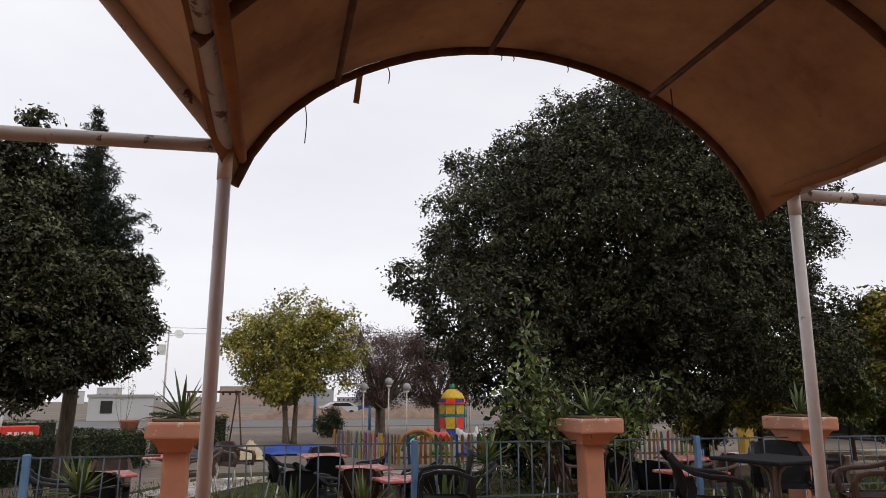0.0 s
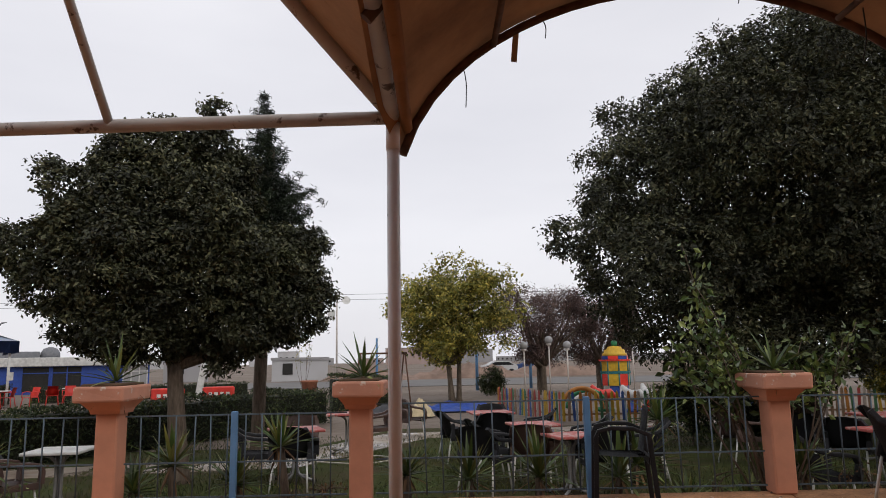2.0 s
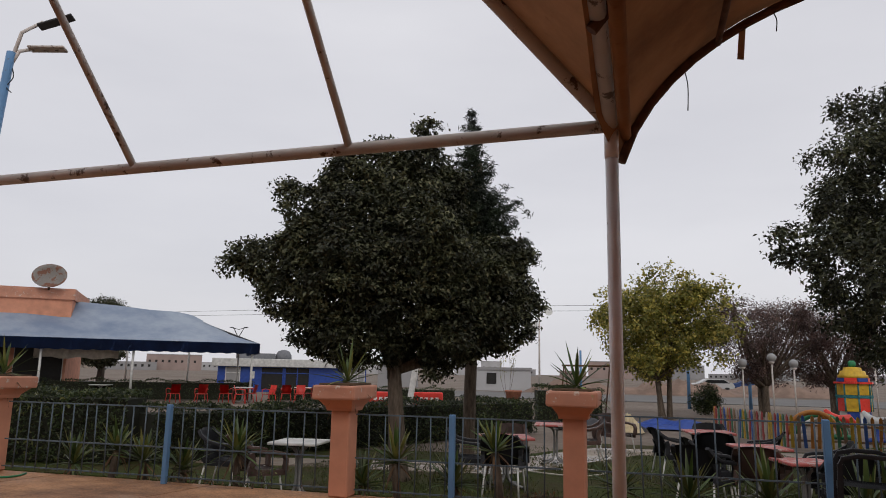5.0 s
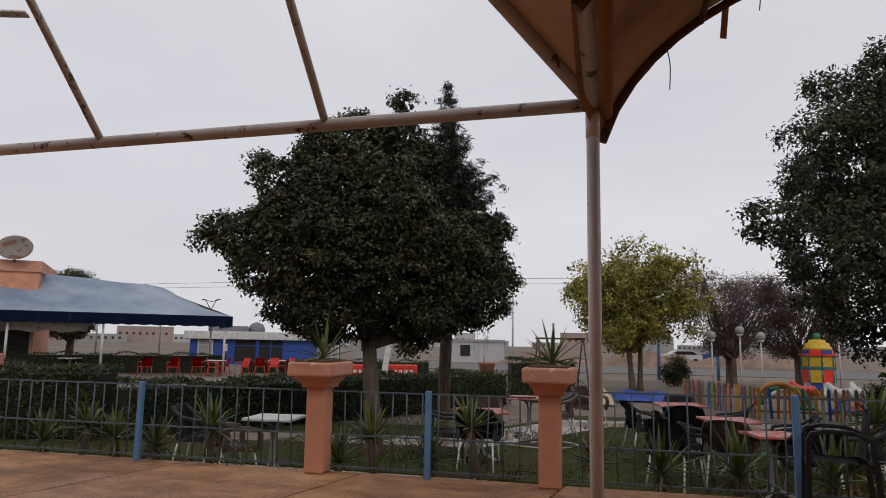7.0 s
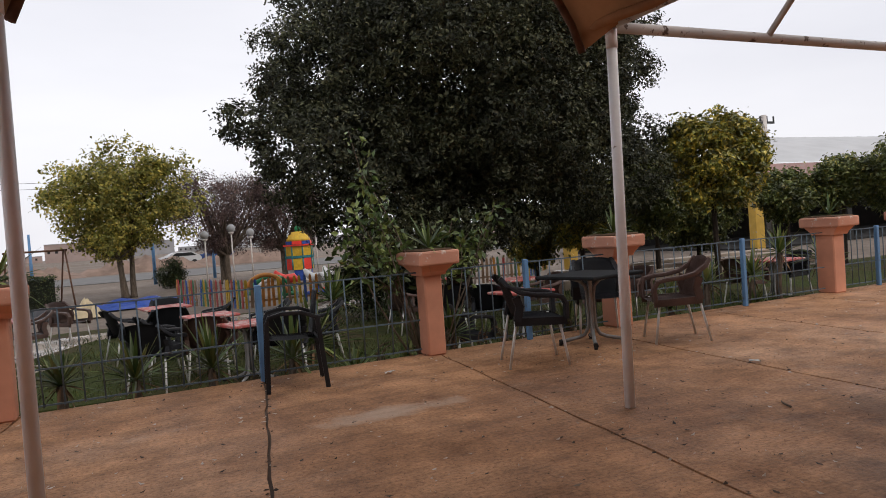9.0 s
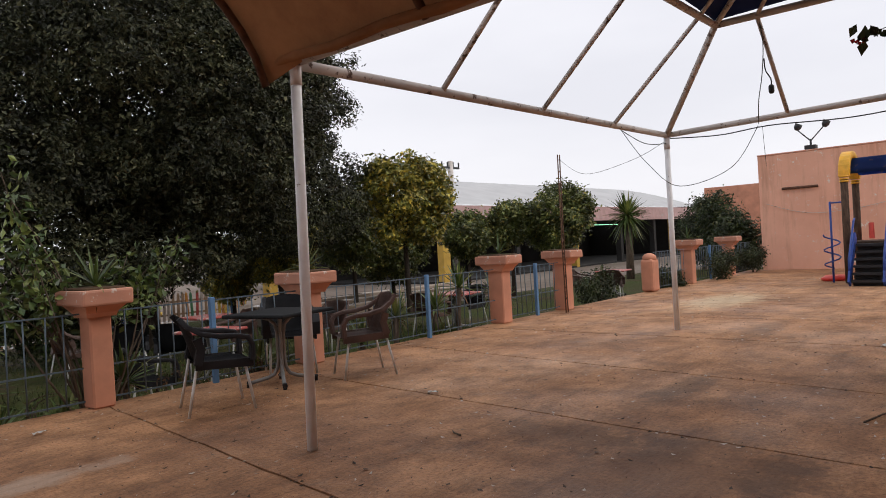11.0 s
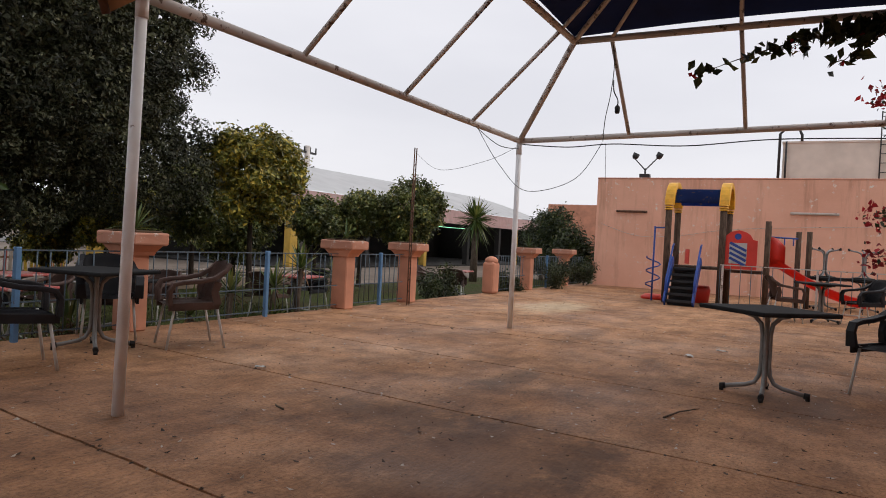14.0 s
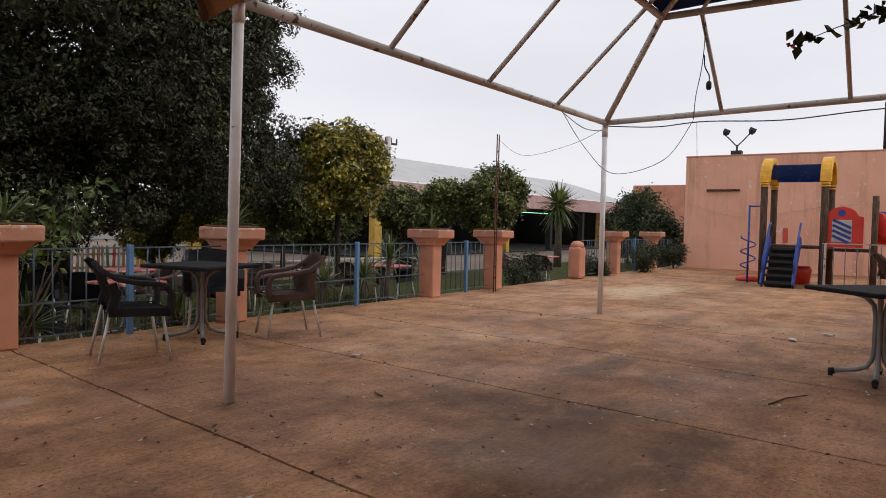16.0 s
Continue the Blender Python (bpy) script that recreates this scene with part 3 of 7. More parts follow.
def tree(name, label, x, y, z, trunk_r, fork, lobes, clumps, per, spread, size, leaf, bark_mat, seed, cat="tree", droop=0.3, inner=0.55, stems=1, aspect=0.42, skin=0.0):
    r = np.random.default_rng(seed)
    t = thing(name, label, cat, pose(x, y, z))
    bm = bmesh.new()
    for s in range(stems):
        ox, oy = (0, 0) if stems == 1 else (r.normal(0, trunk_r), r.normal(0, trunk_r))
        tx, ty = ox + r.normal(0, 0.04) * fork + ox * 0.8, oy + r.normal(0, 0.04) * fork + oy * 0.8
        tube(bm, [(ox, oy, -0.05), (ox * 1.1, oy * 1.1, 0.12), (ox + (tx - ox) * 0.5, oy + (ty - oy) * 0.5, fork * 0.5), (tx, ty, fork)], [trunk_r * 1.5, trunk_r * 1.08, trunk_r * 0.92, trunk_r * 0.75], 10)
        for l in ([] if cat == "conifer" else lobes[:14]):
            limb(bm, (tx, ty, fork * 0.95), (l[0] * 0.85, l[1] * 0.85, l[2]), trunk_r * 0.5, trunk_r * 0.10, r)
    part("trunk", bm, bark_mat, t)
    pts, out = crown_points(lobes, clumps, per, spread, r, inner, skin)
    sz = size * (0.65 + 0.7 * r.random(len(pts)))
    leaves("crown", pts, sz, leaf, t, r, droop, aspect, out=out)
    return t


def lobes_in(r, n, cx, cy, cz, rx, ry, rz, lo=0.32, hi=0.5):
    """Overlapping lobes that fill one ellipsoid."""
    out = [(cx, cy, cz, rx * 0.72, ry * 0.72, rz * 0.72)]
    for i in range(n):
        v = r.normal(0, 1, 3)
        v /= np.linalg.norm(v)
        k = lo + (hi - lo) * r.random()
        f = 1 - k * 0.85
        out.append((cx + v[0] * rx * f, cy + v[1] * ry * f, cz + v[2] * rz * f, rx * k, ry * k, rz * k))
    return out


def core(t, lobes, mat, r, k=0.66, n=900, size=0.5, least=0.0):
    """Shaded inner leafage that keeps the sky from showing through."""
    pts, out = crown_points([(*l[:3], l[3] * k, l[4] * k, l[5] * k) for l in lobes if l[3] > least], n, 3, 0.10, r, 0.2)
    return leaves("inner_crown", pts, size * (0.6 + 0.6 * r.random(len(pts))), mat, t, r, 0.2, 0.7)


r = np.random.default_rng(11)
sprigs = []
for k in range(70):
    v = r.normal(0, 1, 3)
    v /= np.linalg.norm(v)
    f, q = 0.96 + 0.19 * r.random(), 0.24 + 0.26 * r.random()
    sprigs.append((v[0] * 3.75 * f, v[1] * 3.7 * f, 4.8 + max(v[2], -0.7) * 3.0 * f, q, q, q * 0.8))
skirt = [(-3.0, -1.0, 1.95, 0.75, 0.7, 0.45), (-2.4, -1.4, 1.8, 0.8, 0.7, 0.45), (-1.6, -1.7, 1.75, 0.8, 0.7, 0.42), (-0.8, -1.8, 1.7, 0.8, 0.7, 0.42), (0.1, -1.8, 1.75, 0.8, 0.7, 0.42), (-1.2, -0.8, 1.8, 1.0, 0.9, 0.5), (0.2, -0.8, 1.8, 1.0, 0.9, 0.5)]
big = lobes_in(r, 84, 0, 0, 4.8, 3.75, 3.7, 3.0, 0.13, 0.27) + skirt + sprigs + [(-4.6, -1.0, 3.75, 0.55, 0.5, 0.3), (-4.9, -0.9, 3.9, 0.25, 0.25, 0.2), (-4.1, -1.2, 4.45, 0.42, 0.42, 0.35), (-2.35, -0.9, 1.6, 0.7, 0.7, 0.45), (-1.8, -0.9, 1.4, 0.8, 0.8, 0.42), (-3.0, -1.0, 2.3, 0.9, 0.9, 0.55), (-2.2, -1.2, 1.95, 0.9, 0.9, 0.45), (-3.3, -1.6, 3.2, 1.3, 1.2, 0.8), (-4.1, -1.4, 3.6, 0.6, 0.6, 0.45), (-3.9, -1.2, 2.7, 0.7, 0.7, 0.4), (-3.4, -0.8, 5.3, 0.6, 0.6, 0.5), (-2.2, -0.4, 6.5, 0.7, 0.7, 0.6), (-1.2, 0, 7.3, 0.7, 0.7, 0.6), (4.3, 0.2, 4.4, 0.6, 0.6, 0.5), (4.45, -0.6, 5.1, 0.5, 0.5, 0.4), (4.3, -0.8, 3.5, 0.6, 0.6, 0.5), (3.9, -0.6, 5.9, 0.5, 0.5, 0.45), (-1.0, -1.2, 1.35, 0.7, 0.7, 0.4), (0.8, -1.0, 2.2, 1.4, 1.2, 0.6), (-1.3, -0.8, 2.3, 1.3, 1.2, 0.65), (2.3, -0.4, 2.2, 1.2, 1.2, 0.5), (-2.3, -1.4, 2.8, 1.2, 1.1, 0.7), (-2.6, -1.0, 4.6, 1.2, 1.2, 0.9), (0.2, 0, 6.9, 1.4, 1.4, 1.6), (0.6, 0, 7.9, 0.8, 0.8, 0.8), (2.6, -1.2, 2.6, 1.6, 1.4, 0.9), (3.5, 0.5, 3.6, 1.2, 1.2, 1.2), (3.2, 0, 5.2, 1.0, 1.0, 0.9)]
t = tree("tree", "large dense dark green evergreen tree with a rounded crown", 7.1, 13.5, GARDEN, 0.20, 2.3, big, 6600, 36, 0.085, 0.082, M_LEAF_B, M_DARKBARK, 21, stems=2, inner=0.82, aspect=0.46, skin=0.86)
core(t, big, M_LEAF_B, r, 0.74, 15000, 0.105, 0.5)
core(t, [(0, -0.9, 4.6, 2.9, 2.5, 2.3), (0.2, -1.2, 3.4, 2.5, 1.7, 1.1)], M_LEAF_B, r, 1.0, 7000, 0.115)
r = np.random.default_rng(12)
R2 = lambda m, d=0.0: (m * 0.943 - d * 0.334, m * 0.334 + d * 0.943)
left = [(*R2(m, d), z, q, q, q * 0.92) for m, d, z, q in (
    (-0.78, 0, 3.6, 1.0), (0.05, 0.1, 4.15, 0.85), (-0.6, 0, 4.6, 0.55), (0.28, 0, 4.8, 0.42), (0.28, 0, 5.5, 0.17), (0.30, 0, 5.2, 0.12), (-1.2, 0.1, 3.15, 0.9), (0.05, -0.1, 2.95, 1.05),
    (1.06, 0.1, 2.7, 0.8), (1.45, 0.2, 3.3, 0.5), (1.9, 0.2, 3.55, 0.2), (2.0, 0.2, 2.7, 0.22), (1.73, 0.1, 2.4, 0.32), (-1.6, 0, 4.15, 0.34), (-1.9, 0, 4.42, 0.16), (-1.85, 0, 2.75, 0.38), (-2.05, 0.1, 3.25, 0.40), (-2.45, 0.1, 3.35, 0.26), (-2.72, 0.1, 3.2, 0.14),
    (-1.25, -0.1, 2.35, 0.5), (-0.5, -0.2, 2.25, 0.62), (0.6, -0.1, 2.25, 0.62), (0.2, -0.6, 3.4, 0.7), (-0.8, -0.6, 3.0, 0.7))]
for l in list(left):
    if l[3] > 0.5:
        left += [(l[0] + v[0], l[1] + v[1], l[2] + v[2], 0.27, 0.27, 0.23) for v in [np.array(l[3:6]) * q / np.linalg.norm(q) * 0.93 for q in r.normal(0, 1, (9, 3))]]
t = tree("tree", "dense dark green evergreen tree with a bare grey trunk", -3.62, 10.4, GARDEN, 0.135, 1.7, left, 2800, 36, 0.065, 0.070, M_LEAF_B, M_BARK, 22, skin=0.85, inner=0.75, aspect=0.52)
core(t, left, M_LEAF_B, r, 0.74, 5200, 0.095, 0.4)
M_CONIFER = leafy("conifer_needles", [(0.0, (0.010, 0.020, 0.011)), (1.0, (0.032, 0.045, 0.024))])
r = np.random.default_rng(13)
con = []
for k in range(26):
    z = 2.2 + 0.172 * k
    rad = float(np.interp(z, (2.2, 2.8, 3.7, 4.4, 5.0, 5.5, 6.1, 6.5), (0.75, 0.95, 0.95, 0.74, 0.50, 0.34, 0.17, 0.06)))
    for j in range(8):
        a = 2.4 * (8 * k + j)
        reach, tilt = rad * (0.85 + 0.5 * r.random()), 0.15 + 0.35 * r.random()
        for f in (0.25, 0.5, 0.75, 1.0):
            q = reach * f
            s = 0.015 + 0.25 * rad * (1.1 - 0.75 * f)
            con.append((q * math.cos(a), q * math.sin(a), z + 0.1 * r.random() + q * tilt, s, s, s * 0.55))
con += [(0, 0, z, 0.03, 0.03, 0.12) for z in (6.25, 6.4, 6.5, 6.6)]
t = tree("conifer", "tall dark conifer with a pointed feathery top", -3.12, 12.7, GARDEN, 0.11, 5.6, con, 3800, 18, 0.040, 0.10, M_CONIFER, M_BARK, 23, "conifer", droop=-0.35, aspect=0.13)
core(t, con, M_CONIFER, r, 0.9, 2600, 0.07, 0.14)
M_LEAF_Y = leafy("yellow_green_leaf", [(0.0, (0.14, 0.16, 0.04)), (0.5, (0.29, 0.28, 0.07)), (1.0, (0.52, 0.42, 0.10))], trans=0.4)
r = np.random.default_rng(14)
yel = [(-0.1, 0, 3.6, 1.9, 1.6, 1.5)] * 3 + lobes_in(r, 60, -0.1, 0, 3.6, 2.65, 2.3, 2.15, 0.10, 0.22)[1:]
for k in range(48):
    v = r.normal(0, 1, 3)
    v /= np.linalg.norm(v)
    f, q = 0.93 + 0.20 * r.random(), 0.12 + 0.18 * r.random()
    yel.append((v[0] * 2.65 * f, v[1] * 2.3 * f, 3.65 + max(v[2], -0.75) * 2.2 * f, q, q, q * 1.4))
tree("tree", "light tree with thin yellowing green leaves", 0.75, 29.0, GARDEN, 0.11, 1.6, yel, 2300, 12, 0.15, 0.14, M_LEAF_Y, M_BARK, 24, stems=3, inner=0.25, aspect=0.6)
M_LEAF_P = leafy("purple_leaf", [(0.0, (0.07, 0.045, 0.045)), (1.0, (0.19, 0.12, 0.11))])
for px, py, s in ((4.9, 33.0, 1.12), (7.9, 34.0, 1.0)):
    r = np.random.default_rng(int(px * 10))
    pl = lobes_in(r, 34, 0, 0, 3.0 * s, 2.4 * s, 2.0 * s, 1.85 * s, 0.12, 0.28)
    tree("tree", "purple-leaved tree with fine bare twigs", px, py, GARDEN, 0.15, 1.3, pl, 2600, 12, 0.14, 0.095, M_LEAF_P, M_BARK, 25, stems=3, inner=0.2)
M_LEAF_C = leafy("citrus_leaf", [(0.0, (0.065, 0.085, 0.022)), (0.40, (0.21, 0.22, 0.052)), (0.72, (0.40, 0.35, 0.065)), (1.0, (0.62, 0.47, 0.07))], 0.38, 0.15, 0.5)
M_LEAF_D = leafy("dark_citrus_leaf", [(0.0, (0.05, 0.07, 0.022)), (0.6, (0.135, 0.165, 0.05)), (0.9, (0.23, 0.24, 0.075)), (1.0, (0.40, 0.33, 0.08))], 0.38, 0.15, 0.5)
for cx, cy, rad, top, sd in ((12.6, 11.8, 1.15, 3.5, 31), (15.5, 15.2, 1.1, 2.4, 32), (18.0, 12.5, 0.68, 2.45, 33), (18.9, 11.4, 1.05, 2.95, 34), (16.8, 13.3, 0.68, 2.2, 38), (11.0, 14.6, 1.0, 2.6, 35), (13.6, 14.8, 1.2, 2.9, 39), (10.6, 16.2, 0.8, 1.75, 40)):
    r = np.random.default_rng(sd)
    zc = top - rad * 0.95 - GARDEN
    cl = lobes_in(r, 34, 0, 0, zc, rad, rad, rad * 1.05, 0.16, 0.32)
    ripe = sd in (31, 35, 40)
    lab = "round-headed citrus tree with yellow-tinged green leaves" if ripe else "round-headed citrus tree with glossy dark green leaves"
    t = tree("citrus_tree", lab, cx, cy, GARDEN, 0.07, zc - rad * 0.6, cl, int(760 * rad), 18, 0.10, 0.118, M_LEAF_C if ripe else M_LEAF_D, M_DARKBARK, sd, aspect=0.5)
    core(t, cl, M_LEAF_C if ripe else M_LEAF_D, r, 0.72, int(1200 * rad), 0.11)

# ---- hedges ----
M_HEDGE = leafy("hedge_leaf", [(0.0, (0.014, 0.026, 0.009)), (0.8, (0.05, 0.072, 0.022)), (1.0, (0.11, 0.11, 0.035))], 0.5, 0.15)


def hedge(xa, ya, xb, yb, w, h, n, seed, label="clipped dark green garden hedge", size=0.075, mat=None, z=GARDEN):
    r = np.random.default_rng(seed)
    a, b = np.array([xa, ya]), np.array([xb, yb])
    L = np.linalg.norm(b - a)
    u = (b - a) / L
    v = np.array([-u[1], u[0]])
    t = thing("hedge", label, "hedge", pose(xa, ya, z), kind="stuff")
    # solid box, its near-black colour standing for the shade between the leaves
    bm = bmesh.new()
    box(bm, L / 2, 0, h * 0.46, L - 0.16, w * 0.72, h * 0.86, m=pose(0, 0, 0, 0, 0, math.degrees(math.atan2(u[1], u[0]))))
    part("twigs", bm, plain("hedge_shade_core", (0.018, 0.02, 0.011), 1.0), t)
    s, q, k = r.random(n) * L, r.random(n), r.random(n)
    lump = 0.05 * np.sin(s * 2.3) + 0.04 * np.sin(s * 5.1 + 1)
    face = r.random(n)
    off = np.where(face < 0.45, -w / 2, np.where(face < 0.6, w / 2, (q - 0.5) * w)) + r.normal(0, 0.04, n)
    zz = np.where(face < 0.6, k * h, h + lump) + r.normal(0, 0.03, n)
    zz = np.minimum(zz, h + lump + 0.04 * r.normal(0, 1, n))
    pts = np.stack([u[0] * s + v[0] * off, u[1] * s + v[1] * off, np.maximum(zz, 0.02)], 1)
    leaves("foliage", pts, size * (0.7 + 0.6 * r.random(n)), mat or M_HEDGE, t, r, 0.1)
    return t


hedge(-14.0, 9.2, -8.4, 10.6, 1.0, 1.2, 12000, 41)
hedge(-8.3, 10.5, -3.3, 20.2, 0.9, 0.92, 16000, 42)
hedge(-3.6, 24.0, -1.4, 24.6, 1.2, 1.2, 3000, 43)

# ---- pink wall and buildings ----
bm = bmesh.new()
box(bm, 25.4, -3.6, 1.50, 6.0, 20.2, 3.76)
wall = tagged(obj("wall_east", bm, M_WALLPINK), "salmon-pink plastered building wall, scuffed near the ground", "wall", kind="structure")
bm = bmesh.new()
box(bm, 25.4, -3.6, 3.395, 6.03, 20.23, 0.05, bevel=0.015)
tagged(obj("trim_1", bm, M_PINKCAP), "weathered coping along the pink wall", "trim", kind="structure")
bm = bmesh.new()
box(bm, 45, 11.0, 1.6, 8, 7.6, 4.2)
tagged(obj("house", bm, M_PINK), "low pink plastered house beyond the shrubs", "house")

M_SHEET = plain("white_roof_sheet", (0.46, 0.46, 0.46), 0.6, 0, 0.12, 0.8, 8, 0.2)
M_FASCIA = peeled("faded_pink_fascia", (0.52, 0.33, 0.31), (0.40, 0.38, 0.36), 0.6, 3)
# near-black colour stands in for the unlit inside of hall and rooms
M_DARK = plain("unlit_interior", (0.02, 0.019, 0.018), 0.9)
hall = thing("cafe_hall", "long open-fronted cafe hall with a white curved sheet roof", "building")
bm = bmesh.new()
rows = []
for k in range(52):
    x = 23.5 + 0.6 * k
    rows.append([(x, 19.9 + 9.5 * j / 8, 3.05 + 2.2 * math.sin(math.pi * 0.5 * j / 8) + 0.03 * (k % 2)) for j in range(9)])
sheet(bm, rows)
part("roof", bm, M_SHEET, hall)
bm = bmesh.new()
box(bm, 38.8, 20.0, 2.62, 30.6, 0.12, 0.82)
part("fascia", bm, M_FASCIA, hall)
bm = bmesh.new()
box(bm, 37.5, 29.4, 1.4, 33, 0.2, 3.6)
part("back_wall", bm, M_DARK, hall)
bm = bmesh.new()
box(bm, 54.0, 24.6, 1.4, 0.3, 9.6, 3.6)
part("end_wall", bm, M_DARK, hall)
M_YCOL = peeled("yellow_column", (0.55, 0.34, 0.05), (0.34, 0.30, 0.26), 0.62, 5)
for x in (23.9, 29.5, 35.4, 41, 46, 49.2, 52):
    bm = bmesh.new()
    box(bm, x, 20.25, 0.9, 0.5 if x < 25 else 0.34, 0.35, 2.6, bevel=0.02)
    part("column", bm, M_YCOL if x in (23.9, 35.4, 49.2) else M_DARK, hall)
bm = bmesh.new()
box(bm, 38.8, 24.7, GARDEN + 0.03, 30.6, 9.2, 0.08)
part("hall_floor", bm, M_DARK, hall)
bm = bmesh.new()
box(bm, 14.4, 19.9, 0.75, 0.36, 0.36, 2.3, bevel=0.02)
tagged(obj("column", bm, M_YCOL), "yellow painted masonry column behind the citrus trees", "column")

# ---- terrace furniture ----
M_WICKER = Mat("dark_plastic_weave", 0.55, 0, 0.3)
_w = M_WICKER.noise(70, 2, (1, 1, 3))
M_WICKER.color(M_WICKER.ramp(M_WICKER.noise(3, 5), [(0.3, (0.008, 0.0085, 0.011)), (0.7, (0.020, 0.021, 0.025))])).bump(_w, 0.5, 0.006)
M_WICKER = M_WICKER.m
M_BROWN = Mat("brown_plastic_weave", 0.5)
_w = M_BROWN.noise(70, 2, (1, 1, 3))
M_BROWN.color(M_BROWN.ramp(M_BROWN.noise(3, 5), [(0.3, (0.045, 0.024, 0.018)), (0.7, (0.10, 0.055, 0.042))])).bump(_w, 0.5, 0.006)
M_BROWN = M_BROWN.m
M_REDPL = plain("red_plastic", (0.55, 0.03, 0.018), 0.45, 0, 0.3, 3)
M_ALU = plain("dull_aluminium", (0.60, 0.59, 0.57), 0.5, 0.15, 0.2, 8)
M_TABLETOP = plain("dark_table_top", (0.015, 0.016, 0.017), 0.8, 0, 0.35, 5, 50, 0.1, 0.2)
M_LEGGREY = plain("grey_tube", (0.25, 0.25, 0.245), 0.45, 0.3, 0.25, 8)
M_REDTOP = peeled("worn_red_table_top", (0.48, 0.10, 0.085), (0.45, 0.33, 0.30), 0.52, 8)
M_WHITETOP = plain("white_table_top", (0.55, 0.55, 0.53), 0.5)
M_RUBBER = plain("black_rubber", (0.015, 0.014, 0.014), 0.8)


def ribbon(bm, centre, half_w, half_t, side):
    """A thick rounded strip along a line; side gives its width direction."""
    pts = [Vector(p) for p in centre]
    side = Vector(side).normalized()
    rings = []
    for i, p in enumerate(pts):
        d = (pts[min(i + 1, len(pts) - 1)] - pts[max(i - 1, 0)]).normalized()
        n = d.cross(side).normalized()
        w = half_w[i] if isinstance(half_w, (list, tuple)) else half_w
        ring = [(-w, -half_t * 0.5), (-w * 0.9, -half_t), (w * 0.9, -half_t), (w, -half_t * 0.5), (w, half_t * 0.5), (w * 0.9, half_t), (-w * 0.9, half_t), (-w, half_t * 0.5)]
        rings.append([bm.verts.new(p + side * a + n * b) for a, b in ring])
    for r0, r1 in zip(rings, rings[1:]):
        for k in range(8):
            bm.faces.new((r0[k], r0[(k + 1) % 8], r1[(k + 1) % 8], r1[k]))
    bm.faces.new(list(reversed(rings[0])))
    bm.faces.new(rings[-1])


def shell_chair(m, mat, label, group="terrace chairs", legs=M_ALU):
    """A moulded weave-pattern armchair with tube legs; it faces +y."""
    t = thing("armchair", label, "chair", m, group)
    bm = bmesh.new()
    rows = []
    for k in range(9):
        s = k / 8
        w = 0.215 + 0.035 * math.sin(math.pi * s) + 0.01 * s
        y = -0.20 - 0.10 * s - 0.03 * s * s
        z = 0.43 + 0.41 * s
        rows.append([(w * q, y + 0.055 * q * q * (1 - 0.3 * s), z - 0.03 * q * q * s) for q in (-1, -0.6, -0.2, 0.2, 0.6, 1)])
    sheet(bm, rows)
    bmesh.ops.solidify(bm, geom=bm.faces[:], thickness=0.02)
    part("backrest", bm, mat, t)
    bm = bmesh.new()
    rows = [[(0.245 * q, y, 0.44 - 0.018 * math.cos(q * 1.5) * math.sin((y + 0.22) * 6) + (0.0 if y < 0.2 else -0.02)) for q in (-1, -0.6, -0.2, 0.2, 0.6, 1)] for y in (-0.22, -0.12, 0.0, 0.12, 0.22, 0.25)]
    sheet(bm, rows)
    bmesh.ops.solidify(bm, geom=bm.faces[:], thickness=0.035)
    part("seat", bm, mat, t)
    for s in (-1, 1):
        bm = bmesh.new()
        ribbon(bm, [(s * 0.215, -0.325, 0.815), (s * 0.24, -0.27, 0.745), (s * 0.262, -0.16, 0.675), (s * 0.27, -0.02, 0.645), (s * 0.27, 0.12, 0.635), (s * 0.268, 0.21, 0.615), (s * 0.262, 0.245, 0.55), (s * 0.252, 0.24, 0.42)], [0.022, 0.030, 0.036, 0.040, 0.040, 0.040, 0.040, 0.050], 0.020, (1, 0, 0))
        ribbon(bm, [(s * 0.25, -0.20, 0.64), (s * 0.25, -0.17, 0.55), (s * 0.248, -0.20, 0.42)], [0.03, 0.025, 0.035], 0.035, (1, 0, 0))
        ribbon(bm, [(s * 0.25, -0.22, 0.415), (s * 0.25, 0.25, 0.40)], 0.012, 0.035, (1, 0, 0))
        part("armrest", bm, mat, t)
    for sx, sy in ((-1, 1), (1, 1), (-1, -1), (1, -1)):
        bm = bmesh.new()
        tube(bm, [(sx * 0.215, sy * 0.19 - 0.01, 0.43), (sx * 0.245, sy * 0.25 - (0.04 if sy < 0 else 0), 0.0)], 0.0125, 8)
        part("leg", bm, legs, t, "pale metal leg" if legs is M_ALU else "")
    return t


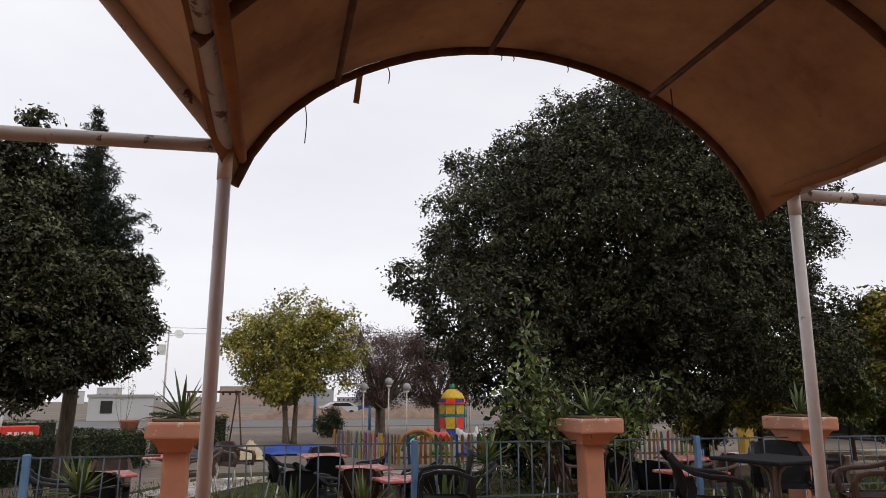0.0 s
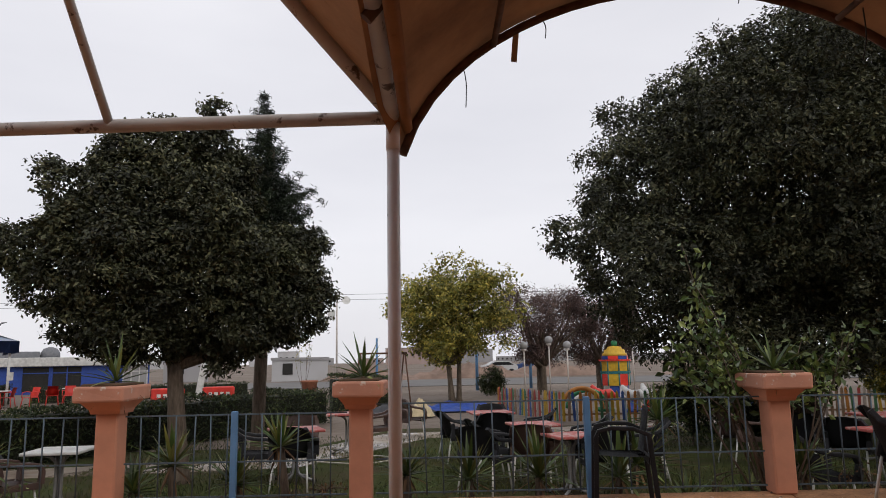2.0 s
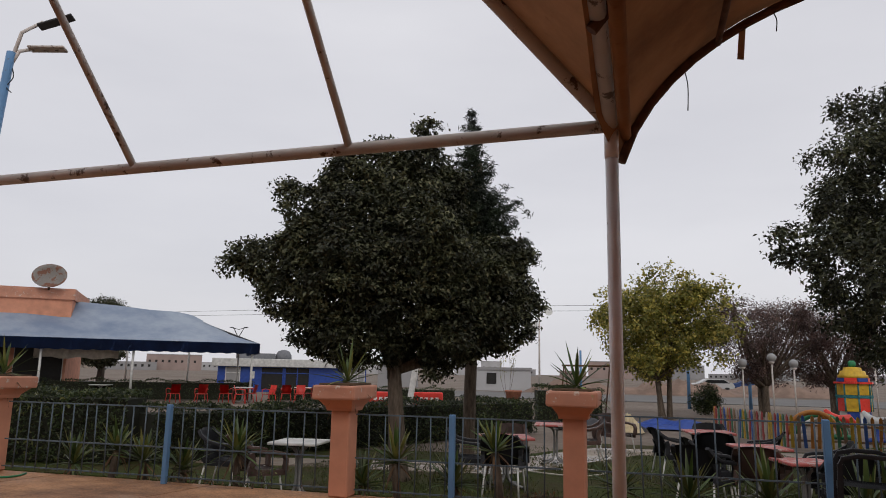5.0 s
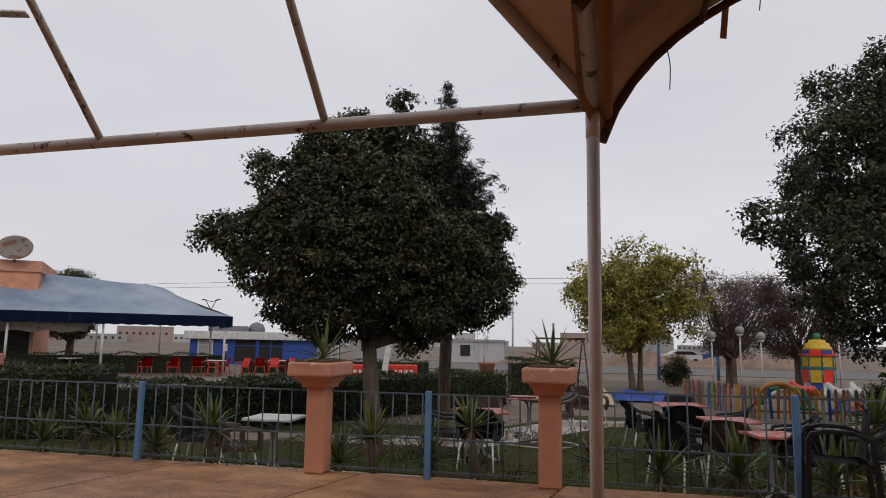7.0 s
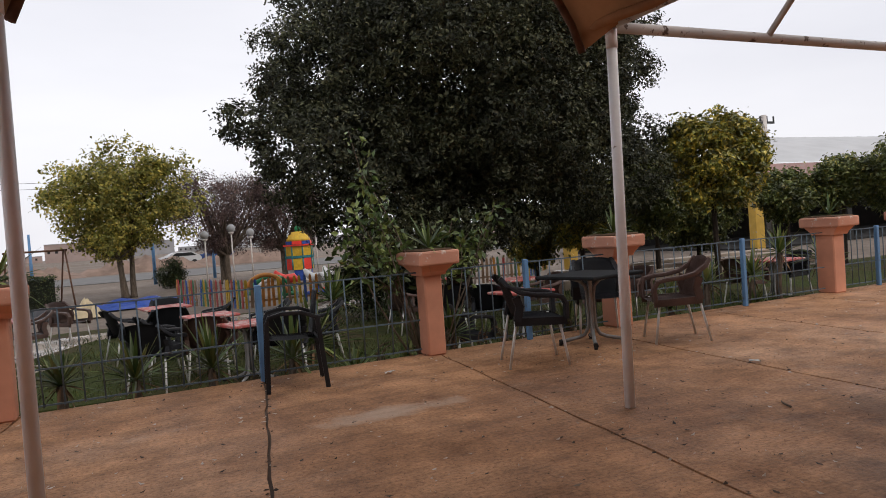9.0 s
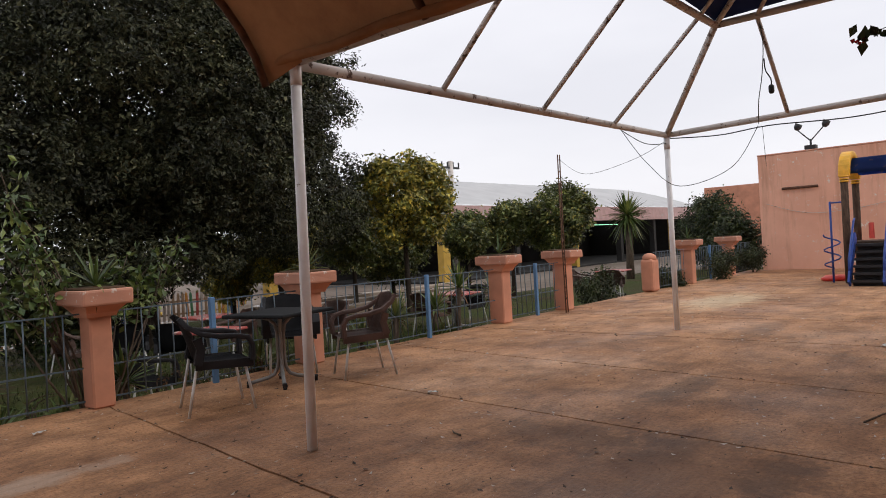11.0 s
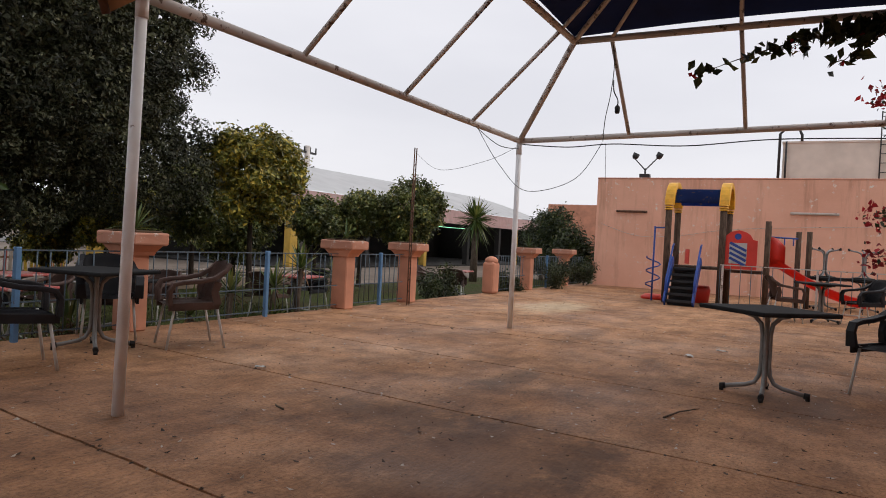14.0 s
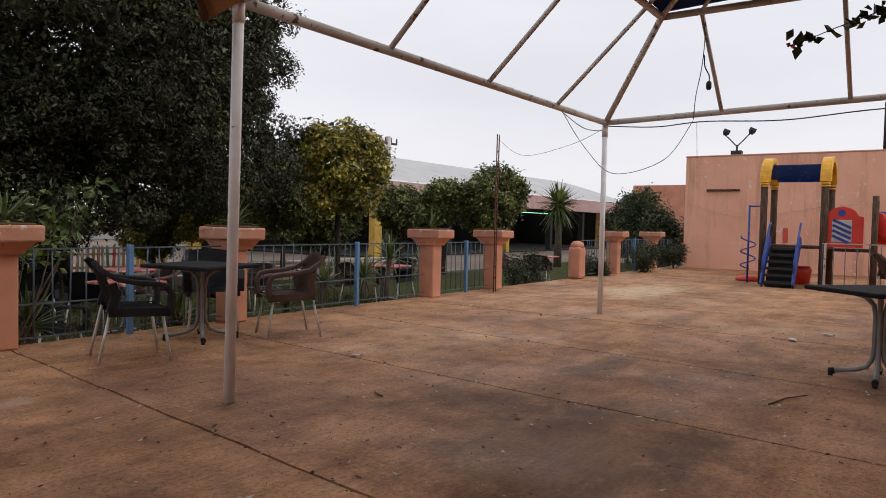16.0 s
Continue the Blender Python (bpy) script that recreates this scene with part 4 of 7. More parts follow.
def slat_chair(m, mat, label):
    """A stout one-piece plastic armchair; it faces +y."""
    t = thing("armchair", label, "chair", m, "terrace chairs")
    bm = bmesh.new()
    rows = []
    for k in range(6):
        s = k / 5
        rows.append([(0.21 * q, -0.21 - 0.07 * s + 0.03 * q * q, 0.44 + 0.38 * s) for q in (-1, -0.5, 0, 0.5, 1)])
    sheet(bm, rows)
    bmesh.ops.solidify(bm, geom=bm.faces[:], thickness=0.022)
    part("backrest", bm, mat, t)
    bm = bmesh.new()
    rows = [[(0.235 * q, y, 0.435 - 0.02 * math.cos(q * 1.4) + 0.06 * max(0, y)) for q in (-1, -0.5, 0, 0.5, 1)] for y in (-0.23, -0.1, 0.05, 0.18, 0.25)]
    sheet(bm, rows)
    bmesh.ops.solidify(bm, geom=bm.faces[:], thickness=0.04)
    part("seat", bm, mat, t, "slate-grey plastic seat")
    for s in (-1, 1):
        bm = bmesh.new()
        ribbon(bm, [(s * 0.25, -0.27, 0.60), (s * 0.265, -0.10, 0.66), (s * 0.265, 0.10, 0.665), (s * 0.262, 0.22, 0.64), (s * 0.26, 0.25, 0.58)], 0.028, 0.016, (1, 0, 0))
        part("armrest", bm, mat, t)
        for y0, y1, z1 in ((0.24, 0.27, 0.60), (-0.24, -0.30, 0.62)):
            bm = bmesh.new()
            ribbon(bm, [(s * 0.255, y0, z1), (s * 0.258, (y0 + y1) / 2, 0.3), (s * 0.27, y1, 0.0)], [0.026, 0.024, 0.018], 0.022, (1, 0, 0))
            part("leg", bm, mat, t)
    for y in (0.24, -0.24):
        bm = bmesh.new()
        ribbon(bm, [(-0.25, y, 0.40), (0.25, y, 0.40)], 0.012, 0.03, (0, 1, 0))
        part("apron", bm, mat, t)
    return t


def bistro_table(m, label, top_mat, side=0.78, group="terrace tables", h=0.73):
    """A square-topped table on four bent tube legs that meet in a column."""
    t = thing("table", label, "table", m, group)
    bm = bmesh.new()
    box(bm, 0, 0, h - 0.018, side, side, 0.036, bevel=0.012, seg=2)
    part("tabletop", bm, top_mat, t)
    bm = bmesh.new()
    box(bm, 0, 0, h - 0.048, 0.34, 0.34, 0.02)
    part("bracket", bm, M_RUBBER, t)
    for k in range(4):
        a = math.radians(45 + 90 * k)
        c, s = math.cos(a), math.sin(a)
        prof = [(0.17, h - 0.05), (0.10, h - 0.07), (0.045, h - 0.13), (0.03, h - 0.22), (0.03, 0.26), (0.04, 0.17), (0.075, 0.105), (0.14, 0.075), (0.32, 0.04)]
        bm = bmesh.new()
        tube(bm, [(c * r, s * r, z) for r, z in prof], 0.019, 8)
        leg = part("leg", bm, M_LEGGREY, t)
        bm = bmesh.new()
        tube(bm, [(c * 0.30, s * 0.30, 0.043), (c * 0.345, s * 0.345, 0.036)], 0.025, 8)
        tube(bm, [(c * 0.33, s * 0.33, 0.03), (c * 0.33, s * 0.33, 0.0)], 0.018, 8)
        part("foot_cap", bm, M_RUBBER, leg, "black rubber foot")
    return t


def facing(x, y, z, fx, fy):
    """A pose at x, y whose +y side looks along (fx, fy)."""
    return pose(x, y, z, 0, 0, math.degrees(math.atan2(fy, fx)) - 90)


bistro_table(pose(6.88, 0.57, 0, 0, 0, 45), "dark square cafe table on a grey bent-tube column", M_TABLETOP)
bistro_table(pose(4.58, 6.02, 0, 0, 0, 12), "dark square cafe table on a grey bent-tube column beside the fence", M_TABLETOP)
BLACK_L = "black moulded weave-pattern armchair with pale metal legs"
BROWN_L = "brown moulded weave-pattern armchair with pale metal legs"
shell_chair(facing(3.65, 5.66, 0, 0.93, -0.36), M_WICKER, BLACK_L)
shell_chair(facing(5.05, 6.50, 0, -0.5, -0.85), M_WICKER, BLACK_L)
shell_chair(facing(5.30, 5.62, 0, -0.85, 0.45), M_BROWN, BROWN_L)
slat_chair(facing(1.57, 6.36, 0, -0.98, 0.17) @ Matrix.Diagonal((0.92, 0.88, 1.0, 1)), M_WICKER, "stout black plastic armchair with a slate seat by the fence")
shell_chair(facing(7.55, -0.42, 0, -0.80, 0.60), M_WICKER, BLACK_L)
shell_chair(facing(14.6, 0.70, 0, 0.30, -0.95), M_BROWN, BROWN_L)
shell_chair(facing(15.1, -0.55, 0, -0.50, 0.85), M_WICKER, BLACK_L)
bistro_table(pose(15.25, 0.12, 0, 0, 0, 20), "dark square cafe table between two chairs", M_TABLETOP, 0.75)

# ---- spiky plants ----
M_AGAVE = leafy("yucca_leaf", [(0.0, (0.045, 0.085, 0.02)), (0.6, (0.11, 0.165, 0.045)), (1.0, (0.25, 0.26, 0.08))], 0.4, 0.15)
M_DRYLEAF = leafy("dry_leaf", [(0.0, (0.14, 0.075, 0.04)), (1.0, (0.28, 0.17, 0.09))], 0.8, 0.1)


def blades(bm, r, n, length, width, z0, low=-0.2, high=1.4):
    for i in range(n):
        a = 2.4 * i + r.normal(0, 0.3)
        e = low + (high - low) * ((i + 0.5) / n) ** 0.8 + r.normal(0, 0.08)
        L = length * (0.75 + 0.4 * r.random())
        u = Vector((math.cos(a), math.sin(a), 0))
        side = Vector((-math.sin(a), math.cos(a), 0))
        sag = (0.35 - 0.2 * e) * r.random()
        prev = None
        for k, (f, w) in enumerate(((0.03, 0.5), (0.3, 1.0), (0.65, 0.75), (1.0, 0.05))):
            p = u * (math.cos(e) * L * f) + Vector((0, 0, z0 + math.sin(e) * L * f - sag * L * f * f))
            ww = width * w * 0.5
            fold = Vector((0, 0, width * 0.25 * w))
            row = [bm.verts.new(p - side * ww + fold), bm.verts.new(p), bm.verts.new(p + side * ww + fold)]
            if prev:
                bm.faces.new((prev[0], prev[1], row[1], row[0]))
                bm.faces.new((prev[1], prev[2], row[2], row[1]))
            prev = row


def yucca(x, y, z, stem, length, n, seed, label, width=0.045, dry=6, name="yucca"):
    r = np.random.default_rng(seed)
    t = thing(name, label, "plant", pose(x, y, z))
    if stem > 0.02:
        bm = bmesh.new()
        tube(bm, [(0, 0, -0.02), (r.normal(0, 0.02), r.normal(0, 0.02), stem * 0.5), (0, 0, stem)], [0.045, 0.04, 0.04], 8)
        part("stem", bm, M_BARK, t)
    bm = bmesh.new()
    blades(bm, r, n, length, width, stem)
    part("leaves", bm, M_AGAVE, t)
    if dry:
        bm = bmesh.new()
        blades(bm, r, dry, length * 0.7, width * 0.7, stem, -1.2, -0.3)
        part("dry_leaves", bm, M_DRYLEAF, t, "withered brown leaves")
    return t


YL = "spiky green yucca growing behind the garden fence"
r = np.random.default_rng(5)
for i, (x, zc, L) in enumerate(((-6.57, 0.12, 0.42), (-5.98, 0.30, 0.40), (-5.59, 0.20, 0.42), (-5.04, 0.14, 0.40), (-4.36, 0.36, 0.42), (-2.9, 0.1, 0.4), (-2.54, 0.34, 0.42), (-1.91, 0.16, 0.40), (-1.5, 0.5, 0.40), (-0.3, 0.2, 0.4), (0.3, 0.15, 0.50), (0.97, 0.17, 0.52), (1.75, 0.15, 0.5), (2.41, -0.12, 0.34), (2.99, -0.15, 0.34), (3.54, 0.15, 0.46), (5.07, 0.02, 0.48), (7.4, 0.35, 0.44), (8.27, 0.38, 0.44), (8.79, 0.66, 0.44), (9.75, 0.5, 0.40), (8.24, -0.1, 0.36), (10.0, 0.3, 0.4), (6.7, 0.1, 0.4))):
    yucca(x, 7.12 + 0.1 * r.random(), GARDEN, max(0.0, zc - 0.05 - GARDEN), L, 34, 100 + i, YL)
for i, x in enumerate(PILLARS[:8]):
    dry = 30 if x in (9.42, 11.37) else 22
    if x == 11.37:
        continue
    yucca(x + 0.02, FENCE_Y, 1.085, 0.02, 0.42 if x < 4 else 0.36, 20 if x < 9 else 9, 140 + i, "small spiky agave in a dry planter tray", 0.035, dry, "agave")
for i, (x, y, L, st) in enumerate(((2.6, 9.6, 0.8, 0.25), (3.15, 10.4, 0.55, 0.75))):
    yucca(x, y, GARDEN, st, L, 44, 160 + i, "fan-leaved young palm on the lawn", 0.05, 10, "young_palm")

# leafy shrub that climbs round one pillar
M_SHRUB = leafy("shrub_leaf", [(0.0, (0.035, 0.070, 0.020)), (0.6, (0.10, 0.15, 0.042)), (1.0, (0.25, 0.30, 0.10))], 0.35, 0.2, 0.45)


def twig_shrub(name, label, x, y, z, shoots, leaf, seed, size=0.075, per=36, mat_bark=None, spread=0.05, low=0.56):
    r = np.random.default_rng(seed)
    t = thing(name, label, "shrub", pose(x, y, z))
    bm = bmesh.new()
    pts = []
    for (tx, ty, tz) in shoots:
        p0, p1 = Vector((r.normal(0, 0.06), r.normal(0, 0.06), 0)), Vector((tx, ty, tz))
        off = Vector((r.normal(0, 0.12), r.normal(0, 0.12), 0.15))
        line = [p0.lerp(p1, k / 6) + off * math.sin(math.pi * k / 6) for k in range(7)]
        tube(bm, line, [0.014 - 0.0017 * k for k in range(7)], 5)
        for k in range(per):
            s = low + (1.02 - low) * r.random()
            q = p0.lerp(p1, s) + off * math.sin(math.pi * min(s, 1))
            pts.append(np.array(q) + r.normal(0, spread, 3))
    tagged(part("branchwork", bm, M_BARK, t), kind="stuff")
    pts = np.array(pts)
    leaves("foliage", pts, size * (0.6 + 0.8 * r.random(len(pts))), leaf, t, r, -0.1, 0.55)
    return t


sh = [(-0.75, -0.1, 2.70), (-0.65, 0, 2.35), (-0.55, 0.1, 2.0), (-0.8, 0.05, 1.7), (-0.9, 0, 1.45), (-0.5, -0.15, 1.75), (-0.35, 0.1, 1.6), (0.45, 0.1, 1.75), (0.6, 0, 1.6), (0.95, 0, 1.9), (0.75, -0.1, 1.75), (0.35, 0.15, 1.5), (-0.6, 0.15, 1.55), (0.5, 0.05, 1.5), (-0.1, 0.2, 1.5), (-0.45, 0.2, 1.5), (-0.7, 0.1, 1.9)]
twig_shrub("shrub", "leafy light-green shrub growing up round a pink pillar", 3.18, 7.05, GARDEN, [(a, b, c + 0.04) for a, b, c in sh], M_SHRUB, 51, 0.088, 56, spread=0.07, low=0.62)

# ---- garden furniture behind the fence ----
G = GARDEN
RED_L = "square garden table with a worn red top"
for x, y, a, w in ((0.95, 12.9, 8, 0.74), (1.38, 10.5, 10, 0.66), (1.62, 8.95, 14, 0.56), (-1.63, 13.3, 5, 0.74), (5.5, 8.85, 10, 0.7), (6.7, 10.9, 0, 0.74)):
    bistro_table(pose(x, y, G, 0, 0, a), RED_L, M_REDTOP, w, "garden tables")
bistro_table(pose(-4.28, 8.45, G, 0, 0, 6), "square garden table with a white top", M_WHITETOP, 0.62, "garden tables")
bistro_table(pose(-2.0, 10.4, G, 0, 0, 20), RED_L, M_REDTOP, 0.72, "garden tables")
bistro_table(pose(11.05, 9.1, G, 0, 0, 10), RED_L, M_REDTOP, 0.8, "garden tables")
bistro_table(pose(18.1, 9.2, G, 0, 0, 10), RED_L, M_REDTOP, 0.8, "garden tables")
bistro_table(pose(7.4, 9.3, G, 0, 0, 10), "square garden table with a dark top", M_TABLETOP, 0.8, "garden tables")
G_BLACK = "black moulded weave-pattern armchair standing on the lawn"
G_BROWN = "brown moulded weave-pattern armchair standing on the lawn"
for x, y, fx, fy, mt in (
    (0.35, 11.9, 0.9, 0.3, M_WICKER), (1.65, 12.1, -0.9, 0.2, M_WICKER), (0.9, 11.5, 0.0, 1.0, M_WICKER), (1.0, 13.1, 0, -1, M_WICKER),
    (0.75, 10.2, 0.95, 0.2, M_WICKER), (2.2, 10.6, -0.9, 0.1, M_WICKER), (1.25, 9.45, 0.3, 0.95, M_BROWN), (2.75, 9.75, -0.9, 0.2, M_WICKER), (0.6, 9.3, 0.5, 0.8, M_WICKER), (2.0, 8.85, 0.0, 1.0, M_WICKER), (-1.1, 13.6, -0.9, -0.2, M_BROWN), (-0.6, 15.4, 0.7, -0.6, M_BROWN),
    (-4.6, 8.0, 0.6, 0.8, M_BROWN), (-5.4, 8.6, 0.95, 0.2, M_WICKER), (-2.1, 11.2, 0.1, -1, M_BROWN), (-2.5, 10.2, 0.9, 0.2, M_WICKER), (-1.9, 9.75, 0.0, 1, M_WICKER), (3.95, 7.65, 0.97, 0.05, M_WICKER),
    (5.0, 10.3, 0.2, 0.9, M_WICKER), (4.6, 11.0, 0.9, 0.1, M_BROWN), (6.7, 10.1, -0.9, 0, M_BROWN), (5.4, 9.5, 0.6, 0.5, M_WICKER), (6.9, 8.8, 0.5, 0.6, M_BROWN), (8.1, 9.5, -0.9, -0.2, M_BROWN),
    (10.1, 8.9, 0.9, 0.1, M_BROWN), (11.6, 9.2, -0.9, 0.1, M_WICKER), (16.6, 8.5, 0.9, 0.3, M_BROWN), (17.3, 9.8, 0, -1, M_BROWN)):
    shell_chair(facing(x, y, G, fx, fy), mt, G_BLACK if mt is M_WICKER else G_BROWN, "garden chairs")

# ---- painted picket fence and the small playground ----
PICKET = [plain("picket_" + n, c, 0.6) for n, c in (("green", (0.045, 0.14, 0.068)), ("blue", (0.03, 0.083, 0.27)), ("red", (0.32, 0.045, 0.038)), ("pale", (0.34, 0.285, 0.25)), ("yellow", (0.45, 0.285, 0.022)), ("orange", (0.39, 0.15, 0.022)), ("wood", (0.24, 0.15, 0.09)))]
PMESH = []
for mt in PICKET:
    bm = bmesh.new()
    prism(bm, [(-0.036, 0), (0.036, 0), (0.036, 0.70), (0, 0.76), (-0.036, 0.70)], -0.01, 0.01, pose(0, 0, 0, 90, 0, 0))
    o = obj("picket_model", bm, mt)
    PMESH.append(o.data)
    bpy.data.objects.remove(o)
r = np.random.default_rng(8)
for (xa, ya), (xb, yb) in (((1.9, 22.5), (3.2, 18.6)), ((3.2, 18.6), (11.6, 18.4)), ((11.6, 18.4), (14.5, 21.5))):
    t = thing("picket_fence", "low wooden picket fence painted in many bright colours", "fence", group="playground fence")
    L = math.hypot(xb - xa, yb - ya)
    a = math.degrees(math.atan2(yb - ya, xb - xa))
    for z in (0.2, 0.55):
        bm = bmesh.new()
        box(bm, L / 2, 0.022, z, L, 0.02, 0.05, m=pose(xa, ya, G, 0, 0, a))
        part("rail", bm, PICKET[6], t)
    n = int(L / 0.14)
    for i in range(n):
        f = (i + 0.5) / n
        share("picket", PMESH[int(r.integers(0, 7))], t, pose(xa + (xb - xa) * f, ya + (yb - ya) * f, G + 0.03, r.normal(0, 1), r.normal(0, 1.5), a))

M_YEL = plain("yellow_plastic", (0.58, 0.36, 0.02), 0.45)
M_BLU = plain("blue_plastic", (0.02, 0.065, 0.32), 0.45)
M_RED = plain("red_slide_plastic", (0.72, 0.045, 0.028), 0.38, 0, 0.2, 2)
M_GRN = plain("green_plastic", (0.02, 0.20, 0.08), 0.5)
M_TEAL = plain("teal_plastic", (0.02, 0.16, 0.18), 0.5)
M_WHITE = plain("white_plastic", (0.56, 0.56, 0.54), 0.5)
castle = thing("play_tower", "toy tower with yellow, red and teal panels and a green knob", "playground toy", pose(7.55, 30.0, G) @ Matrix.Diagonal((0.9, 0.9, 0.93, 1)))
for z0, z1, rr, mts in ((0.0, 0.5, 0.55, (M_WHITE, M_BLU)), (0.5, 1.02, 0.60, (M_RED, M_YEL)), (1.02, 1.14, 0.62, (M_TEAL, M_TEAL)), (1.14, 1.58, 0.60, (M_YEL, M_YEL)), (1.58, 1.66, 0.70, (M_RED, M_RED)), (1.66, 1.82, 0.58, (M_BLU, M_RED))):
    for k in range(8):
        a0 = math.pi / 4 * k
        bm = bmesh.new()
        p = [(rr * 1.08 * math.cos(a0 + 0.02), rr * 1.08 * math.sin(a0 + 0.02)), (rr * 1.08 * math.cos(a0 + 0.765), rr * 1.08 * math.sin(a0 + 0.765)), (0.3 * math.cos(a0 + 0.765), 0.3 * math.sin(a0 + 0.765)), (0.3 * math.cos(a0 + 0.02), 0.3 * math.sin(a0 + 0.02))]
        prism(bm, p, z0, z1 - 0.012)
        if 1.1 < z0 < 1.2 or 0.4 < z0 < 0.6:
            am = a0 + 0.39
            tube(bm, [(rr * 0.95 * math.cos(am), rr * 0.95 * math.sin(am), (z0 + z1) / 2), (rr * 1.04 * math.cos(am), rr * 1.04 * math.sin(am), (z0 + z1) / 2)], 0.07, 8)
        part("panel", bm, mts[k % 2], castle)
        if 0.4 < z0 < 1.5:
            bm = bmesh.new()
            tube(bm, [(rr * 1.09 * math.cos(a0), rr * 1.09 * math.sin(a0), z0), (rr * 1.09 * math.cos(a0), rr * 1.09 * math.sin(a0), z1)], 0.035, 6)
            part("rib", bm, M_TEAL, castle)
bm = bmesh.new()
lathe(bm, [(0.58, 1.80), (0.56, 1.92), (0.50, 1.95), (0.47, 2.08), (0.36, 2.11), (0.32, 2.22), (0.1, 2.25)], 16)
part("dome", bm, M_YEL, castle)
bm = bmesh.new()
lathe(bm, [(0.10, 2.24), (0.15, 2.30), (0.15, 2.44), (0.08, 2.50)], 12)
part("knob", bm, M_GRN, castle)


def ride(x, y, mat, mat2, seed):
    """A rounded toy ride on a base."""
    r = np.random.default_rng(seed)
    t = thing("toy_ride", "small rounded plastic toy ride in the playground", "playground toy", pose(x, y, G, 0, 0, r.random() * 360))
    bm = bmesh.new()
    tube(bm, [(-0.36, 0, 0.42), (-0.2, 0, 0.52), (0.08, 0, 0.5), (0.26, 0, 0.62), (0.38, 0, 0.78)], [0.06, 0.16, 0.15, 0.11, 0.05], 12)
    part("body", bm, mat, t)
    bm = bmesh.new()
    lathe(bm, [(0.3, 0), (0.32, 0.08), (0.12, 0.14), (0.10, 0.42)], 14)
    part("base", bm, mat2, t)
    return t


for i, (x, y, a, b) in enumerate(((5.9, 21.5, M_WHITE, M_BLU), (6.5, 22.2, M_WHITE, M_RED), (7.4, 21.6, M_BLU, M_WHITE), (5.2, 22.3, M_RED, M_GRN), (8.2, 22.4, M_WHITE, M_YEL), (10.2, 20.8, M_YEL, M_RED), (11.0, 21.4, M_WHITE, M_YEL), (9.0, 20.6, PICKET[5], M_BLU))):
    ride(x, y, a, b, 70 + i)
arch = thing("play_arch", "orange and green plastic climbing arches on the ground", "playground toy", pose(4.4, 21.8, G))
for k, mt in enumerate((PICKET[5], M_GRN, M_WHITE)):
    bm = bmesh.new()
    tube(bm, [(0.62 * math.cos(a) + 0.25 * k, 0.4 * k, 0.1 + (0.62 - 0.08 * k) * math.sin(a)) for a in [math.pi * j / 14 for j in range(15)]], 0.07, 8)
    part("arch", bm, mt, arch)

M_GLOBE = Mat("frosted_globe", 0.15)
M_GLOBE.color((0.30, 0.30, 0.30))
M_GLOBE = M_GLOBE.m
for x, y, h in ((4.78, 30.0, 2.42), (3.72, 30.0, 2.20), (5.55, 30.0, 2.2), (8.6, 31.0, 2.3)):
    t = thing("globe_lamp", "garden lamp post with a pale glass globe", "lamp", pose(x, y, G), "globe lamps")
    bm = bmesh.new()
    tube(bm, [(0, 0, 0), (0, 0, h - 0.2)], 0.03, 8)
    part("pole", bm, M_STEEL, t)
    bm = bmesh.new()
    bmesh.ops.create_icosphere(bm, subdivisions=3, radius=0.175, matrix=Matrix.Translation((0, 0, h - 0.02)))
    part("globe", bm, M_GLOBE, t, smooth=True)
    bm = bmesh.new()
    lathe(bm, [(0.05, h - 0.26), (0.11, h - 0.22), (0.12, h - 0.17)], 12)
    part("collar", bm, M_STEEL, t)

# swing, sheets and a heap of scraps
t = thing("swing_frame", "rusty A-shaped metal swing frame", "swing", pose(-2.1, 28.0, G, 0, 0, 20))
for x in (-0.9, 0.9):
    for s in (-1, 1):
        bm = bmesh.new()
        tube(bm, [(x, s * 0.75, 0), (x, s * 0.08, 1.95)], 0.03, 8)
        part("leg", bm, M_RUST, t)
bm = bmesh.new()
tube(bm, [(-1.0, 0, 1.95), (1.0, 0, 1.95)], 0.035, 8)
part("crossbar", bm, M_RUST, t)


def rag(name, x, y, sx, sy, h, mat, label, seed):
    r = np.random.default_rng(seed)
    ph = r.random(6) * 6
    bm = bmesh.new()
    rows = []
    for j in range(13):
        row = []
        for i in range(17):
            u, v = i / 16 - 0.5, j / 12 - 0.5
            e = max(0, 1 - (2.05 * u) ** 4) * max(0, 1 - (2.05 * v) ** 4)
            z = h * e * (0.45 + 0.3 * math.sin(9 * u + ph[0]) * math.sin(7 * v + ph[1]) + 0.25 * math.sin(17 * u + ph[2] + 11 * v))
            row.append((u * sx + 0.05 * math.sin(8 * v + ph[3]), v * sy + 0.05 * math.sin(9 * u + ph[4]), max(0.005, z)))
        rows.append(row)
    sheet(bm, rows)
    o = tagged(obj(name, bm, mat), label, "tarpaulin")
    o.matrix_basis = pose(x, y, G + 0.03)
    return o


rag("tarpaulin", 0.8, 23.6, 3.4, 1.6, 0.32, M_BLU, "crumpled blue tarpaulin lying over a heap", 1)
rag("tarpaulin", -1.3, 22.2, 2.6, 1.6, 0.40, plain("dark_sheet", (0.03, 0.03, 0.035), 0.6), "crumpled dark plastic sheet on the ground", 2)
rag("tarpaulin", -0.6, 21.4, 1.0, 0.8, 0.55, plain("cream_sack", (0.55, 0.45, 0.28), 0.8), "crumpled cream sacking on the ground", 3)

